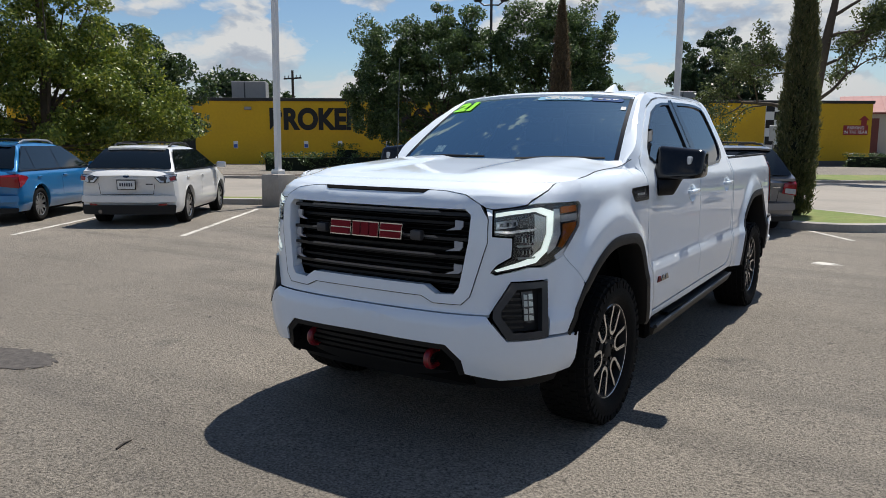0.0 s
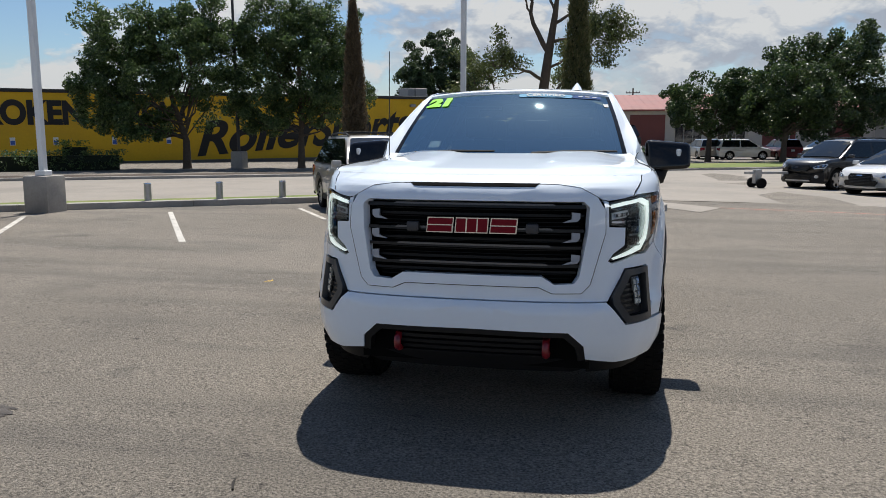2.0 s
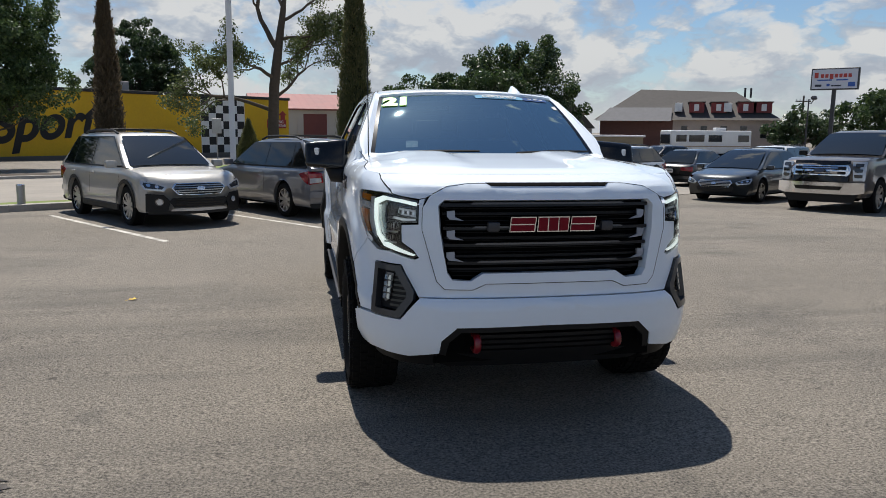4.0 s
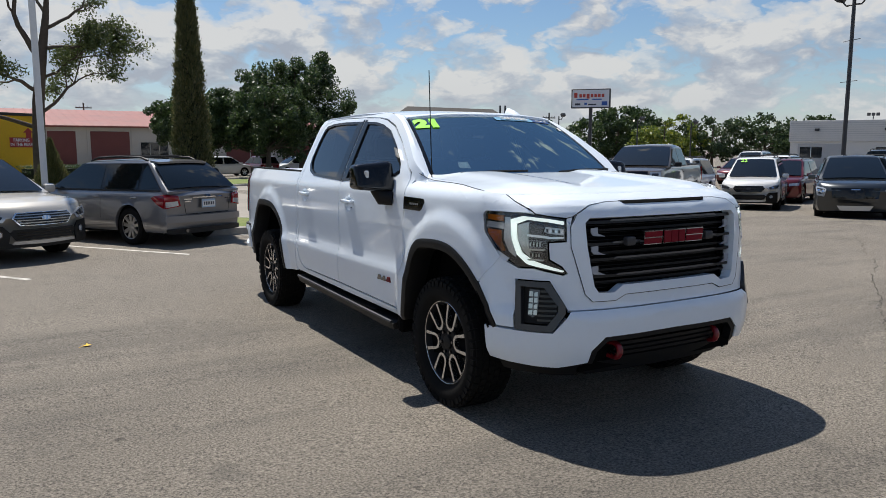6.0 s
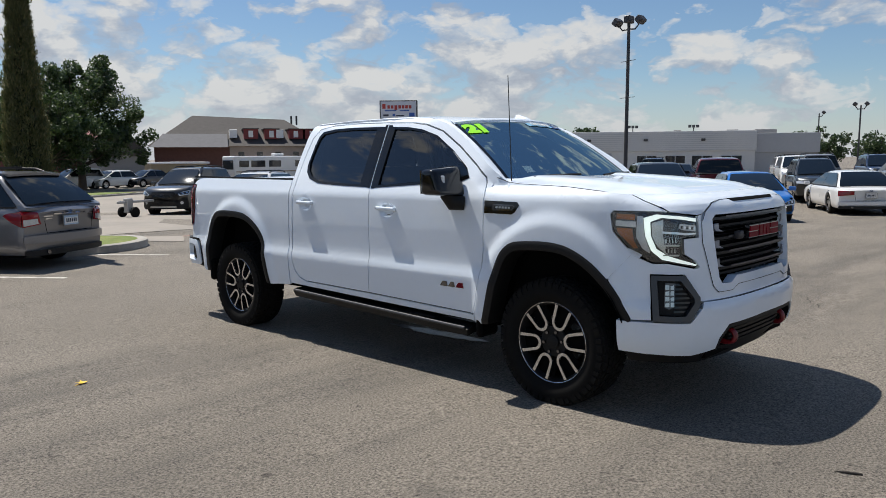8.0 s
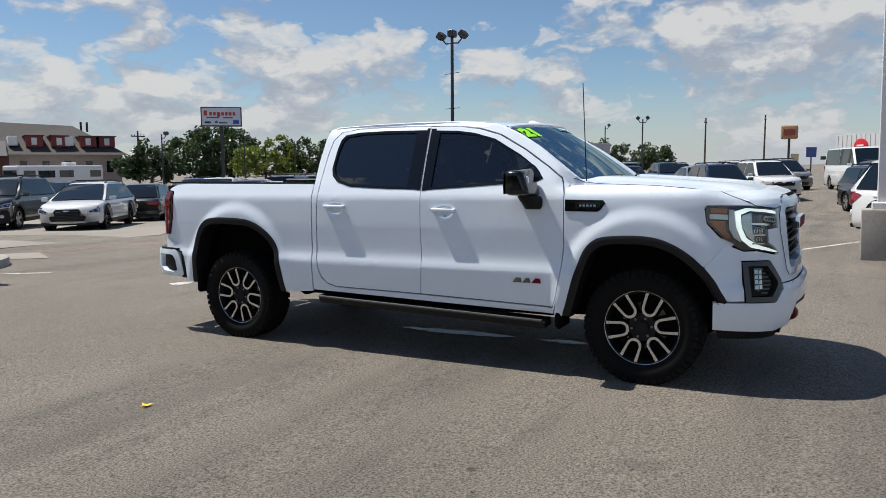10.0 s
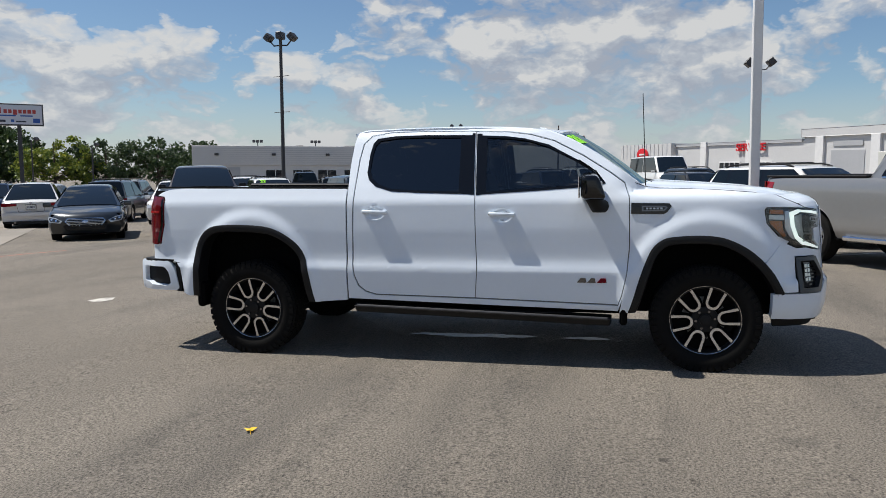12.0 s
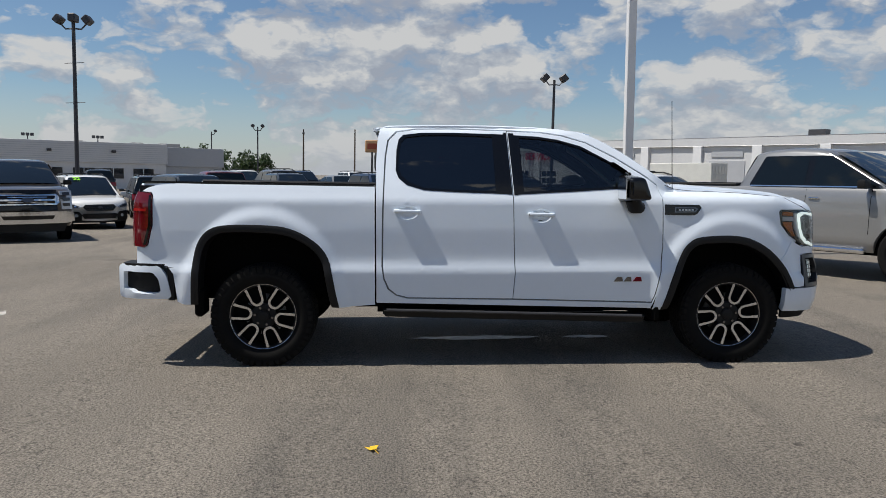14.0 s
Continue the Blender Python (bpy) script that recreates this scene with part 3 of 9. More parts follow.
def hip_house():
    h = thing("hip_roof_lodge", "brick lodge with a steep brown hipped roof and red dormers", "building", Matrix.Translation((35.4, 81.7, -1.0)) @ Matrix.Rotation(radians(-28), 4, "Z"))
    W, D, E = 20.0, 17.0, 4.0
    part("wall", boxm(0, W, 0, D, -0.2, E), BRICK, h)
    part("render_wall", boxm(8.6, W + 0.02, -0.06, 0, 0, E), STUCCO, h, "pinkish rendered front")
    bm = bmesh.new()
    a = [bm.verts.new(p) for p in ((-0.7, -0.7, E), (W + 0.7, -0.7, E), (W + 0.7, D + 0.7, E), (-0.7, D + 0.7, E), (4.4, 7.5, 8.0), (16.0, 7.5, 7.6), (16.0, 10.5, 7.6), (4.4, 10.5, 8.0))]
    for f in ((0, 1, 5, 4), (1, 2, 6, 5), (2, 3, 7, 6), (3, 0, 4, 7), (4, 5, 6, 7), (3, 2, 1, 0)):
        bm.faces.new([a[i] for i in f])
    part("roof", bm, SHINGLE, h, "steep grey-brown shingled hip roof", smooth=0)
    part("lean_to_roof", shaped([(-0.4, -1.6), (8.4, -1.6), (8.4, 1.6), (1.0, 1.6)], lambda u, v: (u, v, E - 0.15 + (v + 1.6) * 0.52), du=99, dv=99), mat("slate_grey_shingle", (0.10, 0.10, 0.11), 0.8, 0, 0.15, 2), h)
    reddish = mat("dormer_red", (0.20, 0.035, 0.035), 0.7)
    for x in (10.4, 12.9, 15.9, 17.9):
        d = part("dormer", boxm(x, x + 1.7, 1.0, 5.0, 4.9, 6.1), reddish, h, "dark red dormer")
        part("pane", boxm(x + 0.55, x + 1.1, 0.94, 1.0, 5.1, 5.9), WHITE_INK, d)
        part("dormer_roof", boxm(x - 0.15, x + 1.85, 0.8, 5.5, 6.1, 6.2), SHINGLE, d)
    for x in (9.0, 14.6):
        part("white_gable", boxm(x - 0.3, x + 0.6, 0.9, 4.0, 5.0, 6.05, 0.05), WHITE_PAINT_METAL, h, "white gabled vent housing")
    for x in (9.2, 11.4, 13.6, 15.8, 18.0):
        part("window", boxm(x + 0.4, x + 1.1, -0.10, -0.06, 2.0, 3.3), WINDOW_DARK, h)
    for x in (17.2, 17.9):
        part("chimney_pipe", tubem([(x, 9.5, 7.0), (x, 9.5, 8.2)], 0.13, 8), DARK_STEEL, h)


hip_house()


def old_cottage():
    h = thing("timbered_cottage", "small grey gabled cottage beside the trees", "building", Matrix.Translation((28.5, 80.0, -1.0)) @ Matrix.Rotation(radians(-20), 4, "Z"))
    part("wall", boxm(0, 4.8, 0, 7, -0.2, 3.0), mat("grey_boards", (0.25, 0.25, 0.25), 0.8, 0, 0.1, 2), h)
    bm = bmesh.new()
    r = [[bm.verts.new(p) for p in ((-0.4, y, 2.9), (2.4, y, 6.0), (5.2, y, 2.9))] for y in (-0.4, 7.4)]
    for f in ((r[0][0], r[0][1], r[1][1], r[1][0]), (r[0][1], r[0][2], r[1][2], r[1][1]), tuple(r[0]), tuple(reversed(r[1]))):
        bm.faces.new(f)
    bmesh.ops.recalc_face_normals(bm, faces=bm.faces)
    part("roof", bm, SHINGLE, h, smooth=0)
    g = thing("low_garage", "low tan metal garage with a pale roof", "building", Matrix.Translation((28.6, 68.0, -1.0)) @ Matrix.Rotation(radians(-16), 4, "Z"))
    part("wall", boxm(0, 5.5, 0, 4, 0, 2.0), mat("tan_metal", (0.30, 0.25, 0.17), 0.7, 0, 0.1, 2), g)
    part("roof", boxm(-0.2, 5.7, -0.2, 4.2, 2.0, 2.2, 0.03), WHITE_PAINT_METAL, g)


old_cottage()
PANEL_WHITE = mat("white_metal_panel", (0.60, 0.60, 0.60), 0.5, 0.1, 0.05, 0.6)
PANEL_GREY = mat("grey_metal_panel", (0.42, 0.43, 0.45), 0.5, 0.1, 0.05, 0.6)


def far_showroom():
    a, b = Vector((61.6, 41.3)), Vector((70.6, 25.1))
    turn = math.degrees(math.atan2((b - a).y, (b - a).x))
    h = thing("white_showroom", "long low white panelled showroom with roof lamps", "building", Matrix.Translation((a.x, a.y, -0.45)) @ Matrix.Rotation(radians(turn), 4, "Z"))
    n = (b - a).length
    part("wall", boxm(0, n, 0, 20, -0.1, 2.5), PANEL_WHITE, h)
    part("parapet", boxm(-0.1, n + 0.1, -0.18, 20, 2.5, 4.5, 0.02), PANEL_WHITE, h, "ribbed white metal parapet")
    for k in range(9):
        part("rib", boxm(-0.1, n + 0.1, -0.20, -0.18, 2.62 + 0.2 * k, 2.65 + 0.2 * k), PANEL_GREY, h)
    part("wing", boxm(n, n + 6, 1.2, 20, -0.1, 2.3), PANEL_GREY, h)
    part("wing_parapet", boxm(n - 0.05, n + 6.1, 1.0, 20, 2.3, 4.25, 0.02), PANEL_GREY, h, "plain grey parapet")
    for x in (0.9, 7.2, 10.0, 12.6, 15.4):
        w = part("window", boxm(x, x + 1.9, -0.05, 0, 1.0, 2.0), WINDOW_DARK, h)
        part("mullion", boxm(x + 0.92, x + 0.98, -0.08, -0.05, 1.0, 2.0), WHITE_PAINT_METAL, w)
    part("roller_door", boxm(0.7, 4.6, -0.04, 0, 0, 2.3), PANEL_GREY, h)
    for x in (2.3, 8.0, 13.6):
        part("wall_lamp", boxm(x - 0.2, x + 0.2, -0.4, -0.18, 3.5, 3.75, 0.03), DARK_STEEL, h)
    for x in (6.6, 13.0):
        lp = part("roof_lamp", tubem([(x, 6, 4.4), (x, 6, 5.1)], 0.05, 6), DARK_STEEL, h)
        for k in (-1, 0, 1):
            part("lamp_head", boxm(x + k * 0.4 - 0.16, x + k * 0.4 + 0.16, 5.85, 6.15, 5.05, 5.35, 0.03), DARK_STEEL, lp)
    for x, w in ((11.0, 0.8), (16.6, 1.2), (19.5, 2.2)):
        part("rooftop_unit", boxm(x, x + w, 8, 9.5, 4.3, 4.85, 0.03), TAN_TRIM, h)


far_showroom()
SIGN_RED = mat("sign_letter_red", (0.55, 0.012, 0.02), 0.4)


def service_building():
    a, b = Vector((99.0, -1.65)), Vector((40.0, -45.9))
    turn = math.degrees(math.atan2((b - a).y, (b - a).x))
    n = (b - a).length
    h = thing("service_building", "long white service building with pilasters and red lettering", "building", Matrix.Translation((b.x, b.y, -0.1)) @ Matrix.Rotation(radians(turn + 180), 4, "Z"))

    def wbox(x0, x1, *rest):
        return boxm(n - x1, n - x0, *rest)
    part("wall", wbox(10, 29, 0, -25, -0.6, 4.6), PANEL_WHITE, h)
    part("tall_wall", wbox(29, n, 0, -25, -0.6, 4.9), PANEL_WHITE, h)
    part("fascia", wbox(28.8, n, 0.25, -25, 4.9, 5.7, 0.03), PANEL_WHITE, h, "plain white fascia band")
    part("low_fascia", wbox(10, 28.8, 0.15, -25, 4.45, 4.75, 0.02), PANEL_GREY, h)
    bx = part("entrance_box", wbox(0, 10, 0.8, -20, -0.6, 4.9), PANEL_WHITE, h, "white ribbed entrance box")
    for k in range(12):
        part("rib", wbox(0.4 + 0.8 * k, 0.46 + 0.8 * k, 0.8, 0.84, 3.0, 4.9), PANEL_GREY, bx)
    # oval badge as a plain shape
    badge = part("oval_badge", lathe([(0.0, 0.0), (0.0, 0.95), (0.12, 1.0), (0.16, 0.9), (0.16, 0.0)], 32), SIGN_RED, h, "plain red oval sign")
    badge.matrix_basis = Matrix.Translation((n - 4.6, 0.8, 3.6)) @ Matrix.Rotation(math.pi / 2, 4, "Z") @ Matrix.Diagonal((1, 1.15, 0.8, 1))
    ring = part("badge_bars", boxm(-0.55, 0.55, 0.0, 0.2, -0.1, 0.1), WHITE_INK, h)
    ring.matrix_basis = Matrix.Translation((n - 4.6, 0.82, 3.6))
    word = finish_mesh("sign_word", text_mesh("SERVICE", 1.15, 0.06, 0.02), SIGN_RED, h, 0)
    word.matrix_basis = Matrix.Translation((n - 22.2, 0.25, 4.05)) @ Matrix.Rotation(math.pi, 4, "Z")
    for x in list(range(15, 29, 7)) + list(range(31, int(n), 6)):
        part("pilaster", wbox(x - 0.45, x + 0.45, 0, 0.3, -0.6, 4.9), WHITE_PAINT_METAL, h)
    for x in (19.0, 23.4):
        d = part("glazed_door", wbox(x - 1.6, x + 1.6, 0, 0.06, 0, 2.6), WHITE_PAINT_METAL, h)
        for i in range(4):
            for j in range(3):
                part("pane", wbox(x - 1.5 + i * 0.78, x - 0.85 + i * 0.78, 0.06, 0.09, 0.2 + j * 0.8, 0.8 + j * 0.8), WINDOW_DARK, d)
    for x in (34, 46):
        v = part("roller_door", wbox(x - 1.8, x + 1.8, 0, 0.06, 0, 3.5), PANEL_GREY, h)
        part("vent", wbox(x - 1.6, x + 1.6, 0.06, 0.1, 3.9, 4.4), PANEL_GREY, v)
    for x, d in ((52.0, 3.0),):
        part("rooftop_unit", wbox(x, x + 1.5, -d - 1, -d, 5.7, 6.4), DARK_STEEL, h)


service_building()

# shipping container beside the service building
CONTAINER = mat("white_container_steel", (0.62, 0.62, 0.58), 0.55, 0.1, 0.08, 1.5)


def container():
    c = thing("shipping_container", "white steel container with panelled doors", "container", on_ground(53.9, -25.1, -54))
    part("box", boxm(-1.22, 1.22, 0, 6, 0.0, 2.6, 0.03), CONTAINER, c)
    for k in range(5):
        for z in (0.35, 1.05, 1.75):
            part("panel", boxm(-1.1 + k * 0.45, -0.72 + k * 0.45, -0.03, 0, z, z + 0.6, 0.01), CONTAINER, c)


container()

# ---- poles, lamps and signs ----


def square_pole(x, y, height, w, base_h, label):
    p = thing("light_pole", label, "lamp post", on_ground(x, y))
    part("concrete_base", boxm(-0.29, 0.29, -0.29, 0.29, -0.1, base_h, 0.03, 2), CONCRETE, p, "stained concrete footing")
    part("pole", boxm(-w / 2, w / 2, -w / 2, w / 2, base_h, height, 0.01), WHITE_PAINT_METAL, p, "white painted square steel shaft")
    part("collar", boxm(-w * 0.95, w * 0.95, -w * 0.95, w * 0.95, base_h, base_h + 0.11, 0.015), WHITE_PAINT_METAL, p)
    return p


square_pole(-11.05, 7.46, 10.0, 0.13, 0.78, "white square light pole on a concrete footing")
square_pole(-2.82, 12.35, 10.0, 0.13, 0.5, "white square light pole beside the silver wagon")
square_pole(7.55, -3.55, 10.5, 0.16, 0.80, "tall white square light pole on a concrete footing")


def flood_pole(x, y, height, heads, label, r=0.11, spikes=(), size=0.33):
    p = thing("flood_light_pole", label, "lamp post", Matrix.Translation((x, y, fall(y))))
    part("pole", tubem([(0, 0, -0.2), (0, 0, height)], [r, r * 0.75], 10), DARK_STEEL, p)
    n = len(heads)
    for k, (dx, dy, dz) in enumerate(heads):
        part("arm", tubem([(0, 0, height - 0.35), (dx * 0.55, dy * 0.55, height - 0.38), (dx, dy, height + dz - 0.12)], 0.045, 6), DARK_STEEL, p)
        hd = part("lamp_head", boxm(-size * 0.75, size * 0.75, -size * 0.45, size * 0.45, -size * 0.5, size * 0.5, 0.05), DARK_STEEL, p)
        tilt = -40 if dx * 0.0 + dy < -0.01 else (40 if dy > 0.01 else 0)
        hd.matrix_basis = Matrix.Translation((dx, dy, height + dz)) @ Matrix.Rotation(radians(tilt), 4, "X")
    for z in spikes:
        part("cross_bar", tubem([(-0.25, -0.62, z), (0.25, 0.62, z)], 0.018, 5), DARK_STEEL, p)
    return p


flood_pole(34.8, 18.6, 9.55, ((0.0, 0.75, 0.1), (0, 0, 0.2), (0.0, -0.75, 0.1)), "tall dark flood light pole with three lamp heads and cross bars", 0.12, (5.3, 7.4), 0.42)
flood_pole(52.6, -10.8, 9.0, ((0.0, 0.75, 0.15), (0.0, -0.75, 0.15)), "dark pole with two angled flood lamps", 0.13, (), 0.55)
flood_pole(-19.5, 32.9, 9.85, ((0.66, 0.36, 0.0), (-0.66, -0.36, 0.0)), "dark parking lot lamp with two heads among the trees", 0.10, (), 0.34)
flood_pole(72.1, 16.2, 6.4, ((0.0, 0.5, 0.1), (0.0, -0.5, 0.1)), "far pole with two flood lamps", 0.09)
flood_pole(90.8, 25.7, 6.9, ((0.0, -0.5, 0.1),), "far pole with a single flood lamp", 0.09)
flood_pole(45.0, 56.0, 5.6, ((0.3, -0.3, 0.1),), "distant lot lamp among the trees", 0.08)
flood_pole(52.0, 52.0, 5.2, ((0.3, -0.3, 0.1),), "distant lot lamp among the trees", 0.08)
flood_pole(57.0, 49.5, 4.8, ((0.3, -0.3, 0.1),), "distant lot lamp among the trees", 0.08)
base = thing("lamp_footing", "square concrete footing of the lot lamp", "footing", on_ground(-19.5, 32.9))
part("block", boxm(-0.35, 0.35, -0.35, 0.35, -0.1, 0.95, 0.03), CONCRETE, base)


def utility_pole(x, y, h, label="wooden utility pole with a cross arm"):
    p = thing("utility_pole", label, "utility pole", Matrix.Translation((x, y, fall(y))))
    part("pole", tubem([(0, 0, 0), (0, 0, h)], [0.16, 0.11], 8), BARK, p)
    part("cross_arm", boxm(-1.1, 1.1, -0.06, 0.06, h - 0.8, h - 0.66), BARK, p)
    for k in (-1, -0.5, 0.5, 1):
        part("insulator", tubem([(k, 0, h - 0.66), (k, 0, h - 0.45)], 0.05, 6), GALV, p)


utility_pole(-49.0, 47.0, 8.4)
utility_pole(5.2, 118.0, 9.0)
utility_pole(120, 18, 9.0)
utility_pole(128, 10, 9.5)
utility_pole(63.5, 82.0, 7.4)

for p in (lot(2.35, 6.78), lot(3.95, 6.78), lot(5.45, 6.78)):
    b = thing("bollard", "short round grey metal bollard in the grass strip", "bollard", on_ground(*p), "bollards in the grass strip")
    part("post", tubem([(0, 0, 0), (0, 0, 0.53)], 0.082, 16), GALV, b)
    part("cap", tubem([(0, 0, 0.53), (0, 0, 0.548), (0, 0, 0.556)], [0.086, 0.082, 0.06], 16), CHROME, b)


def dealer_sign():
    s = thing("dealer_sign", "framed white sign on a post with red and blue marks", "sign", Matrix.Translation((27.95, 30.95, fall(31))) @ Matrix.Rotation(radians(-48), 4, "Z"))
    part("post", boxm(-0.1, 0.1, -0.1, 0.1, 0, 4.5), DARK_STEEL, s)
    fr = part("frame", boxm(-1.2, 1.2, -0.16, 0.16, 4.5, 5.68, 0.02), DARK_STEEL, s)
    part("face", boxm(-1.13, 1.13, -0.172, -0.161, 4.57, 5.61), mat("sign_face", (0.62, 0.64, 0.70), 0.4), s)
    red, blue, ink = mat("sign_mark_red", (0.45, 0.05, 0.04), 0.5), PLATE_SIGN_BLUE, BAR_INK
    # wordmark as plain bars, line of blue script bars, small marks
    for x, w, z, h, m in ((-0.92, 0.2, 5.3, 0.3, red), (-0.62, 0.16, 5.26, 0.2, red), (-0.40, 0.16, 5.26, 0.2, red), (-0.16, 0.18, 5.22, 0.28, red), (0.08, 0.16, 5.26, 0.2, red), (0.30, 0.16, 5.26, 0.2, red), (0.52, 0.18, 5.26, 0.2, red), (0.75, 0.16, 5.26, 0.2, red),
                          (-0.5, 0.75, 5.03, 0.07, blue), (0.38, 0.6, 5.03, 0.07, blue), (-0.8, 0.34, 4.74, 0.12, ink), (-0.3, 0.16, 4.76, 0.14, blue), (0.1, 0.5, 4.72, 0.07, ink), (0.85, 0.34, 4.78, 0.24, blue)):
        part("mark", boxm(x - w / 2, x + w / 2, -0.18, -0.173, z - h / 2, z + h / 2), m, s)


dealer_sign()


def round_sign(x, y, h, label):
    s = thing("restaurant_sign", label, "sign", Matrix.Translation((x, y, 0)) @ Matrix.Rotation(radians(-90), 4, "Z"))
    part("post", boxm(-0.2, 0.2, -0.2, 0.2, 0, h - 2.2), DARK_STEEL, s)
    part("panel", boxm(-1.5, 1.5, -0.3, 0.3, h - 2.6, h, 0.35, 3), mat("sign_tan", (0.42, 0.24, 0.12), 0.5), s)
    part("badge", boxm(-1.0, 1.0, -0.36, -0.3, h - 1.9, h - 0.7, 0.05), mat("sign_dark_red", (0.30, 0.06, 0.03), 0.5), s)


round_sign(152.0, 8.0, 8.6, "tan rounded restaurant sign on a post far away")
for k, (x, y, w, z0, z1, c) in enumerate(((128, 3.0, 1.5, 2.4, 4.0, (0.05, 0.08, 0.25)), (131, 5.6, 1.2, 1.0, 3.0, (0.5, 0.42, 0.25)), (138, 0.5, 3.0, 2.0, 2.6, (0.05, 0.05, 0.05)))):
    s = thing("roadside_sign", "small distant roadside sign on a post", "sign", Matrix.Translation((x, y, 0)))
    part("post", boxm(-0.1, 0.1, -0.1, 0.1, -0.3, z0), DARK_STEEL, s)
    part("panel", boxm(-0.1, 0.1, -w / 2, w / 2, z0, z1), mat("sign_panel_%d" % k, c, 0.5), s)
stop = thing("post_sign", "small grey sign on a thin post by the wall", "sign", Matrix.Translation((-7.2, 52.0, fall(52))) @ Matrix.Rotation(radians(20), 4, "Z"))
part("post", tubem([(0, 0, 0), (0, 0, 3.0)], 0.04, 6), GALV, stop)
part("panel", boxm(-0.35, 0.35, -0.04, 0.0, 2.0, 3.1, 0.02), GALV, stop)

# ---- trees and hedges ----


def leaf_mat(name, a, b):
    m = bpy.data.materials.new(name)
    m.use_nodes = True
    nt = m.node_tree
    N, L = nt.nodes, nt.links
    p = N["Principled BSDF"]
    g, r = N.new("ShaderNodeNewGeometry"), N.new("ShaderNodeValToRGB")
    e = r.color_ramp.elements
    e.new(0.72)
    for el, w in zip(e, (0.0, 0.38, 1.0)):
        el.color = (*(p_ + (q_ - p_) * w for p_, q_ in zip(a, b)), 1)
    L.new(g.outputs["Random Per Island"], r.inputs[0])
    L.new(r.outputs[0], p.inputs["Base Color"])
    p.inputs["Roughness"].default_value, p.inputs["Specular IOR Level"].default_value = 0.42, 0.5
    tl, mx, out = N.new("ShaderNodeBsdfTranslucent"), N.new("ShaderNodeMixShader"), N["Material Output"]
    L.new(r.outputs[0], tl.inputs[0])
    mx.inputs[0].default_value = 0.36
    L.new(p.outputs[0], mx.inputs[1])
    L.new(tl.outputs[0], mx.inputs[2])
    L.new(mx.outputs[0], out.inputs[0])
    return m


PEAR = leaf_mat("pear_leaf", (0.034, 0.068, 0.020), (0.17, 0.24, 0.080))
LIGHT_LEAF = leaf_mat("light_leaf", (0.055, 0.105, 0.016), (0.36, 0.38, 0.055))
OAK = leaf_mat("oak_leaf", (0.024, 0.050, 0.016), (0.10, 0.145, 0.045))
PALE_LEAF = leaf_mat("pale_leaf", (0.07, 0.10, 0.03), (0.17, 0.19, 0.07))
CONIFER = leaf_mat("conifer_spray", (0.058, 0.078, 0.022), (0.23, 0.20, 0.085))
BROWN_CONIFER = leaf_mat("dry_conifer_spray", (0.085, 0.062, 0.036), (0.20, 0.145, 0.082))
FAR_LEAF = leaf_mat("far_leaf", (0.035, 0.065, 0.025), (0.085, 0.12, 0.045))


# Near-black, so solids inside the foliage pass for its inner shade.
CORE_SHADE = mat("foliage_core_shade", (0.012, 0.018, 0.008), 0.95)


def leaf_mesh(name, rng, centres, radii, count, size, flatten=0.8):
    """Leaves as small rhombs scattered round clump centres."""
    c = rng.integers(0, len(centres), count)
    off = rng.normal(0, 1, (count, 3))
    off *= (rng.random((count, 1)) ** 0.33) / np.maximum(np.linalg.norm(off, axis=1, keepdims=True), 1e-6)
    p = centres[c] + off * radii[c][:, None] * np.array([1, 1, flatten])
    d = rng.normal(0, 1, (count, 3)) + off * 0.8 + np.array([0, 0, 0.4])
    d /= np.linalg.norm(d, axis=1, keepdims=True)
    a = np.cross(d, rng.normal(0, 1, (count, 3)))
    a /= np.maximum(np.linalg.norm(a, axis=1, keepdims=True), 1e-6)
    b = np.cross(d, a)
    s = size * rng.uniform(0.6, 1.35, (count, 1))
    q = np.stack([p - a * s, p - b * s * 0.55, p + a * s, p + b * s * 0.55], 1).reshape(-1, 3)
    me = bpy.data.meshes.new(name)
    me.from_pydata(q.tolist(), [], np.arange(count * 4).reshape(-1, 4).tolist())
    return me


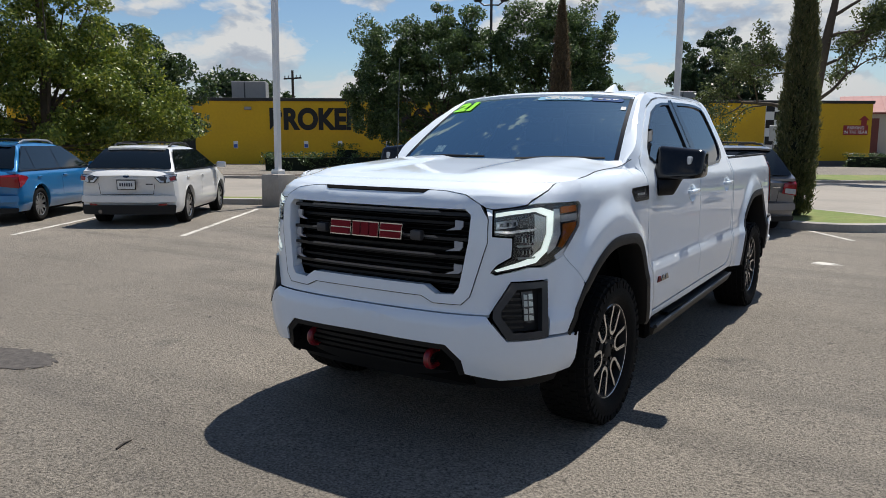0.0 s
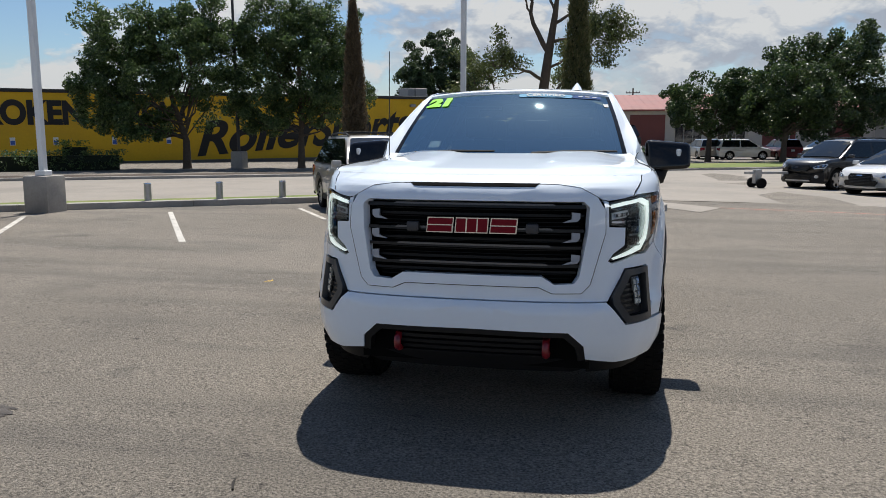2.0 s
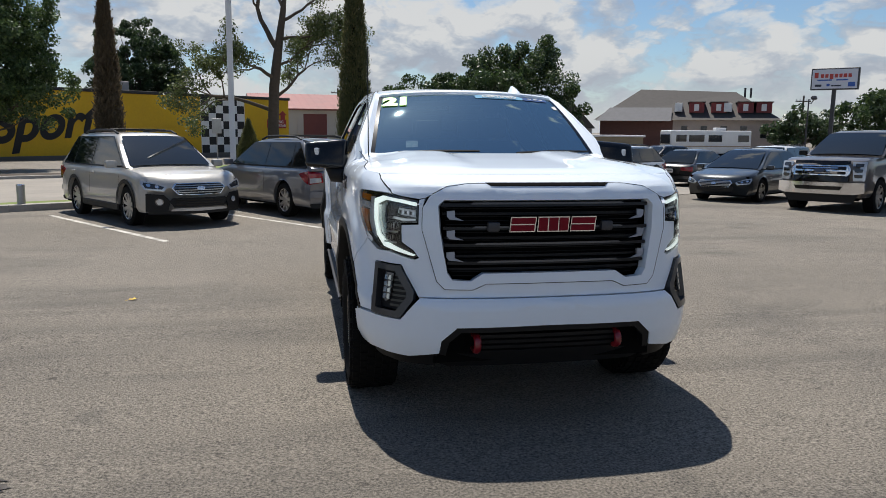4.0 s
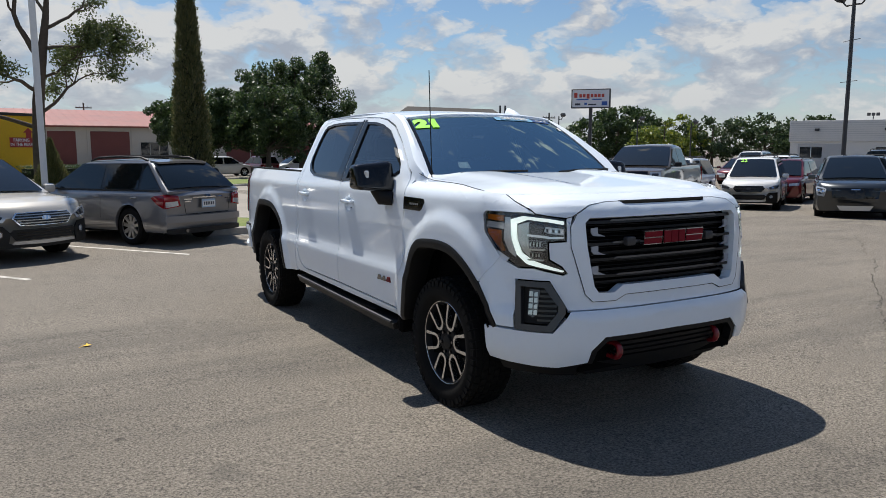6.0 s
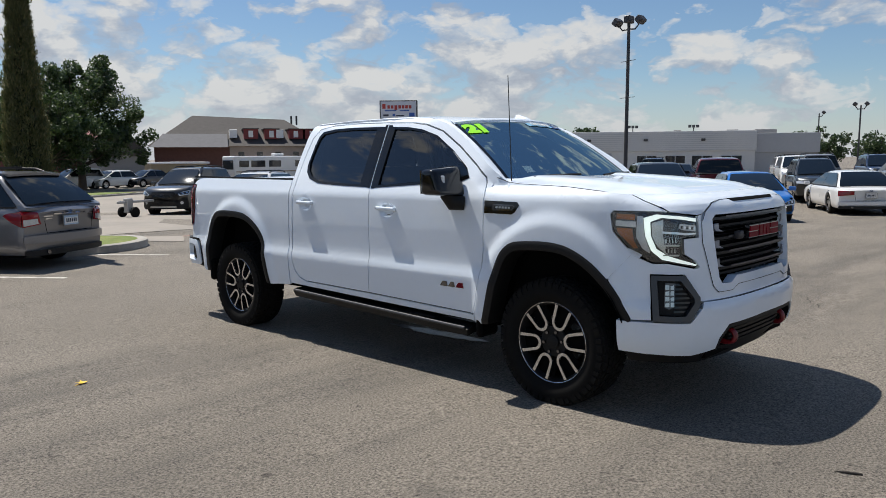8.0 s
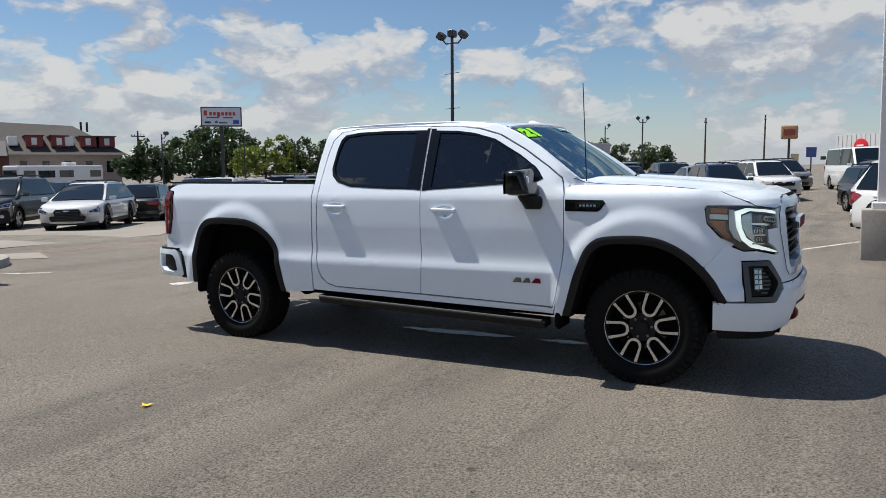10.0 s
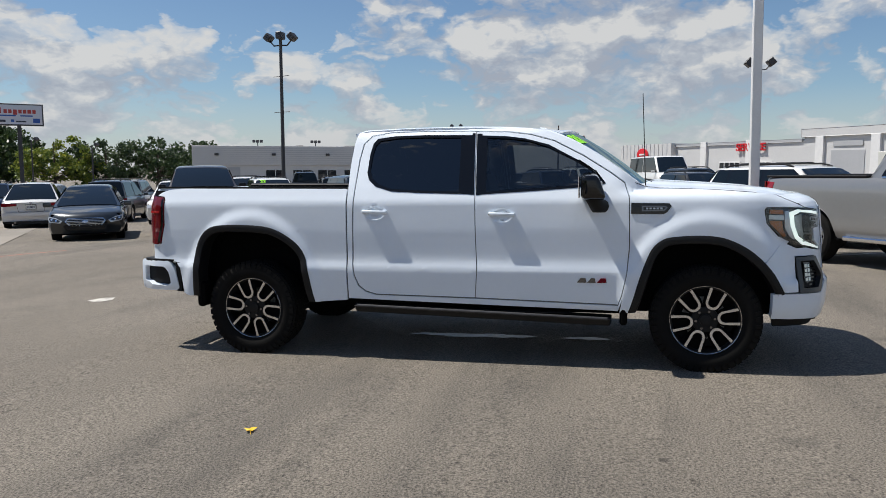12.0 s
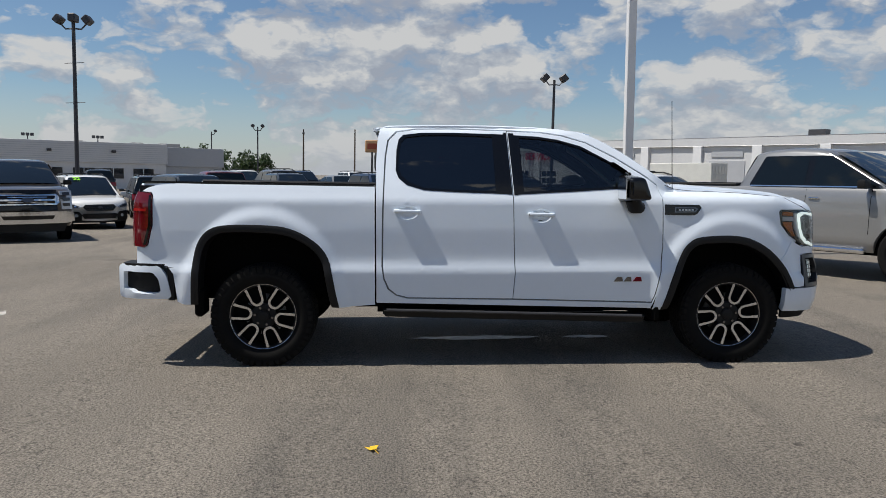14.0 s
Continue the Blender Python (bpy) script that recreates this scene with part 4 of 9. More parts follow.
def tree(name, label, x, y, height, blobs, material, leaves, size, trunk=0.2, seed=1, clump=0.55, clumps=150, first=None, lift=0.0, limbs=26, shell=0.62):
    """Tapered trunk with limbs that reach into a crown of leaf clumps. blobs: (x, y, z, rx, ry, rz) about the foot."""
    rng = np.random.default_rng(seed)
    t = thing(name, label, "tree", Matrix.Translation((x, y, fall(y) + lift)))
    vol = np.array([b[3] * b[4] * b[5] for b in blobs]) ** 0.75
    cs = []
    for b, k in zip(blobs, np.maximum(6, (clumps * vol / vol.sum()).astype(int))):
        d = rng.normal(0, 1, (k, 3))
        d /= np.linalg.norm(d, axis=1, keepdims=True)
        r = shell + (1.03 - shell) * rng.random((k, 1)) ** 0.7
        r[rng.random((k, 1)) < 0.25] *= 0.6
        cs.append(np.array(b[:3]) + d * r * np.array(b[3:]))
    cs = np.concatenate(cs)
    rad = clump * rng.uniform(0.6, 1.3, len(cs))
    bm = bmesh.new()
    fork = first if first is not None else height * 0.28
    top = np.array([np.mean([b[0] for b in blobs]), np.mean([b[1] for b in blobs]), height * 0.86])
    tube(bm, [(0, 0, -0.2), (0, 0, 0.15), (0.02, 0.01, fork * 0.6), (0.03, 0, fork)], [trunk * 1.5, trunk * 1.12, trunk * 0.95, trunk * 0.85], 10)
    tube(bm, [(0.03, 0, fork - 0.05), tuple(np.array([0, 0, fork]) * 0.5 + top * 0.5 + rng.normal(0, 0.15, 3)), tuple(top)], [trunk * 0.8, trunk * 0.45, trunk * 0.1], 8)
    for c in cs[rng.permutation(len(cs))[:limbs]]:
        s = np.array([0.03, 0, fork + rng.random() * max(0.2, (c[2] - fork)) * 0.55])
        if c[2] < s[2] + 0.1:
            s[2] = max(fork * 0.9, c[2] - 0.4)
        mid = s * 0.45 + c * 0.55 + np.array([0, 0, -0.12 * np.linalg.norm(c - s)]) + rng.normal(0, 0.12, 3)
        r = trunk * rng.uniform(0.16, 0.34)
        tube(bm, [tuple(s), tuple(mid), tuple(c)], [r, r * 0.6, r * 0.15], 6)
    part("trunk", bm, BARK, t, smooth=60)
    finish_mesh("crown", leaf_mesh("crown", rng, cs, rad, leaves, size), material, t, 0)
    return t


def conifer(name, label, x, y, height, width, material, seed, lift=0.13, taper=(0.72, 0.90, 1.0, 0.86, 0.60, 0.30, 0.13, 0.03)):
    rng = np.random.default_rng(seed)
    t = thing(name, label, "tree", Matrix.Translation((x, y, fall(y) + lift)))
    part("trunk", tubem([(0, 0, -0.1), (0, 0, height * 0.5), (0, 0, height * 0.97)], [0.12, 0.08, 0.02], 8), BARK, t)
    # Added solid cone; its dark colour stands in for shade between sprays.
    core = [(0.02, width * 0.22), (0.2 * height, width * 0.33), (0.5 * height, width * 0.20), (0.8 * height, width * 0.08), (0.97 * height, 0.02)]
    part("shade_core", lathe(core, 12, "z"), CORE_SHADE, t)
    n = 1500
    z = height * (0.02 + 0.98 * rng.random(n) ** 1.05)
    prof = np.interp(z / height, [0, 0.05, 0.2, 0.40, 0.60, 0.80, 0.92, 1.0], taper) * width / 2
    ang = rng.random(n) * 2 * np.pi
    r = prof * (0.55 + 0.45 * rng.random(n) ** 0.6)
    cs = np.stack([np.cos(ang) * r, np.sin(ang) * r, z], 1)
    count = 60000
    c = rng.integers(0, n, count)
    thin = (0.30 + 0.70 * prof[c] / prof.max())[:, None]
    p = cs[c] + rng.normal(0, 0.04, (count, 3)) * np.array([1, 1, 1.8]) * thin
    up = np.array([0, 0, 1.0]) + rng.normal(0, 0.34, (count, 3)) + np.stack([np.cos(ang[c]), np.sin(ang[c]), 0 * c], 1) * 0.35
    up /= np.linalg.norm(up, axis=1, keepdims=True)
    side = np.cross(up, rng.normal(0, 1, (count, 3)))
    side /= np.linalg.norm(side, axis=1, keepdims=True)
    s = rng.uniform(0.025, 0.075, (count, 1)) * (0.5 + 0.5 * thin)
    q = np.stack([p - side * s * 0.22, p + side * s * 0.22, p + up * s * 1.3], 1).reshape(-1, 3)
    me = bpy.data.meshes.new("crown")
    me.from_pydata(q.tolist(), [], np.arange(count * 3).reshape(-1, 3).tolist())
    finish_mesh("crown", me, material, t, 0)
    return t


def hedge(label, a, b, width, height, material, seed, lift=0.0):
    rng = np.random.default_rng(seed)
    a, b = Vector(a), Vector(b)
    d, m = b - a, (a + b) / 2
    t = thing("hedge", label, "hedge", Matrix.Translation((m.x, m.y, fall(m.y) + lift)) @ Matrix.Rotation(math.atan2(d.y, d.x), 4, "Z"))
    n = int(d.length * 26)
    u = rng.uniform(-0.5, 0.5, (n, 3)) * np.array([d.length, width, height])
    f = rng.integers(0, 3, n)
    u[f == 0, 2] = height * 0.46
    u[f == 1, 1] = -width * 0.46
    u[:, 2] += height / 2
    finish_mesh("foliage", leaf_mesh("foliage", rng, u, np.full(n, 0.24), n * 16, 0.06), material, t, 0)
    # Added solid block, coloured as the shade inside the hedge.
    part("hedge_shade_core", boxm(-d.length / 2 + 0.2, d.length / 2 - 0.2, -width * 0.3, width * 0.3, 0, height * 0.8), CORE_SHADE, t)
    return t


# pear trees in front of the hall
tree("pear_tree", "full dark green ornamental pear tree with drooping low boughs", -22.0, 31.6, 9.6, ((-2.6, -1.4, 4.6, 3.0, 2.8, 3.0), (0.6, 0.4, 5.4, 2.8, 2.6, 3.2), (-0.8, 0.0, 7.3, 1.9, 1.9, 2.2), (-2.4, -1.4, 2.4, 2.4, 1.9, 0.8), (-3.6, -2.0, 4.0, 2.0, 1.9, 2.2), (-2.9, -1.5, 7.0, 2.3, 2.1, 2.2), (0.8, 0.5, 8.0, 2.0, 1.9, 1.9)), PEAR, 76000, 0.080, 0.22, 3, 0.52, 350, 1.6, shell=0.50)
tree("pear_tree", "tall dark green ornamental pear tree beside the lamp", -16.2, 34.0, 9.9, ((-2.0, -0.6, 5.0, 2.4, 2.4, 3.1), (0.6, 0.1, 6.0, 2.4, 2.4, 3.6), (1.9, 0.9, 4.6, 2.2, 2.2, 2.6), (-0.4, 0, 8.2, 1.4, 1.4, 1.6), (-1.6, -0.9, 2.9, 2.0, 1.8, 0.9), (-2.2, -0.8, 7.4, 1.9, 1.9, 2.0), (1.7, 0.8, 7.4, 1.8, 1.8, 1.9)), PEAR, 76000, 0.080, 0.2, 5, 0.52, 350, 1.7, shell=0.50)
# broad bright tree at the end of the row
BROAD = [(r * 0.489 - d * 0.872, r * 0.872 + d * 0.489, z, w, w, h) for r, d, z, w, h in ((0.0, 0.0, 3.0, 2.8, 2.0), (2.2, 0.3, 2.5, 2.4, 1.5), (3.5, 0.2, 2.1, 1.4, 0.9), (-2.2, 0.4, 3.0, 2.6, 2.2), (1.5, 0.2, 4.2, 2.0, 1.5), (-0.6, 0.3, 4.9, 2.3, 1.7), (0.7, 0.0, 6.2, 1.5, 1.2), (1.6, 0.5, 1.4, 2.4, 0.8), (-2.8, 0.6, 4.5, 1.6, 1.2), (-3.8, 0.8, 2.2, 2.2, 1.6))]
tree("broad_tree", "broad bright green tree with yellowing leaves behind the blue hatchback", -20.9, 7.3, 7.8, BROAD, LIGHT_LEAF, 110000, 0.058, 0.25, 8, 0.50, 420, 1.2, shell=0.45)
tree("shade_tree", "dark leafy tree behind the bright one", -29.1, 15.6, 7.0, ((0, 0, 4.4, 2.6, 2.6, 2.6), (1.4, 1.6, 3.6, 1.8, 1.8, 2.0)), OAK, 22000, 0.10, 0.22, 9, 0.6, 120, 1.5)
tree("far_tree", "distant green tree above the hall's roof", -54.0, 44.5, 9.2, ((0, 0, 6.2, 3.2, 3.2, 2.4), (3.0, 1.6, 5.2, 1.8, 1.8, 1.5)), FAR_LEAF, 6000, 0.22, 0.3, 11, 0.8, 90)
tree("far_tree", "distant round dark tree behind the hall's end", -17.7, 78.0, 13.2, ((0, 0, 9.2, 4.2, 4.2, 4.2), (-2.0, 0, 7.4, 3.2, 3.2, 3.0), (2.8, 0, 8.0, 2.8, 2.8, 3.4)), FAR_LEAF, 40000, 0.15, 0.35, 12, 0.7, 190)
# thin-crowned tree by the pole


def grow(bm, rng, p, d, length, r, depth, tips):
    """A crooked limb that forks; collects the ends of its twigs."""
    pts, rad = [p.copy()], [r]
    n = 5
    for k in range(n):
        d = d + rng.normal(0, 0.20, 3) + np.array([0, 0, 0.05])
        d /= np.linalg.norm(d)
        p = p + d * length / n
        pts.append(p.copy())
        rad.append(r * (1 - 0.45 * (k + 1) / n))
        if depth > 0 and k >= 2 and rng.random() < 0.75:
            e = d + rng.normal(0, 0.75, 3)
            grow(bm, rng, p.copy(), e / np.linalg.norm(e), length * rng.uniform(0.45, 0.7), rad[-1] * 0.6, depth - 1, tips)
        if depth <= 1 and k >= 2:
            tips.append(p.copy())
    tube(bm, [tuple(q) for q in pts], rad, 7 if r > 0.08 else 5)
    if depth > 0:
        for _ in range(2):
            e = d + rng.normal(0, 0.5, 3)
            grow(bm, rng, p.copy(), e / np.linalg.norm(e), length * rng.uniform(0.5, 0.75), rad[-1] * 0.75, depth - 1, tips)


def thin_tree(x, y):
    rng = np.random.default_rng(17)
    t = thing("thin_tree", "tall thin-crowned tree with bare crooked limbs", "tree", Matrix.Translation((x, y, fall(y))))
    bm = bmesh.new()
    lead = [(0, 0, -0.2), (0.02, 0, 0.3), (0.0, 0, 2.2), (0.10, 0.05, 4.2), (0.28, 0, 5.6), (0.42, 0.05, 6.6), (0.62, 0, 7.9), (0.80, 0, 9.6)]
    tube(bm, lead, [0.50, 0.34, 0.28, 0.26, 0.23, 0.20, 0.15, 0.06], 12)
    tips = []
    for z, d, length, r, depth in ((3.0, (-0.9, 0.1, 0.30), 3.2, 0.11, 2), (3.6, (0.9, 0.2, 0.35), 2.2, 0.09, 2), (4.6, (-0.8, -0.3, 0.5), 2.6, 0.10, 2), (6.0, (-0.55, 0.1, 0.85), 2.8, 0.15, 3), (6.5, (0.95, -0.1, -0.10), 2.2, 0.10, 2), (5.2, (0.8, 0.4, 0.35), 2.0, 0.08, 2), (7.4, (0.7, 0.2, 0.6), 2.0, 0.09, 2), (8.0, (-0.5, 0.2, 0.8), 1.8, 0.08, 2)):
        e = np.array(d)
        grow(bm, rng, np.array((float(np.interp(z, [q[2] for q in lead], [q[0] for q in lead])), 0.0, z)), e / np.linalg.norm(e), length, r, depth, tips)
    part("trunk", bm, BARK, t, smooth=60)
    cs = np.array([q for q in tips if q[2] < 8.2 or rng.random() < 0.35])
    finish_mesh("crown", leaf_mesh("crown", rng, cs, rng.uniform(0.25, 0.6, len(cs)), 22000, 0.068), PALE_LEAF, t, 0)


thin_tree(-2.5, 33.0)
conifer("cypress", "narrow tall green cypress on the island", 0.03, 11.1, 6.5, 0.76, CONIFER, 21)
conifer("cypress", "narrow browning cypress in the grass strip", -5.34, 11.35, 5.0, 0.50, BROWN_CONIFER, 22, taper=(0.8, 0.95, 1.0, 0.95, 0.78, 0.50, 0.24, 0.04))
conifer("young_conifer", "small young green conifer by the island", -2.6, 14.9, 1.9, 0.9, CONIFER, 23)
# round crowns on the right
tree("round_tree", "dense round dark green tree above parked cars", 8.6, 54.0, 6.9, ((0, 0, 4.3, 3.9, 3.4, 2.3), (2.4, 0, 4.5, 2.6, 2.6, 2.2)), OAK, 28000, 0.11, 0.22, 31, 0.6, 170, 1.7)
tree("round_tree", "dense round dark green tree beside another", 13.4, 51.5, 7.0, ((0, 0, 4.4, 3.7, 3.2, 2.5), (-2.1, 0.6, 4.4, 2.7, 2.6, 2.4), (1.8, 0.5, 3.8, 2.6, 2.6, 2.3)), OAK, 30000, 0.11, 0.22, 32, 0.6, 170, 1.6)
tree("tall_tree", "tall spreading dark green tree behind round ones", 18.3, 58.0, 10.6, ((0, 0, 6.4, 4.7, 4.2, 3.8), (-2.6, 0, 6.8, 3.3, 3.2, 2.8), (2.9, 0, 5.0, 3.3, 3.2, 3.2), (0.5, 0, 8.8, 2.8, 2.6, 1.7), (-3.6, -1.0, 4.2, 3.0, 2.8, 2.4)), OAK, 40000, 0.125, 0.3, 33, 0.75, 190, 1.8)
tree("domed_tree", "wide domed dark tree behind the dealer sign", 72.0, 77.0, 8.6, ((0, 0, 4.6, 6.6, 6.0, 3.6),), OAK, 11000, 0.26, 0.4, 34, 0.9, 190, 1.2, shell=0.75)
for k, (x, y, h, w) in enumerate(((64, 60, 6.4, 4.6), (70, 58, 6.6, 4.4), (77, 56, 6.8, 4.8), (84, 54, 6.2, 4.2), (52, 66, 5.6, 3.6), (116, 33, 6.5, 5.2), (124, 27, 5.6, 4.4), (110, 40, 5.4, 4.6), (56, 92, 7.0, 4.6), (62, 98, 7.5, 5.0), (48, 96, 6.2, 4.4), (90, 62, 6.0, 4.5))):
    tree("far_tree", "distant green tree along the lot's edge", x, y, h, ((0, 0, h * 0.58, w * 0.8, w * 0.8, h * 0.42), (w * 0.5, -w * 0.3, h * 0.45, w * 0.5, w * 0.5, h * 0.32), (-w * 0.45, w * 0.3, h * 0.5, w * 0.5, w * 0.5, h * 0.3)), FAR_LEAF if k else LIGHT_LEAF, 4200, 0.22, 0.2, 40 + k, 0.7, 80, h * 0.2)
hedge("clipped dark green hedge in front of the hall", (-29.9, 24.8), (-24.1, 28.9), 1.1, 0.95, PEAR, 51)
hedge("clipped green hedge beyond the island", (1.4, 46.5), (6.2, 50.2), 1.4, 1.05, PEAR, 52)
hedge("low green hedge by the hall's end", (-3.5, 62.0), (4.0, 62.5), 1.2, 1.0, PEAR, 53)
hedge("small green shrub beside the hedge", (-27.2, 27.9), (-25.9, 28.8), 1.0, 1.5, LIGHT_LEAF, 54)

# ---- vehicles ----
PAINTS = {}


def smooth_step(t):
    t = max(0.0, min(1.0, t))
    return t * t * (3 - 2 * t)


def paint(name, color, metal=0.0, rough=0.35):
    if name not in PAINTS:
        PAINTS[name] = mat(name, color, rough, metal, 0.03, 2.0, coat=1.0)
    return PAINTS[name]


WHEELS = {}


def wheel_meshes(r, rim_r, width, spokes, dark):
    """Tyre, rim dish and spokes of one size, shared by all wheels of that size. The axle is x, the outer face at +x."""
    key = (r, rim_r, width, spokes, dark)
    if key in WHEELS:
        return WHEELS[key]
    h = width / 2
    tyre = lathe([(-h * 0.75, rim_r), (-h, rim_r + 0.03), (-h, r - 0.035), (-h * 0.8, r), (h * 0.8, r), (h, r - 0.035), (h, rim_r + 0.03), (h * 0.82, rim_r)], 36)
    rim = lathe([(h * 0.82, rim_r), (h * 0.80, rim_r * 0.93), (h * 0.30, rim_r * 0.86), (h * 0.22, 0.0)], 28)
    sp = bmesh.new()
    for k in range(spokes):
        a = 2 * math.pi * k / spokes
        s = bmesh.new()
        w0, w1 = rim_r * (0.85 / spokes + 0.02), rim_r * (1.25 / spokes + 0.015)
        vs = [s.verts.new(p) for p in ((h * 0.62, -w0, 0.03), (h * 0.62, w0, 0.03), (h * 0.76, w1, rim_r * 0.95), (h * 0.76, -w1, rim_r * 0.95), (h * 0.3, -w0, 0.03), (h * 0.3, w0, 0.03), (h * 0.4, w1, rim_r * 0.95), (h * 0.4, -w1, rim_r * 0.95))]
        for f in ((0, 1, 2, 3), (0, 4, 5, 1), (1, 5, 6, 2), (3, 2, 6, 7), (0, 3, 7, 4)):
            s.faces.new([vs[i] for i in f])
        bmesh.ops.rotate(s, verts=s.verts, cent=(0, 0, 0), matrix=Matrix.Rotation(a, 3, "X"))
        me = bpy.data.meshes.new("spoke")
        s.to_mesh(me)
        s.free()
        sp.from_mesh(me)
    cap = lathe([(h * 0.66, 0.0), (h * 0.66, 0.045), (h * 0.5, 0.06)], 14)
    me = bpy.data.meshes.new("cap")
    cap.to_mesh(me)
    cap.free()
    sp.from_mesh(me)
    ring = lathe([(h * 0.84, rim_r), (h * 0.86, rim_r * 0.985), (h * 0.80, rim_r * 0.94)], 36)
    me = bpy.data.meshes.new("ring")
    ring.to_mesh(me)
    ring.free()
    sp.from_mesh(me)
    bmesh.ops.recalc_face_normals(sp, faces=sp.faces)
    out = []
    for n, bm, m in (("tyre", tyre, RUBBER), ("rim", rim, UNDER), ("spoke_set", sp, GLOSS_BLACK if dark else ALLOY)):
        me = bpy.data.meshes.new(n)
        bm.to_mesh(me)
        bm.free()
        me.materials.append(m)
        me.shade_smooth()
        me.set_sharp_from_angle(angle=radians(35))
        out.append(me)
    WHEELS[key] = out
    return out


def put_wheel(parent, meshes, x, y, r, side):
    w = new("wheel", meshes[0])
    w.parent = parent
    w.matrix_basis = Matrix.Translation((x, y, r)) @ (Matrix.Rotation(math.pi, 4, "Z") if side < 0 else Matrix())
    for me in meshes[1:]:
        o = new(me.name.split(".")[0], me)
        o.parent = w
    return w


def car(name, label, category, x, y, heading, L, W, H, wb, body, style="hatch", r=0.33, belt=None, hood=None, trim=None, fo=None, glass_m=None, dark_wheels=False, spokes=5, clad=False, rails=False, plate="rear", face="grille", tag=None, sill=0.24, group="", lift=0.0, rim=None, fine=True, nose="hex", tail="red", rear=None):
    """A road car from its main sizes: lofted body with wheel arches, cabin, panes, lamps, mirrors, wheels. Local +y is forward."""
    c = thing(name, label, category, on_ground(x, y, heading - 90, lift), group)
    fo = fo if fo is not None else (L - wb) * 0.48
    y0, y1 = -wb / 2 - (L - wb - fo), wb / 2 + fo
    belt = belt or H * 0.62
    hood = hood or belt * 0.94
    hw = W / 2
    pick = style == "pickup"
    # side profile of the cabin: windscreen foot, roof front, roof rear, rear pane foot
    spec = {"sedan": (0.30, 0.055, -0.24, -0.42, True), "hatch": (0.30, 0.055, -0.37, -0.475, False), "suv": (0.27, 0.07, -0.41, -0.487, False), "pickup": (0.27, 0.10, -0.10, -0.135, True), "coupe": (0.28, 0.06, -0.22, -0.46, False), "van": (0.40, 0.27, -0.47, -0.497, False)}[style]
    mid = (y0 + y1) / 2
    yc, yf, yr, yb = (mid + L * k for k in (*spec[:2], *(rear or spec[2:4])))
    deck = belt * (0.97 if style == "sedan" else 1.0)
    tops = [(y0, deck - 0.10 if not pick else belt), (y0 + 0.10, deck - 0.015 if not pick else belt), (yb, deck if spec[4] else belt), (yb + 0.02, belt), (yc - 0.02, belt - 0.01), (yc, belt - 0.02), (y1 - 0.55, hood - 0.03), (y1 - 0.18, hood - 0.10), (y1 - 0.05, hood - 0.19), (y1, hood - 0.30)]
    ra = r + 0.065

    bow_f, bow_r = (0.34, 0.16) if not pick else (0.20, 0.05)

    def bottom(yy):
        z = sill
        for ya in (-wb / 2, wb / 2):
            d = abs(yy - ya)
            if d < ra:
                z = max(z, r + math.sqrt(ra * ra - d * d))
        if yy > y1 - 0.25:
            z = max(z, sill - 0.02)
        return z

    def half(yy):
        e0, e1 = (yy - y0) / 0.55, (y1 - yy) / 0.75
        k = 1.0
        if e1 < 1:
            k -= 0.045 * (1 - max(e1, 0)) ** 2.2
        if e0 < 1:
            k -= 0.04 * (1 - max(e0, 0)) ** 2.2
        return hw * k
    st = sorted(set([round(v, 3) for v in [y0, y0 + 0.03, y0 + 0.08, y0 + 0.16, y1, y1 - 0.02, y1 - 0.06, y1 - 0.12, y1 - 0.22] + steps(y0, y1, 0.22) + [a + ra * math.cos(t * math.pi / 14) for a in (-wb / 2, wb / 2) for t in range(15)] + [a + s * (ra + 0.006) for a in (-wb / 2, wb / 2) for s in (-1, 1)]]))
    bm = bmesh.new()
    rows = []
    for yy in st:
        T, B, w = lerp_table(tops, yy), bottom(yy), half(yy)
        end = max(0.0, 1 - min((yy - y0) / 0.08, (y1 - yy) / 0.08))
        prof = [(0.93, sill), (0.985, sill + 0.10), (1.0, 0.30 + (T - 0.3) * 0.32), (0.985, 0.3 + (T - 0.3) * 0.66), (0.965, 0.3 + (T - 0.3) * 0.86), (0.93, T - 0.03), (0.86, T), (0.45, T + 0.02), (0.0, T + 0.028)]
        row = []
        if fine:
            prof = smooth_line(prof, 2)
        for i, (a, z) in enumerate(prof):
            z = max(z, B + 0.002 * i) if i < len(prof) * 0.6 else max(z, B)
            px = w * a * (1 - 0.03 * end)
            bend = bow_f * (px / hw) ** 2.6 * smooth_step((yy - (y1 - 0.48)) / 0.48) - bow_r * (px / hw) ** 3 * smooth_step(((y0 + 0.34) - yy) / 0.34)
            row.append((px, yy - bend, z))
        rows.append(row)
    grid = {}
    for i, row in enumerate(rows):
        for s in (1, -1):
            for j, (px, py, pz) in enumerate(row):
                if s < 0 and j == len(row) - 1:
                    grid[i, s, j] = grid[i, 1, j]
                else:
                    grid[i, s, j] = bm.verts.new((s * px, py, pz))
    m = len(rows[0])
    for i in range(len(rows) - 1):
        for s in (1, -1):
            for j in range(m - 1):
                bm.faces.new((grid[i, s, j], grid[i + 1, s, j], grid[i + 1, s, j + 1], grid[i, s, j + 1]))
    for i in (0, len(rows) - 1):
        bm.faces.new([grid[i, 1, j] for j in range(m)] + [grid[i, -1, j] for j in range(m - 2, -1, -1)])
    bmesh.ops.recalc_face_normals(bm, faces=bm.faces)
    part("body", bm, body, c, smooth=44)
    part("underbody", boxm(-hw * 0.9, hw * 0.9, y0 + 0.25, y1 - 0.3, sill - 0.04, belt * 0.8), UNDER, c)
